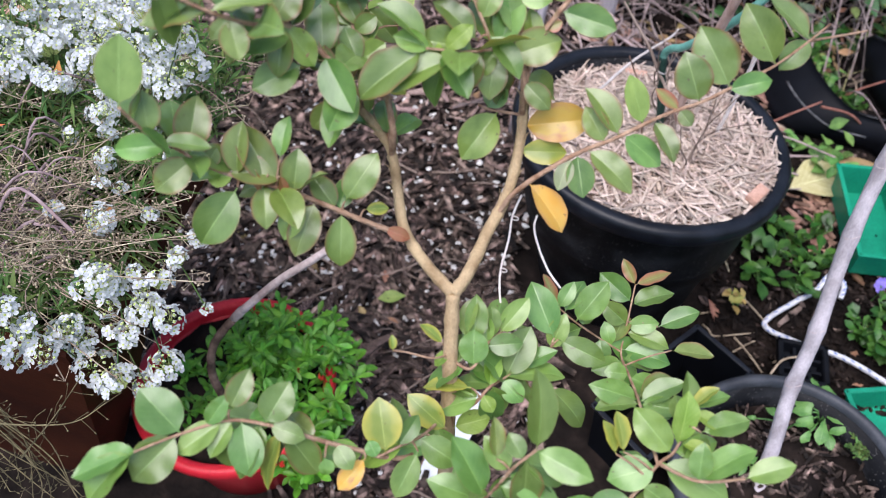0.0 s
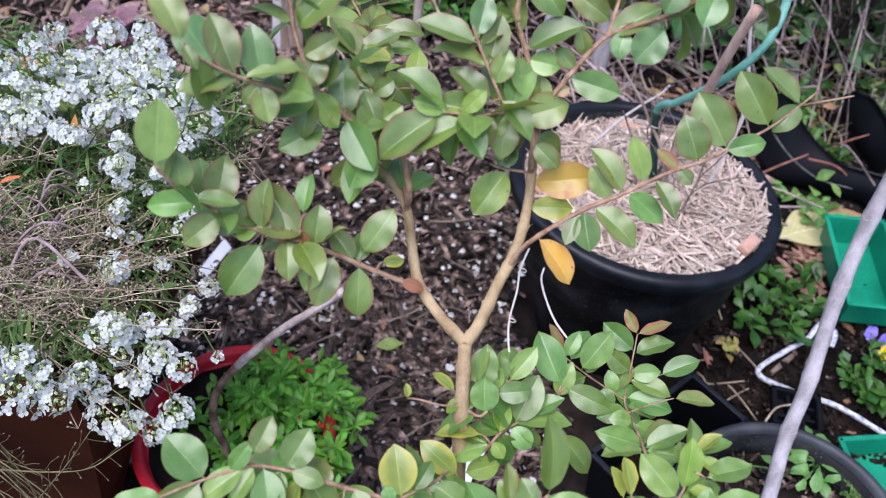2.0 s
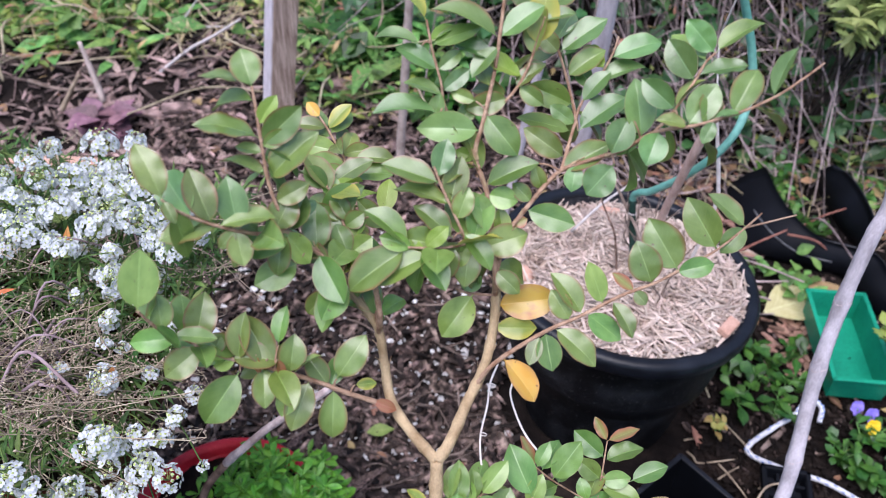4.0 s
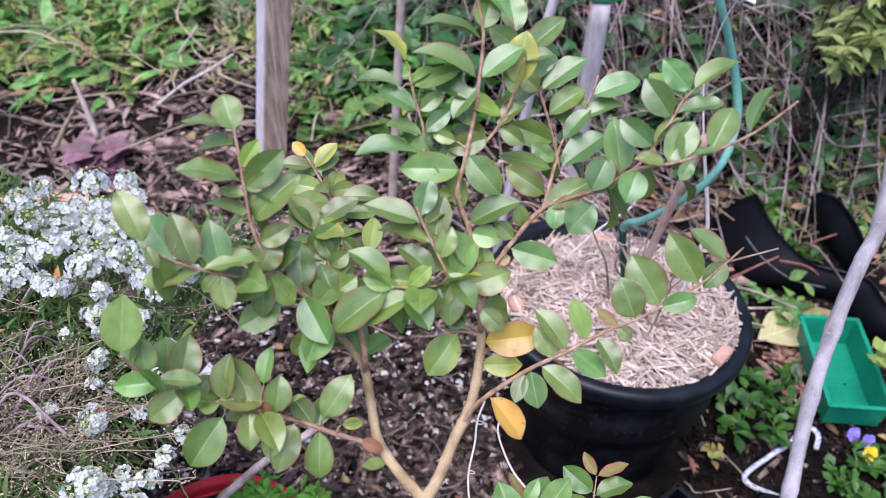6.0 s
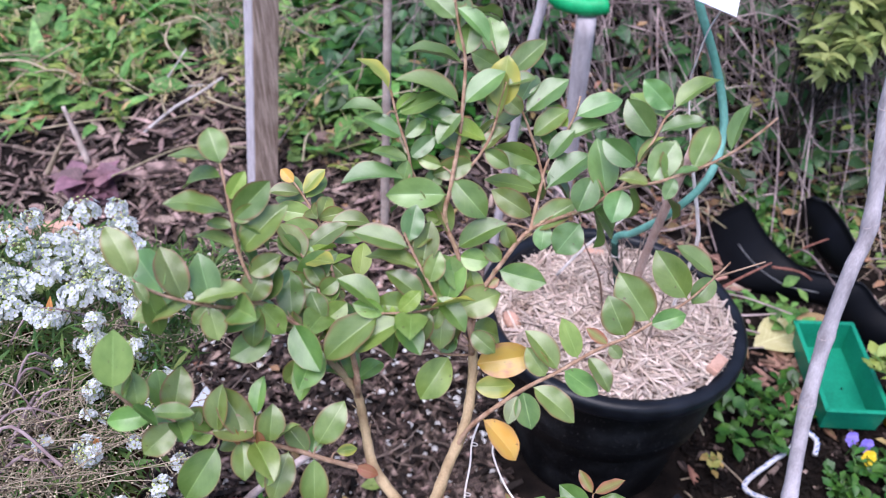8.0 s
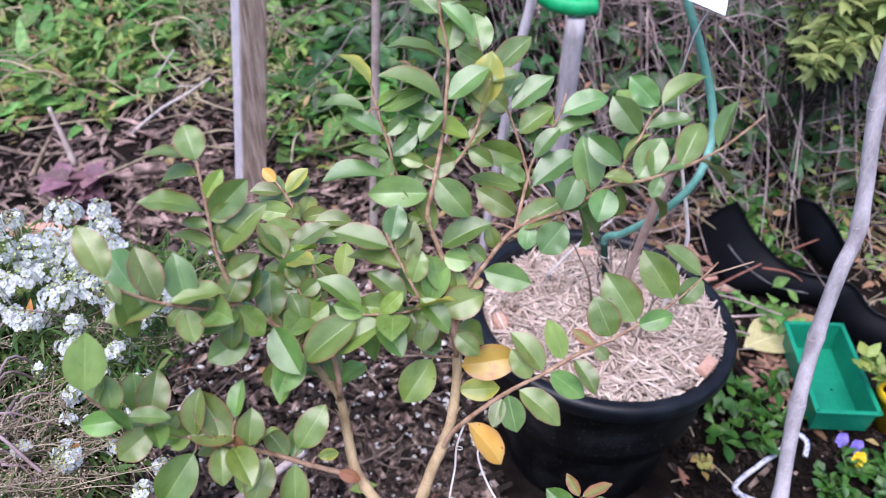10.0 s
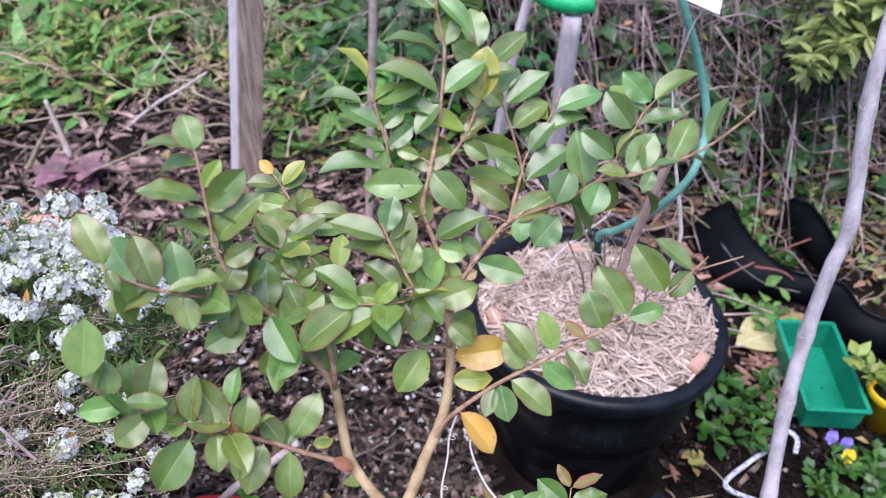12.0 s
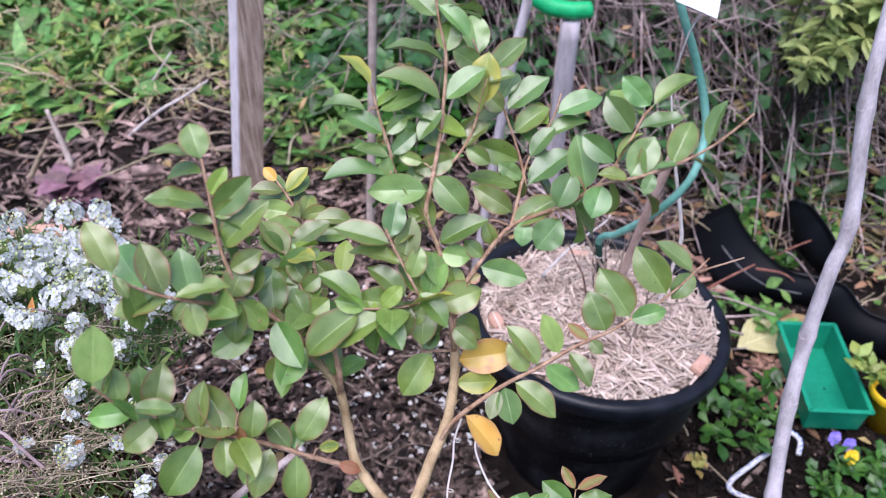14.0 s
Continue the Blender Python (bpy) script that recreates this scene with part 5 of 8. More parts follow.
FRONT_A = [(0.044, 0.589, 0.734, 0.98), (0.047, 0.567, 0.716, 1.36), (0.065, 0.579, 0.719, 0.74), (0.057, 0.592, 0.716, 0.68), (0.068, 0.602, 0.687, 0.99), (0.074, 0.577, 0.702, 0.95), (0.080, 0.607, 0.697, 0.92), (0.081, 0.613, 0.670, 0.84), (0.092, 0.646, 0.719, 1.24), (0.079, 0.638, 0.712, 0.79), (0.096, 0.655, 0.697, 0.96), (0.100, 0.635, 0.697, 0.75), (0.133, 0.643, 0.694, 1.21), (0.156, 0.641, 0.691, 1.04), (0.095, 0.596, 0.654, 1.30), (0.120, 0.589, 0.652, 1.29), (0.123, 0.626, 0.684, 0.87), (0.104, 0.624, 0.673, 0.76), (0.155, 0.615, 0.655, 1.18), (0.137, 0.601, 0.636, 0.89), (0.130, 0.673, 0.696, 0.99), (0.136, 0.699, 0.700, 0.92), (0.132, 0.737, 0.684, 0.82), (0.174, 0.669, 0.677, 0.47)]
FRONT_B = [(0.110, 0.669, 0.708, 0.64), (0.051, 0.715, 0.711, 1.12), (0.078, 0.604, 0.665, 0.76), (0.018, 0.570, 0.712, 1.18), (0.005, 0.593, 0.716, 1.01), (0.050, 0.568, 0.692, 0.80), (0.120, 0.662, 0.699, 0.72), (0.117, 0.620, 0.665, 0.63)]
BACK_A = [(-0.168, 0.944, 0.773, 1.11), (-0.163, 0.976, 0.771, 0.87), (-0.143, 1.036, 0.736, 1.62), (-0.083, 1.028, 0.757, 1.07), (-0.049, 0.986, 0.763, 1.40), (-0.149, 0.929, 0.763, 1.11), (-0.125, 0.945, 0.748, 1.56), (-0.096, 0.960, 0.739, 1.30), (-0.060, 0.948, 0.745, 1.33), (-0.004, 0.927, 0.782, 1.46), (-0.101, 0.931, 0.736, 1.23), (-0.169, 0.900, 0.750, 1.26), (-0.167, 0.873, 0.740, 1.03), (-0.142, 0.894, 0.741, 1.25), (-0.113, 0.899, 0.740, 1.46), (-0.098, 0.883, 0.735, 1.08), (-0.134, 0.867, 0.734, 1.54), (-0.130, 0.846, 0.727, 1.32), (-0.144, 0.839, 0.732, 1.11), (-0.059, 0.893, 0.736, 1.55), (-0.029, 0.906, 0.752, 1.23), (0.002, 0.892, 0.762, 1.30), (0.041, 0.889, 0.785, 1.40), (0.064, 0.889, 0.796, 1.24)]
BACK_B = [(0.068, 0.885, 0.765, 1.37), (0.078, 0.897, 0.769, 1.03), (0.035, 0.874, 0.757, 1.27), (0.055, 0.860, 0.753, 1.11), (0.040, 0.854, 0.745, 0.97), (-0.070, 0.845, 0.740, 1.14), (-0.057, 0.848, 0.731, 0.90), (-0.032, 0.844, 0.738, 0.59), (-0.013, 0.852, 0.747, 0.69), (0.007, 0.816, 0.744, 0.95), (0.040, 0.833, 0.731, 0.82), (0.009, 0.793, 0.715, 0.86), (0.068, 0.899, 0.801, 0.96), (0.051, 0.882, 0.771, 1.22), (0.027, 0.868, 0.764, 1.12), (-0.052, 0.961, 0.759, 1.17), (-0.100, 0.992, 0.736, 1.11), (-0.138, 0.992, 0.728, 1.13), (-0.025, 0.922, 0.761, 1.18), (0.033, 0.893, 0.798, 1.11), (-0.057, 0.918, 0.745, 1.15), (-0.077, 0.892, 0.745, 1.03), (-0.147, 0.924, 0.742, 1.07), (-0.093, 0.856, 0.737, 0.91)]
BACK_C = [(-0.130, 0.886, 0.730, 1.04), (-0.180, 0.848, 0.732, 1.43), (-0.199, 0.881, 0.752, 1.30), (-0.224, 0.930, 0.768, 1.07), (-0.190, 0.917, 0.764, 1.00), (0.072, 0.859, 0.766, 0.91)]


def seed_stalks(g, points, span, q):
    """Thin stalks to both sides of a spent stem, each bent upwards to a small pod."""
    d = (points[-1] - points[0]).normalized()
    across = d.cross(Vector((0, 0, 1))).normalized()
    for k, c in enumerate(points):
        way = (d * q.uniform(0.3, 1.0) + across * (1.0 if k % 2 else -1.0) * q.uniform(0.5, 1.3) + Vector((0, 0, q.uniform(-0.4, 0.6)))).normalized()
        L = q.uniform(*span)
        mid = c + way * L * 0.6
        e = mid + (way + Vector((q.gauss(0, 0.3), q.gauss(0, 0.3), q.uniform(-0.3, 0.9)))).normalized() * L * 0.4
        tube(g, [c, mid, e], 0.00028, 3, False)
        tube(g, [e, e + (e - mid).normalized() * 0.0016, e + (e - mid).normalized() * 0.003], lambda t: 0.0004 + 0.0005 * math.sin(t * math.pi), 4)


def alyssum():
    q = random.Random(31)
    root = (-0.20, 0.78, 0.60)
    plant = base("alyssum_plant", root, "spreading white alyssum in full flower with dry spent stems", "plant")

    def mound(x, y):
        return 0.665 + 0.03 * max(0.0, min(1.0, (y - 0.75) / 0.2)) + 0.02 * noise.noise(Vector((x * 9, y * 9, 5)))

    spots = MIDDLE + FRONT_A + FRONT_B
    for spot in sorted(BACK_A + BACK_B + BACK_C, key=lambda p: -p[3]):
        if all((Vector(spot[:3]) - Vector(o[:3])).length > 0.024 for o in spots):
            spots.append(spot)
    for x, y, z, s in spots:
        s *= 1.04 if y > 0.83 else 1.0
        pet, heart = HEADS[5 if s <= 0.8 else q.randrange(5) if s < 1.12 else q.randrange(6, 9)]
        s *= 1.5 if s <= 0.8 else 1.02 if s < 1.12 else 0.81
        m = Matrix.Translation((x, y, z)) @ Euler((q.gauss(0.35, 0.28), q.gauss(0.1, 0.28), q.uniform(0, 6.3))).to_matrix().to_4x4() @ Matrix.Scale(s, 4)
        head = new("flower_head", pet)
        head.matrix_basis = m
        hang(head, plant)
        hh = new("flower_centre", heart)
        hh.matrix_basis = m
        hang(hh, head)
    # stems under the flowers
    g = Geo()
    for x, y, z, s in spots:
        bx, by = -0.2 + (x + 0.2) * 0.75 + q.uniform(-0.05, 0.05), 0.78 + (y - 0.78) * 0.72 + q.uniform(-0.05, 0.05)
        tube(g, spline([(bx, by, mound(bx, by) - 0.03), ((x + bx) / 2, (y + by) / 2, (z + mound(bx, by)) / 2 + 0.01), (x, y, z - 0.002)], 7), 0.0008, 4, False)
    part("stalk_growth", g, L_ALY, plant, kind="stuff", smooth=True)
    # narrow green leaves
    g = Geo()
    for _ in range(12000):
        x, y = q.uniform(-0.50, 0.075), q.uniform(0.61, 1.04)
        if 0.64 < y < 0.82 and q.random() < 0.4:
            continue
        L = q.uniform(0.012, 0.036)
        blade(g, (x, y, mound(x, y) + q.uniform(-0.04, 0.02)), q.uniform(0, 6.3), q.uniform(-0.2, 1.2), q.uniform(-0.6, 0.6), L, L * q.uniform(0.13, 0.22), q.uniform(0, 0.4), 0.2, "lance", 2)
    part("leaves", g, L_ALY, plant, kind="stuff")
    # spent stems: thin arching, with seed stalks
    for mt, count, name in ((M_SPENT, 255, "spent_growth"), (M_MAUVE, 75, "woody_growth")):
        g = Geo()
        for _ in range(count):
            x, y = q.uniform(-0.30, 0.03), (q.uniform(0.655, 0.755) if q.random() < 0.85 else q.uniform(0.755, 0.95))
            a = q.gauss(0.1, 0.8)
            L = q.uniform(0.07, 0.17)
            if mt is M_MAUVE:
                x, L = q.uniform(-0.30, -0.05), q.uniform(0.06, 0.13)
            z = mound(x, y) + q.uniform(-0.02, 0.02)
            p1 = Vector((x + math.cos(a) * L * 0.5, y + math.sin(a) * L * 0.5, z + q.uniform(0.005, 0.05)))
            turn = q.uniform(-0.9, 0.9) if mt is M_MAUVE else 0.3
            p2 = Vector((x + math.cos(a + turn) * L, y + math.sin(a + turn) * L, z + q.uniform(-0.04, 0.02 if mt is M_MAUVE else 0.04)))
            path = spline([(x, y, z), p1, p2], 9)
            tube(g, path, (q.uniform(0.0009, 0.0022) if mt is M_MAUVE else 0.0006), 4, False)
            if mt is M_SPENT:
                for c in path[3:]:
                    for _ in range(3):
                        e = c + Vector((q.uniform(-1, 1), q.uniform(-1, 1), q.uniform(-0.2, 1))).normalized() * q.uniform(0.006, 0.013)
                        tube(g, [c, e], 0.00028, 3, False)
                        tube(g, [e, e + (e - c) * 0.18], 0.0011, 4)
        part(name, g, mt, plant, kind="stuff", smooth=True)
    # trailing dry racemes over the front
    g = Geo()
    for path in ([(0.048, 0.514, 0.679), (0.093, 0.525, 0.678), (0.124, 0.536, 0.681), (0.145, 0.554, 0.692)], [(0.086, 0.502, 0.66), (0.097, 0.519, 0.673), (0.107, 0.536, 0.685), (0.121, 0.563, 0.706)], [(-0.02, 0.57, 0.64), (0.02, 0.545, 0.65), (0.06, 0.53, 0.66)]):
        p = spline(path, 24)
        tube(g, p, lambda t: 0.0009 - 0.0005 * t, 5, False)
        seed_stalks(g, p[3::2], (0.008, 0.017), q)
    # a tangle of spent stems hanging over the front
    for _ in range(20):
        a = Vector((q.uniform(-0.16, -0.05), q.uniform(0.555, 0.585), q.uniform(0.54, 0.60)))
        b = Vector((q.uniform(0.0, 0.085), q.uniform(0.478, 0.535), q.uniform(0.51, 0.555)))
        mid = a.lerp(b, 0.6) + Vector((q.gauss(0, 0.022), q.gauss(0, 0.016), q.uniform(-0.03, 0.02)))
        p = spline([a, mid, b], 14)
        tube(g, p, lambda t: 0.0009 - 0.0005 * t, 4, False)
        seed_stalks(g, p[6::2], (0.006, 0.014), q)
    part("trailing_growth", g, M_RACEME, plant, kind="stuff", smooth=True)
    # orange and brown faded leaves
    g = Geo()
    for x, y, z in ((0.045, 0.735, 0.705), (-0.08, 0.86, 0.73), (-0.20, 0.90, 0.75), (-0.12, 0.78, 0.72)):
        blade(g, (x, y, z), q.uniform(0, 6.3), 0.4, 0.2, 0.028, 0.008, 0.1, 0.3, "lance")
    part("faded_leaf", g, L_ORANGE, plant, kind="stuff")
    return plant


alyssum()

# ---------------------------------------------------------------- stakes and tool behind
g = Geo()
lean = (Matrix.Translation((-0.326, 1.83, 0.10)) @ Euler((radians(-4), radians(8), radians(-12))).to_matrix().to_4x4() @ Matrix.Rotation(radians(-37), 4, "Z"))
box(g, (-0.029, -0.029, -0.15), (0.029, 0.029, 0.85), 0.004, lean)
post = thing("timber_post", g, M_POST, "square weathered grey-brown timber post in the ground", "post")
# Thin slab added on one side to carry the paler, sky-lit colour.
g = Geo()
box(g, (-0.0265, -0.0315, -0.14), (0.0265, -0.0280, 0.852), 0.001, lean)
part("side_face", g, M_POSTSIDE, post, "paler side with its sky light in the colour")

g = Geo()
tube(g, spline([(0.002, 1.806, 0.05), (0.012, 1.810, 0.20), (0.031, 1.818, 0.449), (0.048, 1.830, 0.705), (0.056, 1.836, 0.86)], 20), lambda t: 0.0105 - 0.002 * t, 10, wob=0.04)
thing("thin_stake", g, M_STAKE, "thin brown branch used as a stake", "stake", True)

tool = base("garden_tool", (0.415, 2.10, 0.05), "garden tool with a grey wooden shaft and green grip", "tool")
g = Geo()
tube(g, spline([(0.415, 2.105, 0.0), (0.423, 2.103, 0.171), (0.430, 2.108, 0.334), (0.437, 2.100, 0.578)], 16), 0.0225, 14, wob=0.015)
part("shaft", g, M_POLE, tool, smooth=True)
g = Geo()
tube(g, spline([(0.345, 2.101, 0.634), (0.377, 2.098, 0.613), (0.428, 2.101, 0.602), (0.468, 2.110, 0.602), (0.482, 2.113, 0.604)], 20), lambda t: 0.0205 - 0.004 * abs(t - 0.5) ** 3 * 8, 14)
part("grip", g, M_GRIP, tool, "bright green rubber grip", smooth=True)

g = Geo()
tube(g, spline([(0.285, 1.64, 0.06), (0.302, 1.656, 0.233), (0.321, 1.690, 0.415), (0.351, 1.705, 0.659), (0.371, 1.724, 0.771), (0.38, 1.73, 0.88)], 20), 0.0095, 10)
thing("pale_stake", g, M_POLE, "pale slim stake standing behind the pot", "stake", True)

# ties hanging from the shrub
for path in ([(0.443, 0.696, 0.883), (0.440, 0.684, 0.873), (0.441, 0.672, 0.863), (0.440, 0.657, 0.849), (0.442, 0.647, 0.840), (0.446, 0.637, 0.831)], [(0.456, 0.689, 0.874), (0.456, 0.682, 0.868), (0.463, 0.672, 0.858), (0.472, 0.664, 0.848), (0.482, 0.658, 0.841)]):
    g = Geo()
    tube(g, spline(path, 24), 0.0008, 6)
    for c in ([Vector(path[1]), Vector(path[3])] if path[0][0] < 0.45 else []):
        tube(g, [c + Vector((0.0025 * math.cos(w) + 0.002, -0.001, 0.002 * math.sin(w))) for w in [i * 0.6 for i in range(11)]], 0.0004, 5)
    thing("plant_tie", g, M_STRING, "white garden string tied to the shrub's branch", "string", True)

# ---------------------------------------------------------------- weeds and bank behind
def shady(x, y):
    """The darker stretch of the bank between the post and the vines, where less grows."""
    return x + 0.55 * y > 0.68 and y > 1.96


def left_zone(x, y):
    if y < 1.95 + 0.14 * noise.noise(Vector((x * 5, 3, y * 5))):
        return False
    if shady(x, y) and noise.noise(Vector((x * 9, y * 9, 5))) < 0.22:
        return False
    ragged = x + 2.4 > 0.9 * abs(noise.noise(Vector((y * 3, 0, 7)))) and 3.2 - y > 0.9 * abs(noise.noise(Vector((x * 3, 0, 9))))
    return ragged and noise.noise(Vector((x * 2.2, y * 2.2, 1))) > -0.05 - (y - 1.95) * 0.6


def tufted(x, y):
    """Where the dry growth stands in clumps."""
    return noise.noise(Vector((x * 3.1, y * 3.1, 4))) > 0.08


ground_weeds("bank_weeds", 1450, (-2.4, 0.15), (1.82, 3.2), 0.15, 0.30, "lance", L_WEED, "bright green long-leaved weeds behind the bed", 41, (0.0, 0.9), 0.09, 7, left_zone)
ground_weeds("bank_weeds", 640, (-2.4, 0.15), (1.82, 3.2), 0.10, 0.55, "ovate", L_WEED, "green broad-leaved weeds behind the bed", 48, (-0.1, 0.7), 0.10, 5, left_zone)
ground_weeds("bank_weeds", 3000, (-2.4, 0.25), (1.88, 3.3), 0.040, 0.42, "ovate", L_BUSH, "yellowish small weeds behind the bed", 42, (0.0, 0.9), 0.12, 8, left_zone)
ground_weeds("bank_weeds", 1300, (-2.4, 0.2), (1.90, 3.3), 0.045, 0.35, "ovate", L_DEAD, "brown withered leaves among the weeds", 43, (0.0, 0.9), 0.10, 5, left_zone)
ground_weeds("bank_grass", 1800, (-2.4, 0.2), (1.82, 3.0), 0.09, 0.05, "grass", L_TAN, "pale tan dry grass among the weeds", 46, (0.3, 1.4), 0.06, 9, left_zone)
ground_weeds("bank_grass", 2400, (-1.3, -0.2), (2.05, 3.0), 0.035, 0.16, "lance", L_TAN, "tufts of fine yellowed foliage on the bank", 49, (-0.4, 1.2), 0.16, 14, tufted)
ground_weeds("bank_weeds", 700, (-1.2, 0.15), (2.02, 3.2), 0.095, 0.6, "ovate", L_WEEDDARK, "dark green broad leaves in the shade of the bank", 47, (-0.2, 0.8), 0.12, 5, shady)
ground_weeds("bank_weeds", 480, (-0.32, 0.12), (1.97, 2.34), 0.04, 0.55, "ovate", L_WEED, "small green seedlings round the thin stake", 44, (0.0, 0.9), 0.09, 5)


def stalks(count, xr, yr, length, r, mt, name, label, seed, flat=0.5, keep=None):
    q = random.Random(seed)
    g = Geo()
    while count:
        x, y = q.uniform(*xr), q.uniform(*yr)
        if keep and not keep(x, y):
            continue
        a, L = q.uniform(0, 6.3), q.uniform(*length)
        if keep and not keep(x + math.cos(a) * L * 0.9, y + math.sin(a) * L * 0.9):
            continue
        count -= 1
        z = soil_z(x, y) + q.uniform(0.0, 0.05)
        up = q.uniform(0.0, flat)
        p = [(x, y, z), (x + math.cos(a) * L * 0.5, y + math.sin(a) * L * 0.5, max(soil_z(x + math.cos(a) * L * 0.5, y + math.sin(a) * L * 0.5), z) + up * L * 0.5 + q.uniform(0, 0.02))]
        ex, ey = x + math.cos(a + q.uniform(-0.4, 0.4)) * L, y + math.sin(a + q.uniform(-0.4, 0.4)) * L
        p.append((ex, ey, max(soil_z(ex, ey), z) + up * L * q.uniform(0.4, 1.0)))
        tube(g, spline(p, 8), r * q.uniform(0.5, 1.2), 4, False)
    return thing(name, g, mt, label, "stems", True, kind="stuff")


stalks(190, (-2.2, 0.2), (1.9, 3.0), (0.10, 0.30), 0.0035, M_DRY, "dry_stalks", "dry pale stalks lying among the weeds", 51)
stalks(60, (-1.1, -0.25), (2.3, 2.9), (0.14, 0.34), 0.0022, M_DRY, "dry_stalks", "grey-brown dead stems standing on the bank", 56, 1.8, tufted)
stalks(150, (-0.5, 0.5), (0.75, 1.7), (0.04, 0.12), 0.0022, M_TWIG, "small_twigs", "small twigs on the bark mulch", 52, 0.1, free)
stalks(190, (0.30, 0.78), (1.64, 2.4), (0.06, 0.25), 0.003, M_VINE, "dry_stalks", "dry pinkish-grey stems on the ground behind the pot", 54, 0.35, lambda x, y: free(x, y) and off_edging(x, y))
ground_weeds("litter_leaves", 220, (0.35, 0.85), (1.64, 2.3), 0.04, 0.5, "ovate", L_DEAD, "brown dead leaves behind the black pot", 55, (-0.1, 0.5), 0.03, 3, off_edging)
stalks(160, (0.75, 1.65), (2.0, 2.5), (0.10, 0.34), 0.0024, M_VINE, "dry_stalks", "tangled dead stems on the ground behind the edging", 57, 0.7, off_edging)
stalks(60, (0.7, 1.6), (1.1, 2.2), (0.05, 0.16), 0.002, M_DRY, "dry_stalks", "dry grass stalks on the soil", 53, 0.2, lambda x, y: free(x, y) and (y > 1.75 or x < 0.9))

# ivy over the bank
q = random.Random(61)
g = Geo()
for _ in range(5200):
    x, y = q.uniform(-1.6, 2.4), q.uniform(2.25, 3.4)
    if (x < -0.3 and y < 2.75) or 2.4 - x < 1.2 * abs(noise.noise(Vector((y * 3, 2, 7)))) or 3.4 - y < 0.9 * abs(noise.noise(Vector((x * 3, 2, 9)))):
        continue
    L = q.uniform(0.03, 0.080)
    blade(g, (x, y, soil_z(x, y) + q.uniform(0.0, 0.16)), q.uniform(-2.8, -0.3), q.uniform(-0.7, 0.6), q.uniform(-0.5, 0.5), L, L * q.uniform(0.6, 0.9), q.uniform(0.1, 0.4), q.uniform(0, 0.3), "heart", 3)
thing("ivy", g, L_IVY, "dark green ivy covering the bank", "ivy", kind="stuff")

# dead vines over the bank
g = Geo()
for _ in range(1450):
    x, y = q.uniform(-0.12, 1.9), q.uniform(2.45, 3.4)
    z = soil_z(x, y) + q.uniform(0.08, 0.26)
    a = q.choice((0.1, math.pi, -1.2, 2.2, -0.5)) + q.gauss(0, 0.45)
    L = q.uniform(0.25, 0.75)
    pts = [(x, y, z)]
    for i in range(4):
        a += q.uniform(-0.28, 0.28)
        nx, ny = pts[-1][0] + math.cos(a) * L / 4, pts[-1][1] + math.sin(a) * L / 4
        pts.append((nx, ny, soil_z(nx, ny) + q.uniform(0.03, 0.24)))
    tube(g, spline(pts, 14), q.uniform(0.0009, 0.0019) * q.choice((1.0, 1.0, 1.0, 1.6)), 4, False)
thing("dead_vines", g, M_VINE, "tangle of grey-brown dead vine stems on the bank", "vines", True, kind="stuff")
g = Geo()
for _ in range(60):
    x, y = q.uniform(0.7, 1.8), q.uniform(2.4, 2.7)
    a, L = q.gauss(-1.3, 0.5), q.uniform(0.15, 0.45)
    z = soil_z(x, y) + q.uniform(0.05, 0.3)
    ex, ey = x + math.cos(a) * L * 0.5, y + math.sin(a) * L
    tube(g, spline([(x, y, z), ((x + ex) / 2 + q.uniform(-0.04, 0.04), (y + ey) / 2, z * 0.6 + q.uniform(0, 0.06)), (ex, ey, soil_z(ex, ey) + 0.004)], 10), q.uniform(0.001, 0.003), 4, False)
thing("dead_vines", g, M_VINE, "dead vine stems trailing down onto the soil", "vines", True, kind="stuff")
ground_weeds("bank_leaves", 420, (0.3, 1.7), (2.25, 2.8), 0.035, 0.45, "ovate", L_BUSH, "yellowing leaves caught in the vines", 63, (-0.6, 0.5), 0.22, 4)
ground_weeds("bank_leaves", 220, (0.3, 1.7), (2.25, 2.8), 0.04, 0.6, "ovate", L_DEAD, "dead leaves caught in the vines", 64, (-0.6, 0.5), 0.22, 3)


def bush(at, seed, label):
    """A yellow-green bush: shoots with whorls of narrow leaves."""
    q = random.Random(seed)
    plant = base("leafy_bush", at, label, "bush")
    crown = Geo()
    for i in range(34):
        g = Geo()
        tip = Vector((at[0] + q.uniform(-0.03, 0.26), at[1] + q.uniform(-0.18, 0.10), at[2] + q.uniform(0.42, 0.82)))
        path = spline([at, (Vector(at) + tip) / 2 + Vector((q.uniform(-0.03, 0.03), 0.04, 0.06)), tip], 10)
        tube(g, path, lambda t: 0.0022 - 0.0012 * t, 5)
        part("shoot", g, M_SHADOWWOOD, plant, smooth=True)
        for c in path[7:]:
            for k in range(6):
                L = q.uniform(0.04, 0.068)
                blade(crown, c, q.uniform(0, 6.3), q.uniform(-0.3, 0.8), q.uniform(-0.4, 0.4), L, L * q.uniform(0.36, 0.48), q.uniform(0.1, 0.5), q.uniform(0.1, 0.3), "ovate")
    part("leaves", crown, L_SHOOT, plant, smooth=True)
    return plant


bush((0.985, 2.324, 0.051), 71, "yellow-green leafy bush growing in front of the bank")

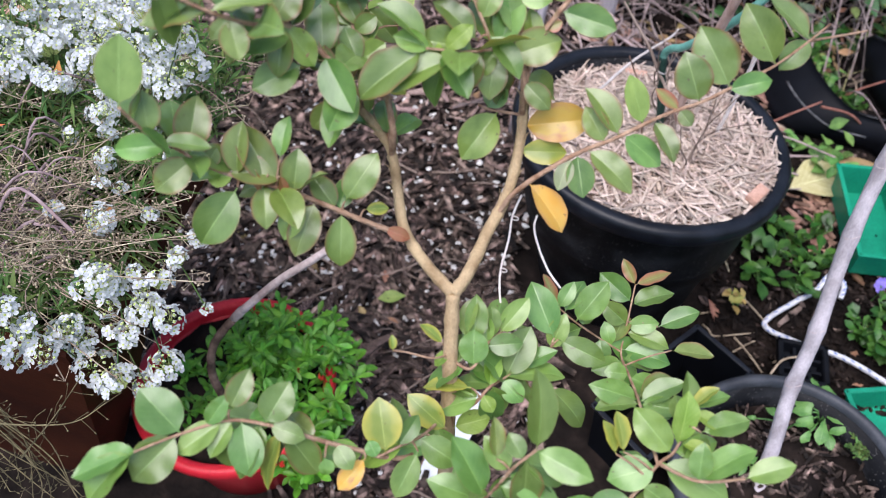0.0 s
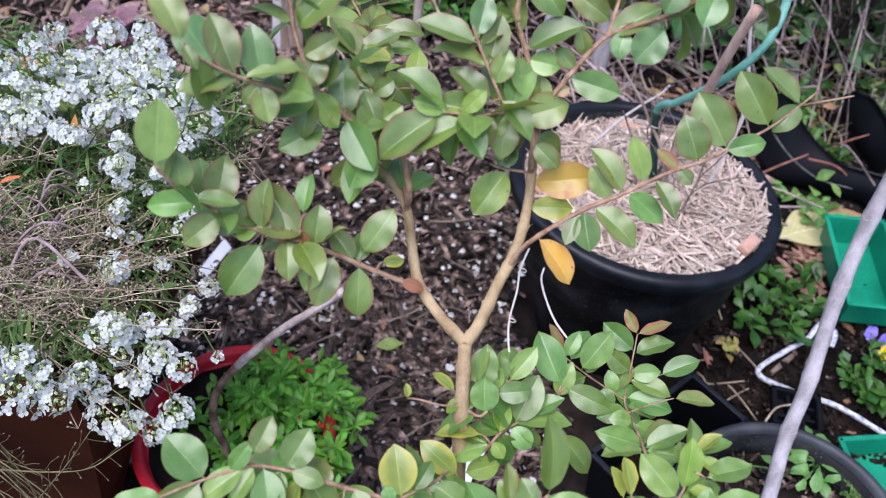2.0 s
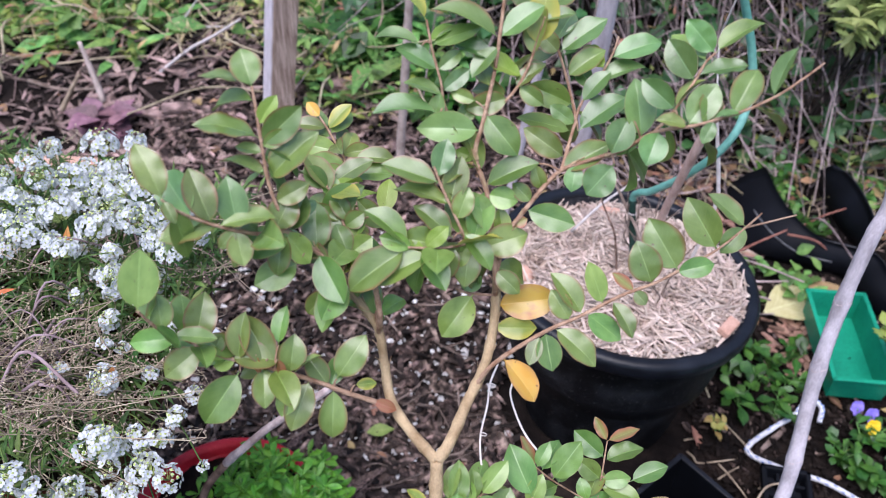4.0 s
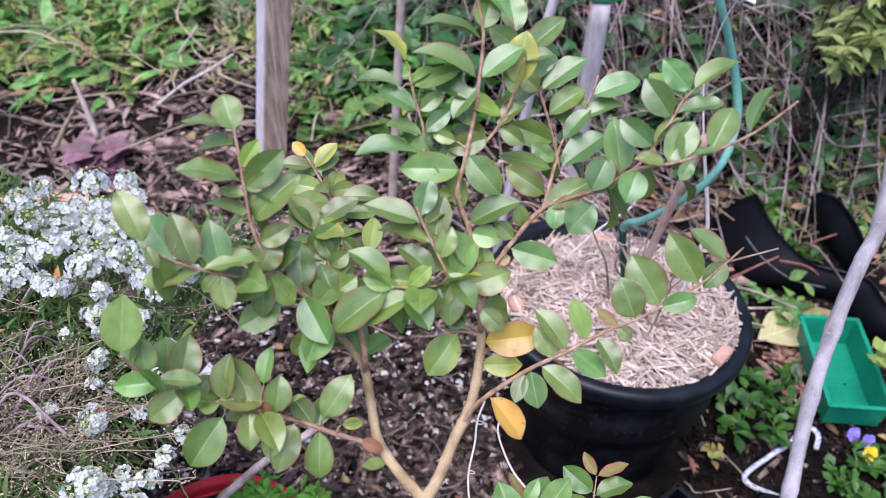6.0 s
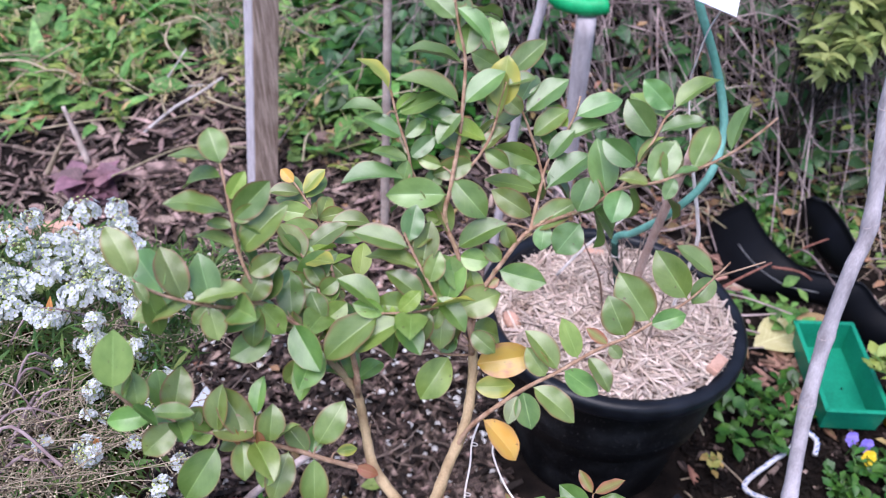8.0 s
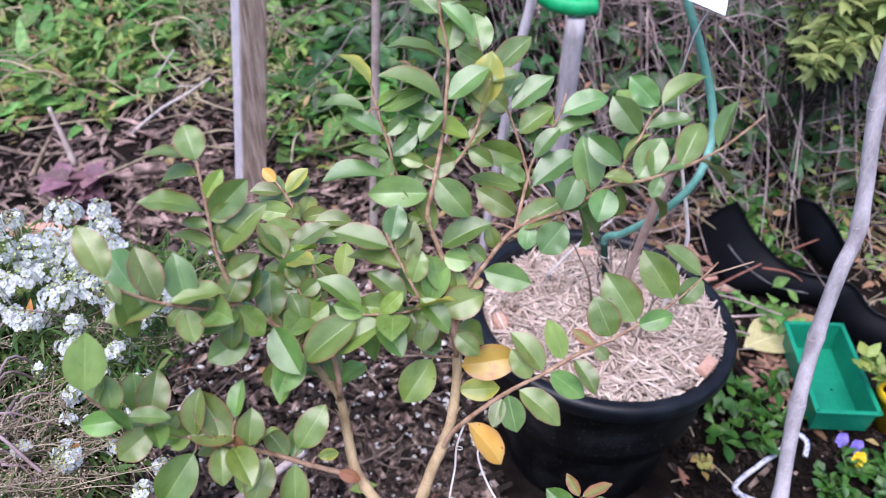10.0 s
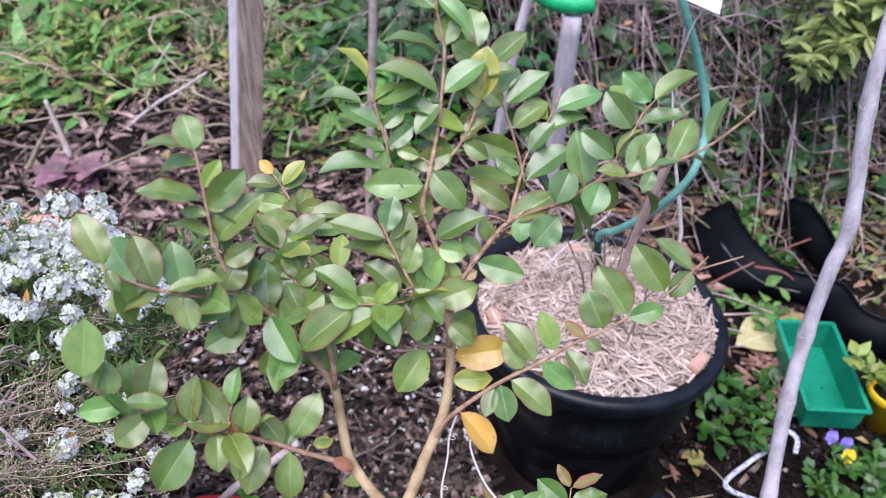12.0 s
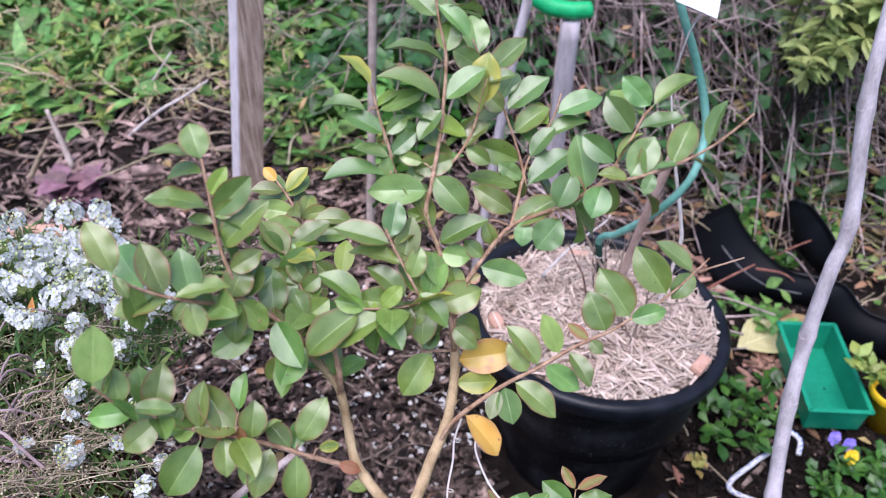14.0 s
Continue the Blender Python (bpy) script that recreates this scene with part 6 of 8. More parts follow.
# a purple-leaved plant, a rusty board
leafy_plant("heuchera_plant", (-0.743, 1.756, 0.146), 40, 0.09, 0.9, "heart", L_PURPLE, "dark purple-leaved heuchera low on the ground", 81, 9, 0.08, (-0.1, 0.6), M_MAUVE)
shard("rusty_board", (-0.62, 1.42, 0.30), 0.25, 0.20, 0.03, 0.05, M_PINKCHIP, "rusty orange-brown board behind the alyssum", "board", 0.05)

# sticks among the weeds
for path, r, mt, label in (
    ([(-0.803, 1.838, 0.193), (-0.826, 1.859, 0.270), (-0.848, 1.875, 0.341)], 0.0085, M_STAKE, "brown broken branch leaning among the weeds"),
    ([(-0.900, 1.794, 0.182), (-0.865, 1.807, 0.235), (-0.830, 1.817, 0.284)], 0.0070, M_DRY, "straw-coloured stick leaning among the weeds"),
    ([(-0.700, 1.957, 0.227), (-0.613, 1.991, 0.292), (-0.539, 2.004, 0.335), (-0.466, 2.021, 0.382)], 0.0045, M_BLEACH, "bleached grey branch lying in the weeds"),
    ([(-0.737, 2.134, 0.256), (-0.698, 2.143, 0.303), (-0.646, 2.173, 0.371)], 0.0035, M_BLEACH, "bleached grey twig pointing up from the weeds"),
    ([(-0.700, 2.156, 0.256), (-0.592, 2.155, 0.274), (-0.494, 2.133, 0.270)], 0.0030, M_BLEACH, "thin grey twig lying in the weeds"),
    ([(-1.046, 1.871, 0.200), (-0.934, 1.855, 0.200), (-0.821, 1.857, 0.220)], 0.0060, M_TWIG, "thin dark twig lying on the wood chips"),
    ([(-0.683, 2.362, 0.259), (-0.608, 2.335, 0.255), (-0.558, 2.316, 0.267)], 0.0100, M_REDCHIP, "curled reddish-brown strip of dead bark"),
):
    g = Geo()
    tube(g, spline(path, 14), lambda t: r * (1.05 - 0.45 * t), 8, wob=0.12)
    thing("fallen_stick", g, mt, label, "stick", True, "sticks in the weeds")

# big bark pieces
for (x, y, z), yaw, sx, sy in (((-0.570, 1.867, 0.183), 0.5, 0.140, 0.035), ((-0.641, 1.829, 0.173), 0.2, 0.160, 0.020), ((-0.654, 1.980, 0.212), -0.1, 0.110, 0.030), ((-0.184, 2.013, 0.225), 0.3, 0.100, 0.030), ((-0.761, 1.825, 0.167), -0.4, 0.120, 0.030)):
    shard("bark_piece", (x, y, z + 0.01), yaw, sx, sy, 0.012, M_CHIP, "pale pinkish-brown piece of bark on the path", "bark", 0.12)

# ---------------------------------------------------------------- the shrub
shrub = base("shrub", (0.43, 0.56, 0.0), "young evergreen shrub with glossy oval green leaves, a few yellow", "shrub")


def leaf_mesh(name, mt, seed, width):
    """An oval pointed leaf one unit long, with its stalk, a folded rib and a bowed, slightly waved blade."""
    q = random.Random(seed)
    g = Geo()
    bow, fold, twist, wave = q.uniform(0.02, 0.24), q.uniform(0.03, 0.17), q.uniform(-0.2, 0.2), q.uniform(0.0, 0.022)
    peak = q.uniform(0.90, 1.02)
    rows, cols = 14, (-1.0, -0.6, -0.25, -0.05, 0.0, 0.05, 0.25, 0.6, 1.0)
    verts, uvs = [], []
    for i in range(rows + 1):
        v = i / rows
        s = max(0.0, (v - 0.07) / 0.93)
        h = (4 * s ** peak * (1 - s ** peak)) ** 0.70 * (1 - 0.42 * max(0.0, (s - 0.72) / 0.28) ** 2) if 0 < s < 1 else 0.0
        h = max(h, 0.035 if v < 0.2 else 0.0) * width / 2
        z0 = bow * (0.25 - (v - 0.5) ** 2) * 1.2 - (0.16 * max(0.0, v - 0.75) if bow > 0.1 else 0)
        for u in cols:
            y = u * h
            z = z0 + abs(u) ** 1.15 * h * fold * 1.6 + wave * math.sin(v * 17 + seed + (1.4 if u > 0 else 0)) * abs(u) ** 2
            a = twist * (v - 0.3)
            verts.append((v, y * math.cos(a) - (z - z0) * math.sin(a), z0 + (z - z0) * math.cos(a) + y * math.sin(a)))
            uvs.append((u * 0.5 + 0.5, v))
    w = len(cols)
    g.add(verts, [(i * w + c, i * w + c + 1, (i + 1) * w + c + 1, (i + 1) * w + c) for i in range(rows) for c in range(w - 1)], uvs)
    return g.mesh(name, mt, True)


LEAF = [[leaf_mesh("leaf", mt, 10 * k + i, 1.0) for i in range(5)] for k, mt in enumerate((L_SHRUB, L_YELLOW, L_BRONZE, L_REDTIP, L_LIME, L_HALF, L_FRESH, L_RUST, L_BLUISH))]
leaf_rnd = random.Random(9)


def stem(name, nodes, r0, r1):
    """One stem of the shrub, thinner towards its tip, with swollen joints."""
    n = 10 * (len(nodes) - 1)
    path = spline(nodes, n)
    g = Geo()
    tube(g, path, lambda t: (r0 + (r1 - r0) * t) * (1 + 0.12 * max(0.0, 1 - 7 * abs(((t * (len(nodes) - 1)) % 1) - 0.5))), 12 if r0 > 0.003 else 7, wob=0.045)
    part(name, g, M_STEM if r0 > 0.0028 else M_YOUNG, shrub, smooth=True)
    return path


def side(path, s, end):
    """A short side twig from a stem to the foot of a leaf."""
    a, b = path[round(s * (len(path) - 1))], Vector(end)
    g = Geo()
    tube(g, spline([a, (a + b) / 2 + Vector((0, 0, 0.002)), b], 6), lambda t: 0.0008 - 0.0003 * t, 6)
    part("side_twig", g, M_YOUNG, shrub, smooth=True)
    return b


def leaves(path, rows, ends=()):
    """Leaves on a stem: place along it 0..1 (or, below 0, on a side twig's end), heading, slope, turn, length and breadth in cm, kind."""
    for s, yaw, slope, turn, length, breadth, kind in rows:
        u = s * (len(path) - 1)
        i = min(int(u), len(path) - 2)
        at = path[i].lerp(path[i + 1], u - i) if s >= 0 else ends[int(-s) - 1]
        a = Vector((math.cos(radians(yaw)) * math.cos(radians(slope)), math.sin(radians(yaw)) * math.cos(radians(slope)), math.sin(radians(slope))))
        up = Vector((0, 0, 1)) - a * a.z
        nrm = (Matrix.Rotation(radians(turn), 3, a) @ up).normalized()
        m = Matrix((a, nrm.cross(a), nrm)).transposed().to_4x4()
        m.translation = at
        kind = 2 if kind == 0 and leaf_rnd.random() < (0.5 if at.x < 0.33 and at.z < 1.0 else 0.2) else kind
        # High leaves mostly take the bluer copy, which stands for reflected sky.
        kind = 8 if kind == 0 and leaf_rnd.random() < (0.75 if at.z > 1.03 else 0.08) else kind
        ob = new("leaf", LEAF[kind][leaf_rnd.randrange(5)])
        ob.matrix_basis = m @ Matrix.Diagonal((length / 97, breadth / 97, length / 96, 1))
        hang(ob, shrub)


def crowd(path, s0, s1, count, seed):
    """Further leaves crowded in pairs on a stretch of a stem."""
    q = random.Random(seed)
    yaw = q.uniform(0, 360)
    for k in range(count):
        yaw += 180 if k % 2 else q.uniform(60, 110)
        L = q.uniform(2.5, 3.7)
        leaves(path, [(s0 + (s1 - s0) * (k // 2 * 2 + 0.5) / count, yaw + q.gauss(0, 12), q.uniform(-45, 35), q.gauss(0, 22), L, L * q.uniform(0.50, 0.62), q.choice((0, 0, 2, 6, 0, 5)))])


# the stem below, down to the soil
stem("stem_base", [(0.43, 0.56, -0.02), (0.445, 0.52, 0.25), (0.444, 0.520, 0.50), (0.436, 0.537, 0.693)], 0.010, 0.0078)
stem("trunk", [(0.436, 0.537, 0.693), (0.429, 0.564, 0.765), (0.425, 0.582, 0.812), (0.422, 0.595, 0.840), (0.418, 0.613, 0.870)], 0.0061, 0.0044)
tw_stem_r = stem("stem", [(0.418, 0.613, 0.870), (0.424, 0.625, 0.877), (0.430, 0.649, 0.892), (0.437, 0.672, 0.908), (0.438, 0.694, 0.929), (0.435, 0.714, 0.953)], 0.0043, 0.0031)
leaves(tw_stem_r, [(0.88, 19, 5, 46, 4.3, 2.4, 1), (0.78, 15, -2, 45, 3.0, 1.6, 5)])
tw_leader = stem("twig", [(0.436, 0.706, 0.944), (0.436, 0.699, 0.970), (0.431, 0.710, 0.991), (0.423, 0.724, 1.018), (0.412, 0.734, 1.040), (0.414, 0.744, 1.059), (0.416, 0.764, 1.084), (0.416, 0.776, 1.102), (0.415, 0.790, 1.126), (0.409, 0.799, 1.146), (0.404, 0.808, 1.166)], 0.0021, 0.0008)
leaves(tw_leader, [(0.91, 160, 30, -31, 3.1, 1.5, 0), (0.95, -17, -38, 14, 3.0, 1.5, 0), (0.81, 86, 47, 14, 2.2, 1.7, 0), (0.79, 179, 9, 16, 4.1, 2.0, 0), (0.70, -171, 24, -6, 4.5, 2.2, 0), (0.70, 37, 30, 21, 3.4, 1.7, 0), (0.63, 173, 14, -9, 2.9, 1.4, 0), (0.52, -25, -36, 41, 3.3, 2.0, 0), (0.39, 174, 14, -48, 1.4, 0.9, 4), (0.32, 22, 25, 24, 3.7, 1.8, 0), (0.48, -165, 3, -43, 4.0, 2.0, 0), (-1.00, 81, 49, 15, 3.4, 1.8, 0)], [side(tw_leader, 0.20, (0.419, 0.703, 0.993))])
leaves(tw_leader, [(0.35, 141, 46, 18, 3.3, 1.6, 0), (0.12, -19, -30, 37, 2.2, 1.4, 0), (0.22, 153, 52, -21, 3.0, 1.5, 0), (0.68, -123, -29, -5, 2.6, 1.3, 0), (0.30, -0, -5, 48, 2.0, 1.5, 0)])
leaves(tw_leader, [(0.88, 97, 15, -4, 3.1, 1.5, 2), (0.93, 44, -16, -15, 3.6, 2.1, 0), (0.57, 120, 8, -14, 3.1, 1.6, 0), (0.26, 5, -59, 7, 2.4, 1.3, 0), (0.17, -167, -61, 14, 2.9, 1.3, 0), (0.93, 40, -20, -9, 3.4, 1.8, 0), (0.13, 37, -40, 30, 3.0, 1.8, 0), (0.41, -169, -58, 20, 3.1, 1.6, 4), (0.37, -167, -29, 29, 3.2, 1.6, 0)])
tw_rb1 = stem("twig", [(0.436, 0.699, 0.970), (0.439, 0.713, 0.993), (0.449, 0.724, 1.011), (0.465, 0.748, 1.026), (0.483, 0.754, 1.035), (0.504, 0.755, 1.047), (0.520, 0.758, 1.061), (0.543, 0.754, 1.073), (0.564, 0.755, 1.084), (0.582, 0.757, 1.097), (0.596, 0.765, 1.107), (0.606, 0.772, 1.115)], 0.0018, 0.0006)
leaves(tw_rb1, [(-1.00, -141, -47, -38, 2.6, 2.1, 0), (0.33, -91, -47, -3, 1.8, 1.3, 0), (-2.00, -114, -46, -19, 2.5, 1.8, 0), (0.51, 118, 55, -11, 3.7, 1.9, 0), (-3.00, 165, 31, -55, 2.7, 1.5, 0), (0.56, -103, -35, -9, 2.3, 1.8, 0), (0.62, -167, 15, -20, 2.0, 1.0, 2), (0.62, 58, 39, 22, 3.1, 1.9, 0), (0.72, 67, 36, 13, 3.2, 1.7, 0), (0.82, 68, 54, -45, 3.0, 1.5, 0), (0.74, -150, -2, 5, 1.6, 0.8, 0), (0.68, -117, -49, -17, 1.5, 0.9, 0), (0.18, 1, -11, 48, 3.3, 1.8, 0)], [side(tw_rb1, 0.42, (0.500, 0.748, 1.040)), side(tw_rb1, 0.51, (0.504, 0.761, 1.069)), side(tw_rb1, 0.60, (0.530, 0.759, 1.079))])
leaves(tw_rb1, [(0.46, -19, -80, -25, 3.2, 1.9, 0), (0.65, 77, 22, 31, 2.7, 1.5, 2), (0.77, 8, -39, -25, 2.8, 1.7, 0), (0.63, 17, -59, -1, 3.4, 1.7, 0), (0.46, 23, -56, 31, 3.3, 1.9, 0)])
leaves(tw_rb1, [(0.13, 22, 26, 46, 1.0, 0.8, 3), (0.08, 120, 52, -0, 2.3, 1.2, 0), (0.20, 164, 34, -44, 1.7, 1.1, 0), (0.42, 34, 25, 33, 2.2, 1.1, 0)])
tw_t3 = stem("twig", [(0.467, 0.749, 1.027), (0.469, 0.780, 1.039), (0.469, 0.794, 1.039), (0.462, 0.809, 1.050), (0.451, 0.823, 1.069), (0.438, 0.831, 1.090), (0.423, 0.843, 1.115)], 0.0013, 0.0007)
leaves(tw_t3, [(0.88, 174, 26, -59, 2.6, 1.6, 2), (0.86, 32, 37, 29, 3.6, 1.8, 2), (0.68, 41, 25, 12, 4.0, 2.0, 0), (0.68, 166, 36, -54, 2.0, 1.4, 2), (0.57, 38, 28, 24, 3.2, 1.6, 2), (0.43, -171, 24, -59, 3.4, 1.8, 0), (0.16, -170, 13, 0, 3.8, 1.9, 0), (0.05, 171, 27, -50, 3.3, 1.7, 0), (0.00, 35, 22, 22, 3.6, 1.8, 0), (-1.00, -35, -61, 37, 1.8, 1.1, 2), (0.24, 175, 31, -55, 2.1, 1.2, 0)], [side(tw_t3, 0.00, (0.449, 0.745, 1.033))])
leaves(tw_t3, [(0.93, 112, 29, -2, 3.5, 2.0, 0), (0.39, -114, -82, -11, 2.5, 1.4, 0), (0.73, 78, 11, -4, 3.3, 1.7, 0), (0.40, -7, -49, -15, 3.3, 1.5, 0), (0.68, 172, -40, -14, 3.0, 1.6, 0)])
tw_t4 = stem("twig", [(0.469, 0.794, 1.039), (0.471, 0.806, 1.045), (0.479, 0.819, 1.056), (0.486, 0.827, 1.073), (0.488, 0.836, 1.082)], 0.0010, 0.0007)
leaves(tw_t4, [(0.71, 30, 12, 21, 3.7, 1.9, 0), (0.48, 20, 19, 8, 3.4, 1.7, 0), (-1.00, 47, 18, 4, 4.2, 2.1, 0), (0.25, 43, 42, 10, 2.8, 1.4, 0)], [side(tw_t4, 0.00, (0.472, 0.786, 1.035))])
leaves(tw_t4, [(0.61, 129, 6, -32, 2.8, 1.4, 4), (0.31, 27, -30, 3, 2.5, 1.3, 0), (0.41, 126, 19, -35, 2.3, 1.2, 0)])
tw_t5 = stem("twig", [(0.414, 0.744, 1.059), (0.428, 0.764, 1.070), (0.435, 0.776, 1.082), (0.439, 0.785, 1.099), (0.442, 0.791, 1.113)], 0.0011, 0.0008)
leaves(tw_t5, [(0.70, 82, 58, 12, 3.5, 2.1, 5)])
leaves(tw_t5, [(0.61, 84, 56, -24, 3.4, 1.7, 2), (0.95, 20, 13, 16, 2.0, 1.0, 2), (0.43, -174, 24, -10, 3.1, 1.6, 4), (0.30, 45, 27, 1, 2.5, 1.3, 2), (0.22, -152, -9, -53, 2.8, 1.5, 2), (-1.00, 179, 15, -53, 1.7, 0.9, 2), (0.34, -12, -26, 51, 2.0, 1.2, 2)], [side(tw_t5, 0.06, (0.408, 0.749, 1.071))])
leaves(tw_t5, [(0.20, 155, -6, -6, 2.8, 1.6, 0), (0.65, 179, -54, 33, 2.4, 1.3, 0), (0.41, 57, 9, 3, 2.2, 1.1, 2), (0.85, 144, -4, 33, 3.2, 1.6, 0)])
tw_t6 = stem("twig", [(0.412, 0.734, 1.040), (0.396, 0.742, 1.054), (0.388, 0.746, 1.068), (0.385, 0.749, 1.081), (0.377, 0.758, 1.098), (0.371, 0.767, 1.113)], 0.0011, 0.0007)
leaves(tw_t6, [(1.00, 155, 29, 19, 3.0, 1.5, 5), (-1.00, 176, 1, 9, 3.1, 1.5, 0), (0.83, 26, 16, 14, 3.3, 1.6, 0), (0.68, -180, 26, -17, 2.9, 1.5, 0), (0.68, 48, 25, 47, 1.9, 1.0, 0), (0.52, 39, 31, 43, 2.2, 1.1, 0), (0.49, -175, 16, -5, 2.5, 1.2, 0), (-2.00, -166, 1, 8, 4.2, 2.1, 0), (0.20, 56, 31, 37, 2.1, 1.1, 0)], [side(tw_t6, 0.85, (0.371, 0.755, 1.102)), side(tw_t6, 0.35, (0.387, 0.739, 1.065))])
leaves(tw_t6, [(0.53, -118, -67, -18, 2.6, 1.2, 0), (0.23, -173, -45, 20, 2.9, 1.4, 0), (0.34, -11, -56, 1, 3.2, 1.9, 0), (0.85, 59, 10, -11, 2.2, 1.1, 4)])
tw_t7 = stem("twig", [(0.520, 0.758, 1.061), (0.529, 0.768, 1.070), (0.539, 0.784, 1.085), (0.544, 0.795, 1.093), (0.549, 0.800, 1.098)], 0.0010, 0.0007)
leaves(tw_t7, [(0.58, 19, 9, 2, 3.1, 1.5, 0), (0.51, 153, 42, -52, 3.0, 1.8, 0), (0.99, 163, 38, -60, 2.7, 1.6, 0), (1.00, 38, 23, -8, 3.6, 1.8, 0), (0.29, 46, 34, -40, 2.6, 1.3, 2)])
leaves(tw_t7, [(0.15, 2, -83, -22, 3.0, 1.6, 2), (0.79, 135, 4, -2, 3.2, 1.8, 0)])
tw_t2 = stem("twig", [(0.433, 0.706, 0.984), (0.417, 0.701, 0.993), (0.412, 0.698, 1.007), (0.403, 0.703, 1.022), (0.394, 0.709, 1.036), (0.388, 0.715, 1.046)], 0.0012, 0.0008)
leaves(tw_t2, [(0.81, 85, 47, 16, 2.5, 1.5, 0), (0.60, 86, 43, 14, 3.1, 1.6, 0), (0.77, -175, 15, -12, 3.8, 1.9, 0), (0.60, -178, 11, 3, 3.6, 1.8, 0), (0.48, 71, 53, 24, 2.2, 1.4, 2), (-1.00, 170, 33, -18, 3.2, 1.6, 2), (0.10, 28, 12, 43, 3.2, 2.2, 2), (0.20, -85, -48, -6, 2.8, 1.8, 2), (-2.00, -119, -52, -30, 2.4, 1.5, 0), (0.20, -124, -34, -31, 1.9, 1.3, 0), (0.37, -30, -31, 5, 3.0, 1.5, 0)], [side(tw_t2, 0.37, (0.408, 0.692, 1.004)), side(tw_t2, 0.26, (0.410, 0.693, 0.996))])
leaves(tw_t2, [(0.26, 119, 14, 6, 3.5, 2.0, 0), (0.18, -52, -78, -12, 3.5, 1.8, 0), (0.18, -161, -39, 10, 2.7, 1.6, 2), (0.71, 25, -61, -22, 3.0, 1.7, 2), (0.18, -30, -76, -31, 3.2, 1.7, 0), (0.74, 65, 5, -1, 2.4, 1.2, 2)])
tw_t2b = stem("twig", [(0.417, 0.701, 0.993), (0.402, 0.684, 1.001), (0.384, 0.672, 1.008)], 0.0009, 0.0008)
leaves(tw_t2b, [(1.00, 164, 30, 8, 3.5, 1.8, 0), (1.00, -145, -31, -23, 4.6, 2.3, 2), (-1.00, -145, -18, -9, 3.9, 2.0, 0), (0.75, 40, 36, 42, 2.0, 1.1, 4), (0.92, -177, 14, -43, 2.2, 1.2, 0)], [side(tw_t2b, 0.64, (0.399, 0.675, 1.002))])
leaves(tw_t2b, [(0.68, -123, -69, 4, 3.5, 1.7, 0), (0.74, 169, -13, -8, 2.4, 1.1, 4), (0.14, -139, -53, 7, 2.8, 1.4, 2), (0.85, 169, -28, -8, 3.0, 1.7, 4)])
tw_stem_l = stem("stem", [(0.418, 0.613, 0.870), (0.396, 0.628, 0.874), (0.377, 0.643, 0.885), (0.367, 0.661, 0.903), (0.360, 0.673, 0.922), (0.349, 0.678, 0.935), (0.338, 0.681, 0.947)], 0.0041, 0.0025)
tw_stem_l2 = stem("stem", [(0.361, 0.671, 0.919), (0.360, 0.673, 0.931), (0.349, 0.694, 0.935), (0.335, 0.724, 0.949), (0.317, 0.757, 0.961), (0.295, 0.801, 0.956), (0.283, 0.819, 0.957), (0.267, 0.831, 0.972), (0.260, 0.835, 0.979)], 0.0018, 0.0008)
leaves(tw_stem_l2, [(-1.00, 95, 35, 12, 2.8, 1.5, 4), (-2.00, 15, -3, 14, 3.3, 1.6, 0), (0.86, 52, 33, 13, 2.8, 1.4, 5), (0.99, 157, 33, -34, 1.6, 1.0, 1), (0.87, -161, 10, -24, 2.7, 1.4, 2), (0.76, -177, 5, -39, 3.6, 1.8, 0), (0.74, 18, 10, 31, 2.5, 1.3, 2), (-3.00, 33, 25, 24, 3.8, 1.9, 0), (0.52, -20, -35, 33, 3.1, 1.7, 0), (0.45, -147, -13, -47, 2.9, 1.9, 0), (0.58, 178, 12, -45, 2.4, 1.6, 2), (0.38, -26, -28, 28, 2.4, 1.7, 0), (0.50, -157, -20, -51, 1.9, 1.5, 0)], [side(tw_stem_l2, 0.45, (0.342, 0.748, 0.962)), side(tw_stem_l2, 0.69, (0.297, 0.810, 0.961)), side(tw_stem_l2, 0.59, (0.289, 0.778, 0.957))])
leaves(tw_stem_l2, [(0.71, 93, 14, 21, 2.9, 1.5, 0), (0.83, 167, -11, -31, 3.2, 1.5, 0), (0.27, -10, -79, -35, 3.3, 1.7, 0), (0.86, 145, 10, 11, 3.0, 1.4, 0), (0.84, 71, 10, 18, 2.8, 1.6, 0), (0.15, 63, -6, 13, 2.7, 1.5, 0), (0.51, 56, -14, -18, 2.5, 1.5, 4), (0.15, 117, 15, -10, 2.9, 1.5, 0), (0.51, -136, -72, -23, 3.3, 1.6, 0), (0.16, 153, 10, 20, 3.0, 1.5, 0), (0.16, 166, -5, 15, 3.5, 1.7, 0)])
tw_lb = stem("twig", [(0.338, 0.681, 0.947), (0.340, 0.665, 0.981), (0.325, 0.663, 0.999), (0.311, 0.657, 1.018), (0.300, 0.638, 1.030), (0.282, 0.625, 1.044), (0.270, 0.615, 1.059), (0.264, 0.610, 1.071)], 0.0019, 0.0007)
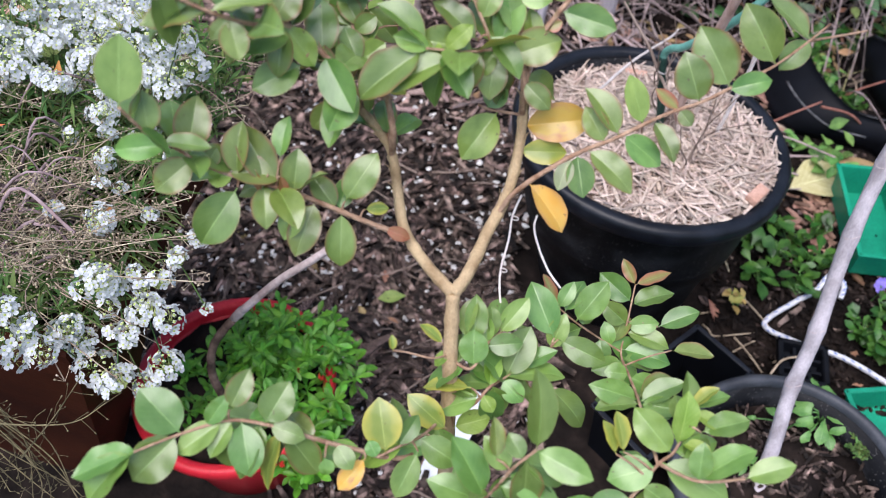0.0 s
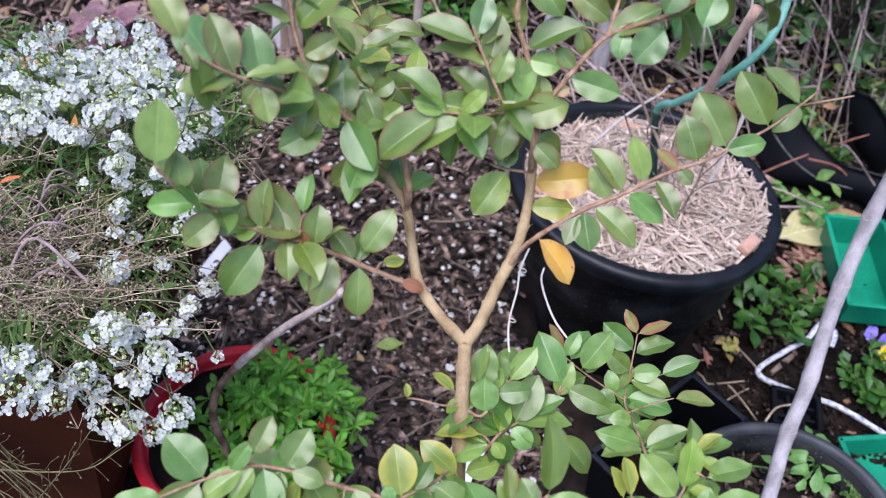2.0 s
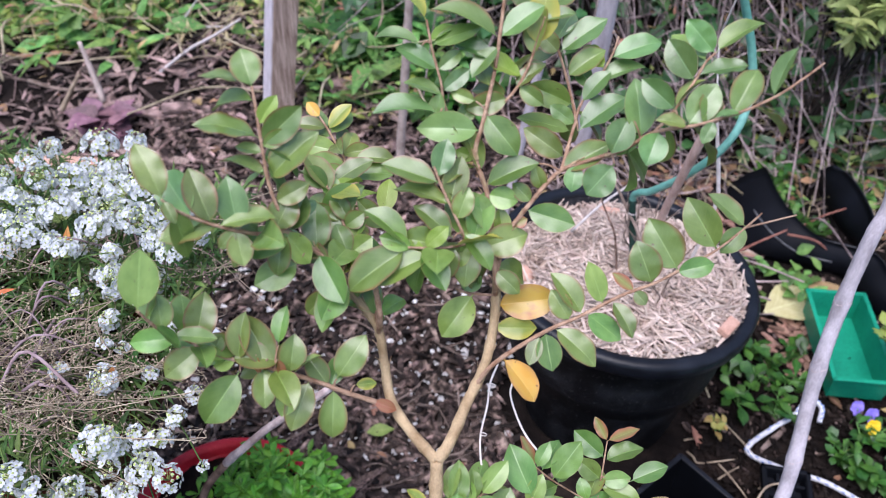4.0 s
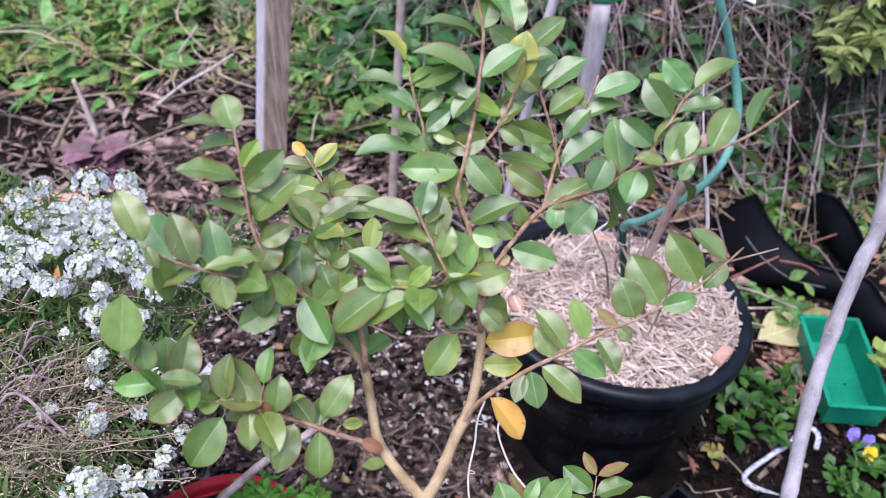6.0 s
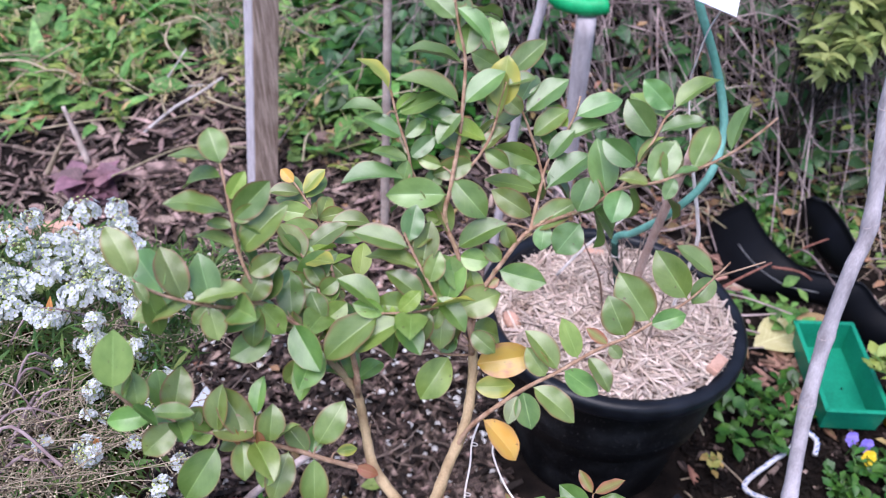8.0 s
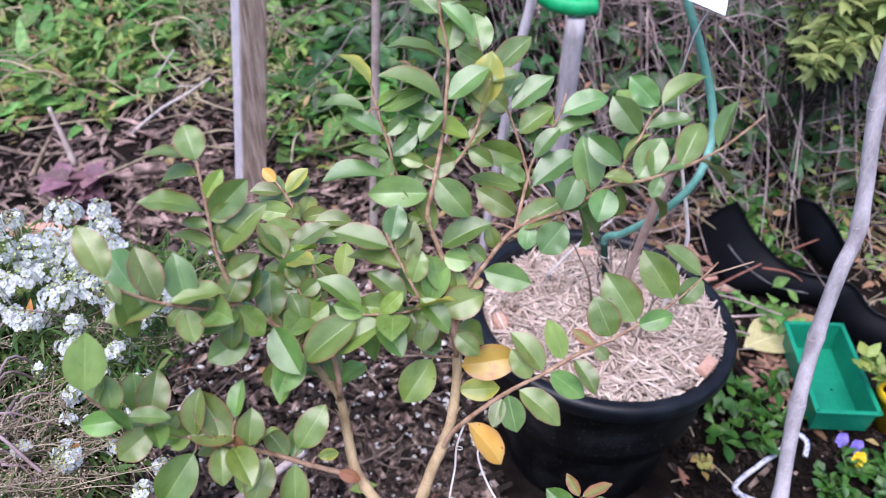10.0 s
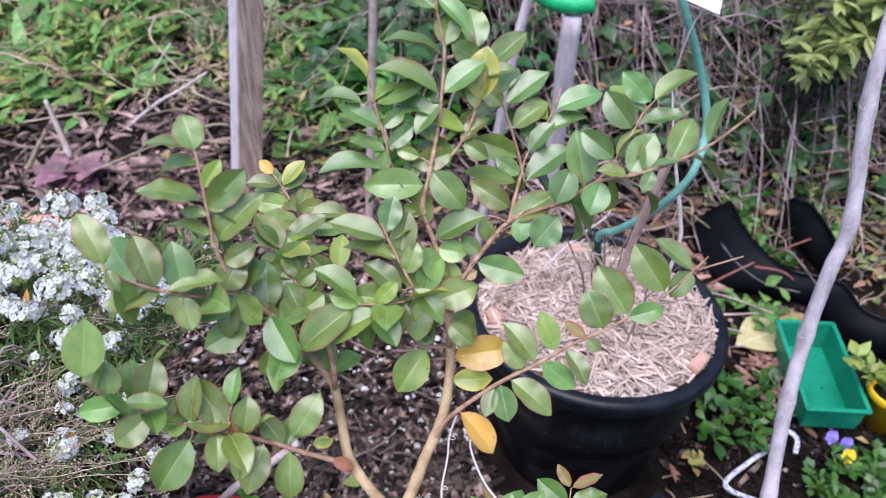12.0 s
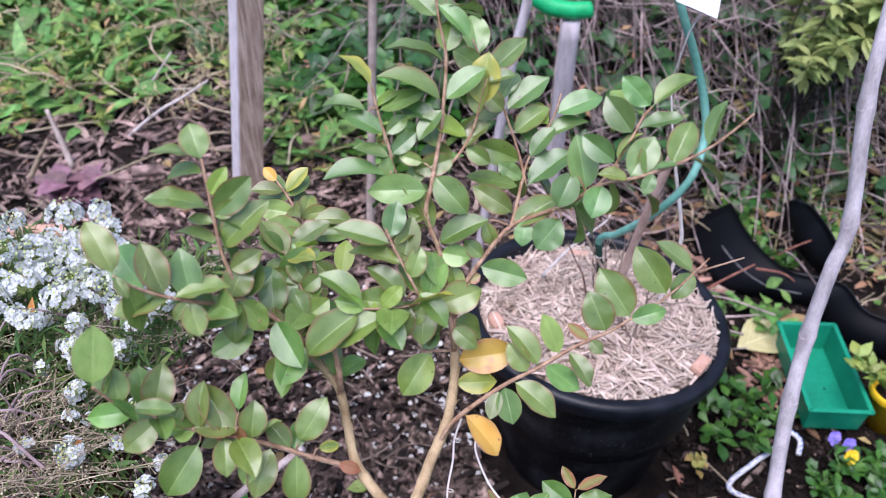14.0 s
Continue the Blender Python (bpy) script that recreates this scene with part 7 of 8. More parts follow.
leaves(tw_lb, [(0.49, 71, 41, 35, 2.4, 1.9, 2), (0.63, 123, 59, 1, 3.2, 1.8, 0), (0.72, 138, 48, -8, 3.4, 1.8, 2), (0.99, 141, 42, 3, 3.4, 1.7, 2), (0.99, -35, -42, 11, 1.4, 0.7, 2), (0.64, -128, -33, -46, 1.4, 0.9, 0), (0.64, -55, -50, 0, 2.1, 1.5, 2), (-1.00, -144, -18, -45, 3.1, 1.9, 0), (0.45, -90, -53, -19, 2.8, 1.4, 2), (0.13, -102, -42, 8, 3.9, 1.9, 0), (-2.00, -141, -39, -46, 2.4, 1.5, 2), (0.42, 74, 41, 32, 2.5, 1.4, 0)], [side(tw_lb, 0.32, (0.319, 0.651, 0.999)), side(tw_lb, 0.09, (0.333, 0.663, 0.966))])
leaves(tw_lb, [(0.91, -48, -78, -29, 3.2, 1.6, 0), (0.21, 166, -7, 9, 3.6, 1.9, 0), (0.42, -171, -34, 29, 3.5, 1.8, 0), (0.49, 80, 21, 20, 2.2, 1.1, 0), (0.45, 2, -60, 33, 2.8, 1.6, 0), (0.35, 169, -23, 27, 3.0, 1.4, 0), (0.76, -152, -39, 5, 3.2, 1.7, 0), (0.80, 141, 13, -28, 3.8, 2.2, 0), (0.59, -141, -57, -15, 2.6, 1.2, 0)])
tw_lt = stem("twig", [(0.311, 0.656, 1.018), (0.306, 0.658, 1.037), (0.301, 0.662, 1.051), (0.297, 0.669, 1.071), (0.293, 0.677, 1.090), (0.289, 0.684, 1.102)], 0.0013, 0.0008)
leaves(tw_lt, [(0.99, 129, 45, -7, 2.3, 1.8, 2), (1.00, -172, 10, 17, 3.0, 1.5, 0), (0.65, -164, 16, 1, 3.8, 1.9, 2), (0.61, 35, 39, 58, 3.3, 1.8, 0), (0.72, 51, 47, 44, 2.0, 1.0, 4), (0.41, 42, 36, 27, 4.1, 2.0, 2), (0.43, 178, 12, 13, 3.0, 1.5, 2), (0.57, -179, 4, -16, 1.7, 0.9, 0), (0.23, 33, 22, 51, 2.3, 1.4, 2), (0.60, 27, 28, 58, 1.9, 1.0, 2)])
leaves(tw_lt, [(0.48, -151, -45, 16, 2.6, 1.2, 0), (0.56, -18, -69, -27, 2.9, 1.5, 0), (0.88, 178, -22, 2, 3.1, 1.8, 0), (0.61, 9, -49, -33, 2.9, 1.6, 0), (0.52, 63, 12, -14, 2.5, 1.3, 0)])
tw_mid = stem("twig", [(0.340, 0.665, 0.981), (0.335, 0.695, 0.977), (0.317, 0.719, 0.995), (0.310, 0.724, 1.002)], 0.0011, 0.0007)
leaves(tw_mid, [(-1.00, -141, -39, -50, 3.4, 2.0, 0), (-2.00, 108, 40, 7, 3.5, 1.9, 0), (-3.00, -100, -50, -26, 2.7, 1.6, 0), (0.92, 162, 28, -34, 2.2, 1.4, 0), (0.67, 33, 16, 49, 2.2, 1.2, 0), (0.25, 40, 28, 44, 1.9, 1.5, 0), (0.23, 135, 40, -14, 2.3, 1.5, 2), (0.79, -36, -29, 22, 2.4, 1.3, 2)], [side(tw_mid, 0.75, (0.332, 0.727, 1.007)), side(tw_mid, 0.11, (0.321, 0.672, 0.987)), side(tw_mid, 0.43, (0.324, 0.695, 0.983))])
leaves(tw_mid, [(0.53, -156, -54, -23, 2.5, 1.2, 0), (0.72, 68, -5, -2, 2.6, 1.4, 4), (0.20, -45, -65, -22, 2.9, 1.5, 2), (0.38, 30, -30, 13, 2.5, 1.3, 0), (0.77, 157, 3, 21, 3.6, 1.8, 0), (0.61, 130, 21, 19, 2.8, 1.5, 0), (0.84, 59, -13, -19, 2.9, 1.3, 4), (0.19, 43, -12, 7, 2.4, 1.3, 0), (0.52, 18, -49, -7, 2.3, 1.1, 0), (0.44, -3, -75, -13, 3.3, 1.7, 2)])
leaves(tw_mid, [(-1.00, 4, -29, 42, 2.8, 1.5, 0), (0.59, -159, -16, -50, 2.8, 1.6, 0), (0.47, 41, 27, 45, 1.6, 1.3, 0)], [side(tw_mid, 0.35, (0.331, 0.691, 0.980))])
stem("twig", [(0.594, 0.772, 0.986), (0.615, 0.792, 0.980), (0.633, 0.807, 0.977)], 0.0008, 0.0006)
tw_rb2 = stem("twig", [(0.434, 0.660, 0.900), (0.443, 0.664, 0.919), (0.461, 0.674, 0.935), (0.478, 0.686, 0.943), (0.495, 0.699, 0.946), (0.519, 0.714, 0.957), (0.541, 0.726, 0.964), (0.558, 0.737, 0.972), (0.578, 0.754, 0.978), (0.595, 0.772, 0.987), (0.604, 0.781, 0.994)], 0.0018, 0.0006)
leaves(tw_rb2, [(0.14, -22, -41, 2, 3.8, 1.9, 1), (0.28, -62, -41, 15, 2.6, 1.7, 0), (0.26, -100, -37, -6, 2.1, 1.1, 0), (0.31, -21, -25, 14, 3.7, 1.8, 2), (0.37, 145, 38, -32, 2.4, 1.5, 2), (0.41, 151, 35, -11, 3.5, 1.8, 2), (0.46, 141, 54, -15, 3.1, 1.5, 0), (0.42, -8, -32, 44, 3.0, 1.6, 0), (0.48, -41, -32, 3, 2.8, 1.4, 2), (0.54, 170, 31, -40, 1.9, 0.8, 3)])
leaves(tw_rb2, [(0.59, 142, 52, -39, 3.1, 2.2, 2), (0.68, 146, 41, -41, 4.0, 2.6, 2), (0.80, 148, 42, -45, 4.0, 2.3, 0), (0.90, 166, 30, -11, 3.4, 1.7, 2), (0.90, -132, -34, -23, 2.4, 1.5, 0), (0.67, 21, 12, 40, 2.6, 1.4, 0), (0.54, -27, -32, 40, 1.2, 1.0, 2)])
tw_ll = stem("twig", [(0.381, 0.639, 0.883), (0.353, 0.628, 0.904), (0.334, 0.622, 0.918), (0.312, 0.612, 0.936), (0.288, 0.607, 0.944), (0.274, 0.603, 0.952), (0.261, 0.596, 0.970), (0.258, 0.584, 0.989), (0.252, 0.577, 1.013)], 0.0019, 0.0008)
ll_ends = [side(tw_ll, 0.45, (0.299, 0.611, 0.949)), side(tw_ll, 0.39, (0.312, 0.614, 0.945)), side(tw_ll, 0.41, (0.306, 0.612, 0.946)), side(tw_ll, 0.39, (0.311, 0.620, 0.952)), side(tw_ll, 0.49, (0.291, 0.601, 0.942))]
leaves(tw_ll, [(-1.00, -60, -59, 34, 1.3, 0.6, 7), (-2.00, -50, -63, -17, 1.3, 0.6, 7), (-3.00, -127, -65, -19, 1.0, 0.5, 7), (1.00, 93, 57, 30, 3.5, 2.2, 0), (0.77, -159, -2, -40, 3.0, 1.5, 0), (0.88, 109, 60, 18, 2.3, 1.5, 0), (0.70, 91, 45, 26, 3.3, 2.0, 2), (0.68, -132, -25, -42, 2.8, 1.9, 2)], ll_ends)
leaves(tw_ll, [(0.63, 61, 46, 42, 1.2, 1.0, 2), (0.51, -155, 2, -39, 1.5, 1.2, 4), (0.50, 90, 55, -1, 3.2, 1.6, 0), (0.39, 146, 43, -13, 4.0, 2.0, 0), (-4.00, 91, 41, -6, 2.5, 1.2, 0), (0.34, 92, 53, 20, 2.6, 1.8, 2), (-5.00, -121, -39, -38, 4.0, 2.4, 0)], ll_ends)
leaves(tw_ll, [(0.20, 91, 25, 23, 2.2, 1.3, 0), (0.38, 78, 1, 8, 2.8, 1.6, 4), (0.82, 26, -19, 8, 2.6, 1.2, 0), (0.75, 118, 15, 32, 3.2, 1.8, 2), (0.92, 2, -53, -23, 2.1, 1.2, 0), (0.94, 113, 4, -27, 2.7, 1.5, 0), (0.43, 132, 4, -1, 3.1, 1.8, 0), (0.71, 38, -38, 29, 3.1, 1.6, 0), (0.36, 174, -22, -6, 3.6, 2.2, 0)])
leaves(tw_ll, [(0.42, -70, -37, -10, 2.6, 1.6, 2), (0.32, -103, -42, -26, 2.8, 1.5, 0), (0.28, -100, -38, -23, 3.5, 1.9, 0), (0.19, -79, -56, -11, 3.5, 1.9, 2), (-1.00, 58, 40, 33, 3.5, 2.0, 2), (0.21, 152, 37, -19, 2.5, 1.5, 0), (0.33, 32, 33, -25, 2.3, 1.1, 2), (-2.00, 32, -13, 37, 1.5, 0.8, 5), (0.06, -1, -14, 31, 1.7, 0.9, 7)], [side(tw_ll, 0.19, (0.345, 0.627, 0.919)), side(tw_ll, 0.12, (0.356, 0.631, 0.911))])
stem("twig", [(0.360, 0.672, 0.920), (0.364, 0.667, 0.944), (0.357, 0.681, 0.954), (0.350, 0.692, 0.961)], 0.0021, 0.0020)
tw_hookr = stem("twig", [(0.436, 0.706, 0.944), (0.418, 0.694, 0.954), (0.410, 0.694, 0.956)], 0.0009, 0.0008)
leaves(tw_hookr, [(0.36, -122, -35, -28, 3.6, 2.3, 0), (0.59, 53, 49, 33, 1.9, 1.5, 0)])
tw_v0 = stem("twig", [(0.436, 0.537, 0.693), (0.490, 0.500, 0.737), (0.530, 0.516, 0.779), (0.548, 0.531, 0.820), (0.560, 0.550, 0.838), (0.569, 0.562, 0.839), (0.574, 0.585, 0.850)], 0.0015, 0.0008)
leaves(tw_v0, [(0.80, 150, 26, -30, 3.4, 1.9, 6), (0.66, -153, -14, -20, 2.9, 2.0, 6), (0.69, -11, -10, 20, 4.2, 2.1, 6), (0.85, 91, 42, 27, 3.3, 1.7, 4), (0.87, -6, -6, -10, 2.1, 1.0, 4), (1.00, 44, 34, -28, 2.0, 1.0, 5), (1.00, 33, 10, -23, 2.4, 1.2, 6), (0.99, -13, -10, -5, 2.0, 1.0, 4), (-1.00, 30, -1, 1, 3.1, 1.6, 6), (-2.00, 120, 41, 25, 2.4, 1.2, 5), (-3.00, 126, 27, 22, 2.0, 1.0, 5), (0.52, -151, -18, -18, 2.7, 1.7, 6), (0.57, -12, -25, 29, 2.4, 1.5, 6), (0.41, 173, 30, -27, 3.0, 1.7, 6)], [side(tw_v0, 0.93, (0.581, 0.573, 0.847)), side(tw_v0, 0.63, (0.539, 0.549, 0.845)), side(tw_v0, 0.60, (0.535, 0.547, 0.844))])
leaves(tw_v0, [(0.93, -38, -49, 7, 3.2, 1.9, 6), (0.51, 26, -36, 31, 3.2, 1.7, 2), (0.63, 153, -15, 29, 2.2, 1.1, 6), (0.95, 98, 19, 23, 3.0, 1.4, 6), (0.43, -139, -48, 12, 2.4, 1.2, 6), (0.26, -164, -43, -21, 2.4, 1.1, 6), (0.81, 34, -9, 31, 3.0, 1.4, 6), (0.27, -158, -53, -24, 3.0, 1.6, 6), (0.93, 115, 10, -14, 2.0, 1.2, 6)])
tw_v2 = stem("twig", [(0.560, 0.551, 0.838), (0.548, 0.606, 0.808), (0.540, 0.634, 0.794), (0.534, 0.661, 0.778), (0.534, 0.686, 0.791), (0.534, 0.706, 0.802)], 0.0011, 0.0006)
leaves(tw_v2, [(1.00, 139, 38, -32, 2.1, 0.9, 3), (1.00, 28, 17, -8, 2.7, 1.1, 3), (0.88, 158, 23, -37, 3.1, 1.8, 6), (0.86, 31, 7, -6, 3.3, 1.7, 6), (0.75, 168, 33, -40, 2.5, 1.6, 6), (0.74, 12, 14, 33, 2.3, 1.4, 6), (-1.00, 29, 19, 11, 3.1, 1.5, 6), (0.62, -0, -6, 13, 3.6, 1.8, 6), (0.71, -4, -6, 2, 3.3, 1.6, 6), (-2.00, 14, -11, -12, 3.1, 1.5, 2)], [side(tw_v2, 0.77, (0.556, 0.682, 0.790)), side(tw_v2, 0.48, (0.566, 0.658, 0.799))])
leaves(tw_v2, [(0.17, 24, -24, 21, 2.7, 1.3, 6), (0.54, 20, -28, -4, 3.0, 1.4, 6), (0.22, 49, -0, 31, 2.9, 1.8, 2), (0.37, -25, -47, -20, 3.4, 1.9, 6), (0.20, 179, -21, -10, 2.9, 1.5, 6), (0.59, -40, -56, 27, 2.8, 1.4, 6)])
leaves(tw_v2, [(0.21, -174, 16, -29, 3.4, 1.7, 6), (0.38, -3, -19, 35, 2.4, 1.6, 6), (0.20, 32, 19, -5, 3.2, 1.6, 6), (0.19, 4, 5, 22, 2.7, 1.3, 6), (0.19, -156, 4, 20, 3.0, 1.5, 6), (0.40, -165, 9, -32, 1.7, 1.4, 6), (0.52, -147, -1, -26, 2.4, 1.4, 6)])
tw_v1 = stem("twig", [(0.534, 0.661, 0.778), (0.516, 0.661, 0.789), (0.497, 0.656, 0.809), (0.483, 0.657, 0.820)], 0.0007, 0.0006)
leaves(tw_v1, [(0.67, 55, 40, 18, 3.6, 2.0, 6), (0.33, -61, -31, 19, 1.8, 1.3, 6), (0.15, 125, 37, -23, 1.8, 1.1, 6), (0.58, 76, 37, 6, 2.0, 1.2, 6), (0.98, 69, 37, 11, 2.1, 1.1, 6), (1.00, 135, 34, 19, 2.5, 1.0, 3)])
leaves(tw_v1, [(0.88, 73, 6, 4, 3.0, 1.4, 6), (0.16, 76, -1, -6, 3.1, 1.6, 2), (0.56, -167, -41, -31, 2.9, 1.6, 6), (0.20, 18, -37, 24, 3.3, 2.0, 6)])
tw_v5 = stem("twig", [(0.560, 0.551, 0.838), (0.581, 0.540, 0.851), (0.606, 0.548, 0.852)], 0.0011, 0.0008)
leaves(tw_v5, [(0.50, 39, 20, -23, 3.6, 1.8, 6), (1.00, 25, 20, 2, 2.8, 1.4, 6), (0.50, 97, 46, -15, 2.2, 1.3, 6)])
tw_bl = stem("twig", [(0.428, 0.569, 0.777), (0.414, 0.522, 0.819), (0.383, 0.509, 0.841), (0.360, 0.501, 0.860), (0.341, 0.498, 0.868), (0.322, 0.492, 0.874), (0.299, 0.477, 0.873), (0.282, 0.460, 0.876)], 0.0017, 0.0007)
leaves(tw_bl, [(0.85, 158, 35, -10, 3.3, 2.3, 6), (-1.00, 75, 32, 25, 2.4, 1.4, 2), (0.78, 57, 39, 33, 2.2, 1.1, 6), (0.58, 69, 31, 25, 2.7, 1.9, 6), (0.73, -133, -18, -12, 3.0, 1.5, 6), (0.56, 0, -13, 22, 2.1, 1.2, 6), (0.59, -98, -37, -20, 2.5, 1.3, 6), (0.86, -124, -24, -31, 3.4, 2.3, 6), (0.98, -147, -16, 11, 3.9, 1.9, 6), (1.00, -130, -34, 3, 4.1, 2.1, 6), (0.67, -61, -34, -6, 3.1, 1.9, 6), (0.50, -95, -39, 38, 3.5, 1.8, 5)], [side(tw_bl, 0.71, (0.323, 0.495, 0.882))])
leaves(tw_bl, [(0.50, -20, -57, 11, 3.7, 1.8, 2), (0.24, -174, -26, -25, 3.2, 1.6, 6), (0.53, 175, -16, 4, 3.6, 1.8, 6), (0.38, 153, -7, -16, 2.5, 1.3, 2), (0.65, 52, -30, 26, 2.4, 1.2, 6), (0.75, -38, -63, 16, 3.4, 1.7, 6), (0.46, -124, -55, 35, 2.5, 1.3, 6)])
leaves(tw_bl, [(-1.00, -61, -52, -1, 1.1, 0.9, 6), (0.32, -35, -21, 11, 1.7, 1.2, 6), (0.70, -107, -24, -5, 2.3, 1.2, 6)], [side(tw_bl, 0.35, (0.374, 0.497, 0.847))])
leaves(tw_bl, [(-1.00, -121, -27, -22, 2.4, 1.3, 1), (0.60, -100, -38, 6, 3.3, 1.7, 6)], [side(tw_bl, 0.24, (0.394, 0.508, 0.835))])
tw_bm = stem("twig", [(0.427, 0.574, 0.792), (0.442, 0.574, 0.804), (0.451, 0.586, 0.813), (0.458, 0.598, 0.808), (0.484, 0.629, 0.809)], 0.0012, 0.0008)
leaves(tw_bm, [(0.64, -168, -6, 0, 2.7, 1.3, 6), (-1.00, -167, -2, 18, 3.1, 1.5, 5), (-2.00, 29, 5, 25, 2.5, 1.6, 4), (0.41, -42, -20, 19, 1.3, 1.0, 4), (0.74, -25, -25, 26, 2.0, 1.5, 6), (-3.00, -18, -40, -0, 3.8, 1.9, 6)], [side(tw_bm, 0.38, (0.440, 0.581, 0.816)), side(tw_bm, 0.03, (0.433, 0.564, 0.789)), side(tw_bm, 0.91, (0.489, 0.605, 0.800))])
leaves(tw_bm, [(0.57, 139, 8, -2, 2.7, 1.3, 6), (0.76, -6, -41, -8, 2.9, 1.4, 2), (0.37, -160, -27, -8, 3.0, 1.7, 6), (0.88, -118, -62, 25, 3.4, 1.9, 6), (0.37, 167, -15, 17, 3.1, 1.6, 6), (0.51, 101, 20, 32, 2.6, 1.5, 4), (0.49, -51, -72, 8, 3.0, 1.8, 6), (0.26, 121, -2, 14, 2.2, 1.2, 6), (0.58, -28, -70, 26, 2.7, 1.5, 6), (0.62, 150, -7, -6, 2.1, 1.3, 6)])
leaves(tw_bm, [(-1.00, -7, -13, 34, 3.5, 1.8, 6), (-2.00, 132, 32, -22, 4.0, 2.2, 6), (0.77, 73, 35, 10, 3.7, 2.2, 6), (0.76, 18, 1, -25, 4.0, 2.0, 6), (1.00, 73, 50, 9, 2.7, 1.4, 6), (0.92, 133, 32, -21, 2.5, 1.4, 6), (0.86, 32, 24, 1, 2.6, 1.3, 6), (0.69, 155, 25, -19, 2.8, 1.4, 6)], [side(tw_bm, 1.00, (0.488, 0.633, 0.817)), side(tw_bm, 1.00, (0.485, 0.633, 0.818))])
tw_bt = stem("twig", [(0.423, 0.590, 0.830), (0.438, 0.587, 0.830), (0.444, 0.607, 0.832), (0.451, 0.621, 0.830)], 0.0011, 0.0008)
leaves(tw_bt, [(0.93, 58, 31, 20, 3.0, 1.5, 6), (-1.00, 86, 36, -25, 2.7, 1.3, 6), (-2.00, 105, 26, 24, 1.9, 0.9, 6), (0.77, 109, 41, 33, 2.2, 1.1, 6), (-3.00, 102, 40, 9, 3.1, 1.5, 6), (0.67, 115, 40, -10, 1.9, 1.1, 6), (0.38, 106, 45, -4, 2.4, 1.9, 6), (-4.00, -139, -40, -1, 1.7, 0.8, 4), (-5.00, 157, 15, 11, 1.9, 0.9, 5), (0.63, 20, 2, 31, 2.4, 1.5, 6)], [side(tw_bt, 0.57, (0.429, 0.602, 0.840)), side(tw_bt, 0.67, (0.439, 0.606, 0.838)), side(tw_bt, 0.58, (0.436, 0.601, 0.838)), side(tw_bt, 0.00, (0.424, 0.593, 0.838)), side(tw_bt, 0.00, (0.417, 0.594, 0.840))])
leaves(tw_bt, [(0.25, 171, -39, -32, 2.6, 1.4, 6), (0.52, 13, -57, 12, 3.2, 1.7, 6), (0.20, -158, -44, 11, 3.5, 1.9, 6), (0.74, 180, -23, 4, 2.6, 1.4, 6), (0.79, 92, 5, -25, 3.2, 1.5, 6), (0.13, 99, 5, -2, 2.2, 1.2, 6)])
tw_bn = stem("twig", [(0.427, 0.573, 0.789), (0.420, 0.539, 0.819), (0.411, 0.522, 0.833), (0.401, 0.509, 0.838)], 0.0011, 0.0008)
leaves(tw_bn, [(-1.00, 164, 31, -24, 3.4, 1.8, 5), (0.87, 116, 39, -3, 3.2, 2.3, 5), (1.00, 138, 34, -11, 1.1, 0.9, 6), (0.40, -11, -20, 23, 2.9, 1.8, 6), (0.60, -148, -20, -3, 3.0, 1.5, 4)], [side(tw_bn, 0.13, (0.431, 0.555, 0.801))])
leaves(tw_bn, [(0.63, 119, 9, 34, 3.0, 1.4, 6), (0.17, -130, -62, -7, 2.6, 1.2, 6), (0.17, -35, -58, 28, 3.5, 2.0, 6), (0.30, -151, -47, 2, 3.0, 1.5, 6), (0.69, 74, 11, 21, 2.2, 1.1, 6), (0.67, 139, 2, -21, 3.1, 1.7, 6), (0.71, 72, -17, -9, 2.4, 1.1, 6)])
leaves(tw_bn, [(-1.00, -164, -9, -4, 3.0, 1.5, 6), (-2.00, -107, -36, -15, 3.1, 1.6, 6)], [side(tw_bn, 0.31, (0.431, 0.536, 0.816)), side(tw_bn, 0.50, (0.421, 0.525, 0.825))])
tw_bw = stem("twig", [(0.423, 0.592, 0.833), (0.414, 0.580, 0.843), (0.398, 0.576, 0.849), (0.391, 0.572, 0.854)], 0.0007, 0.0006)
leaves(tw_bw, [(1.00, 113, 51, 15, 1.0, 0.5, 5)])
tw_bf = stem("twig", [(0.434, 0.545, 0.713), (0.464, 0.510, 0.815), (0.480, 0.515, 0.860), (0.490, 0.521, 0.876)], 0.0013, 0.0008)
leaves(tw_bf, [(1.00, 106, 46, 32, 4.4, 2.2, 6), (0.99, -12, -4, 25, 3.3, 1.7, 6), (-1.00, 111, 38, 26, 2.3, 1.1, 2), (0.63, 151, 34, -21, 2.4, 1.4, 6), (0.38, 145, 43, 6, 4.2, 2.1, 6), (0.33, -176, 24, -23, 3.4, 1.8, 6), (0.50, 2, -8, 17, 3.6, 1.8, 6), (0.80, 139, 27, -18, 1.6, 1.1, 6), (0.61, -10, -23, 24, 2.4, 1.5, 6)], [side(tw_bf, 0.63, (0.470, 0.516, 0.863))])
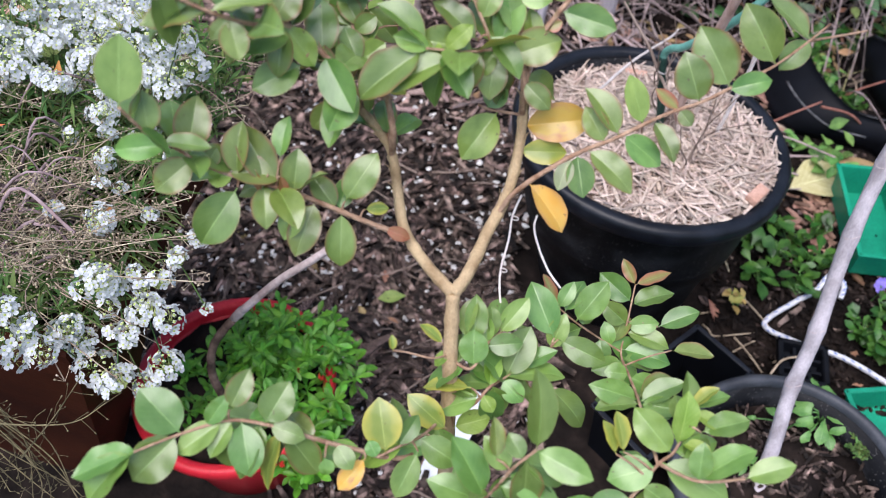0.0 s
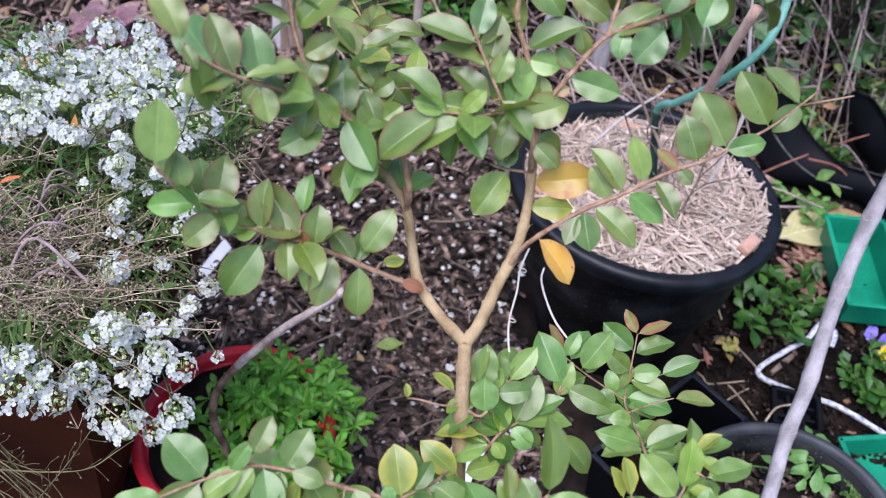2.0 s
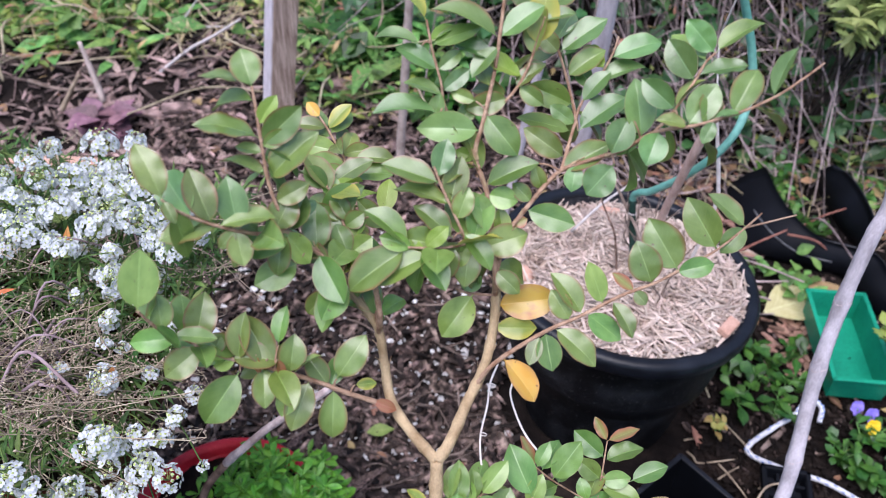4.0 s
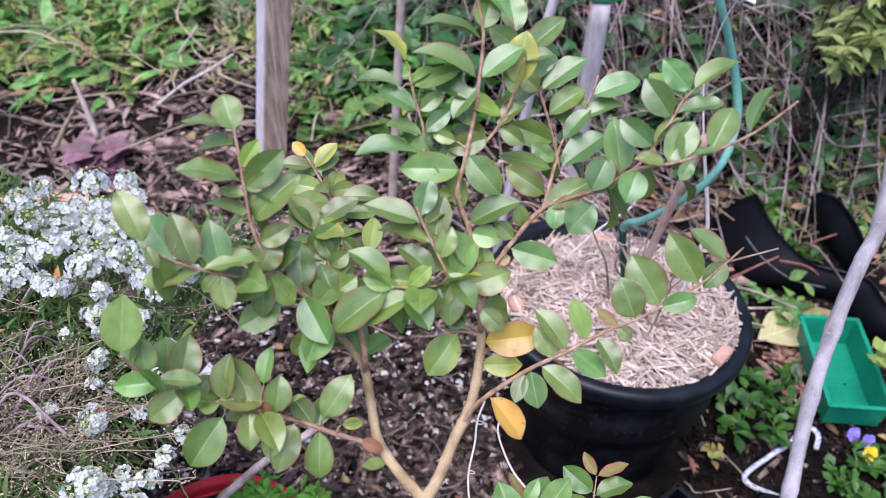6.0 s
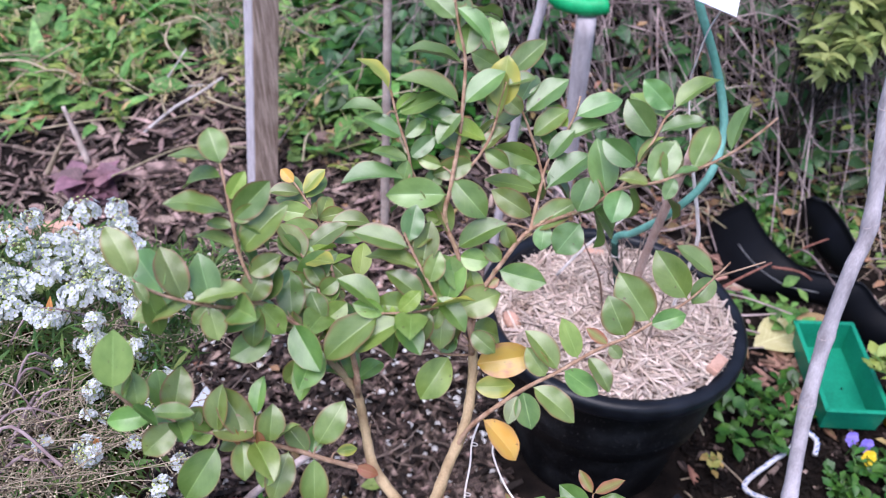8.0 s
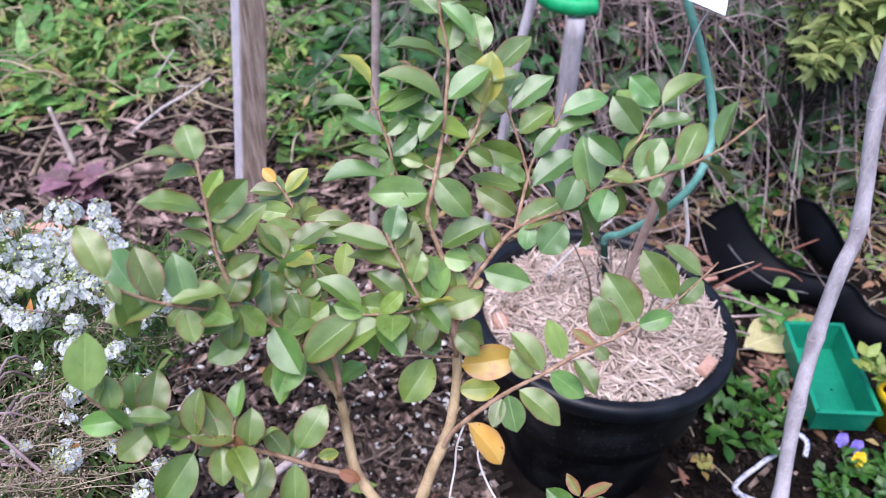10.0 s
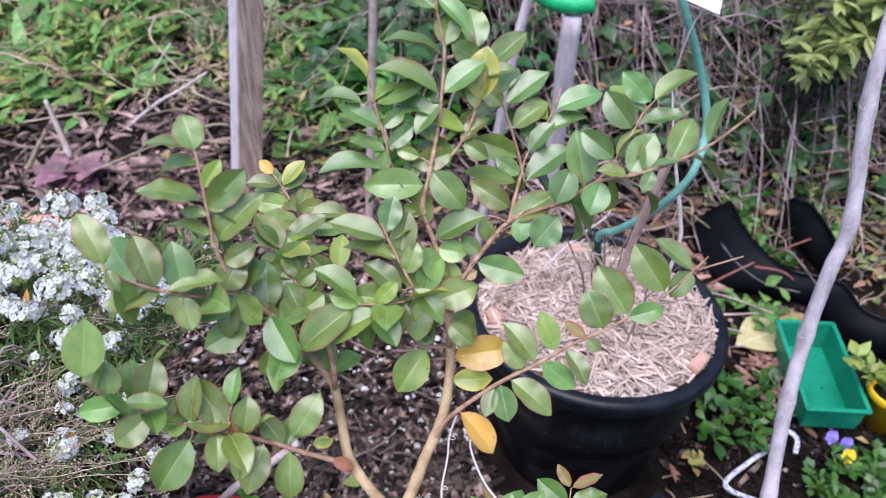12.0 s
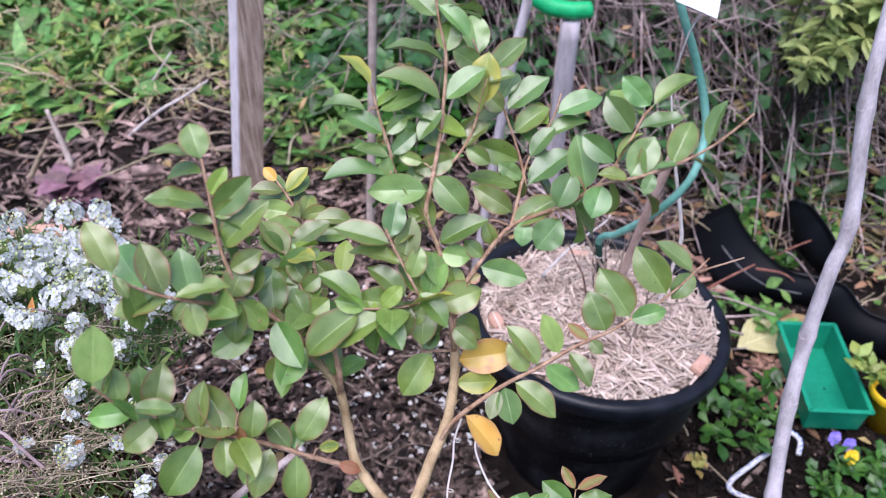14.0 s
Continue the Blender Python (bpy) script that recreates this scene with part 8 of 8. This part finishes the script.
leaves(tw_bf, [(0.39, 47, -10, 16, 2.2, 1.1, 6), (0.85, -75, -70, -6, 3.6, 1.9, 2), (0.58, 37, -27, -30, 2.5, 1.3, 2), (0.30, 137, 12, -23, 2.5, 1.3, 6), (0.76, 20, -36, 19, 3.5, 2.0, 6), (0.69, 10, -47, -24, 3.5, 1.7, 6), (0.49, 5, -34, 6, 3.1, 1.5, 6), (0.43, -156, -52, 26, 2.8, 1.4, 6)])


def flakes(path, s0, s1, count, r, seed):
    """Curled flakes of loose bark on a stretch of a stem."""
    q = random.Random(seed)
    for _ in range(count):
        i = round((s0 + (s1 - s0) * q.random()) * (len(path) - 2))
        d = (path[i + 1] - path[i]).normalized()
        out = (Matrix.Rotation(q.uniform(0, 6.28), 3, d) @ d.orthogonal()).normalized()
        p, L = path[i] + out * r * 0.9, q.uniform(0.004, 0.010)
        g = Geo()
        w = d.cross(out) * q.uniform(0.0005, 0.0011)
        rows = [(p + d * L * t + out * (0.0004 + 0.0034 * t * t * q.uniform(0.5, 1.0))) for t in (0.0, 0.35, 0.7, 1.0)]
        verts = [v for k, c in enumerate(rows) for v in (c - w * (1 - 0.25 * k), c + w * (1 - 0.25 * k), c + w * (1 - 0.25 * k) + out * 0.0003, c - w * (1 - 0.25 * k) + out * 0.0003)]
        g.add(verts, [(k * 4 + a, k * 4 + (a + 1) % 4, k * 4 + 4 + (a + 1) % 4, k * 4 + 4 + a) for k in range(3) for a in range(4)] + [(3, 2, 1, 0), (12, 13, 14, 15)])
        part("bark_flake", g, M_STEM, shrub, "loose curl of tan bark")


flakes(tw_stem_l, 0.45, 1.0, 16, 0.0028, 501)
flakes(tw_stem_r, 0.55, 1.0, 12, 0.0033, 502)
flakes(tw_leader, 0.0, 0.45, 12, 0.0019, 503)
flakes(tw_rb1, 0.05, 0.45, 12, 0.0017, 504)
flakes(tw_lb, 0.0, 0.5, 10, 0.0018, 505)
flakes(tw_stem_l2, 0.0, 0.4, 6, 0.0022, 506)
crowd(tw_lb, 0.10, 0.80, 10, 401)
crowd(tw_mid, 0.15, 0.90, 10, 402)
crowd(tw_t2b, 0.25, 0.85, 5, 403)
crowd(tw_stem_l2, 0.35, 0.95, 6, 404)
crowd(tw_ll, 0.35, 0.80, 6, 405)
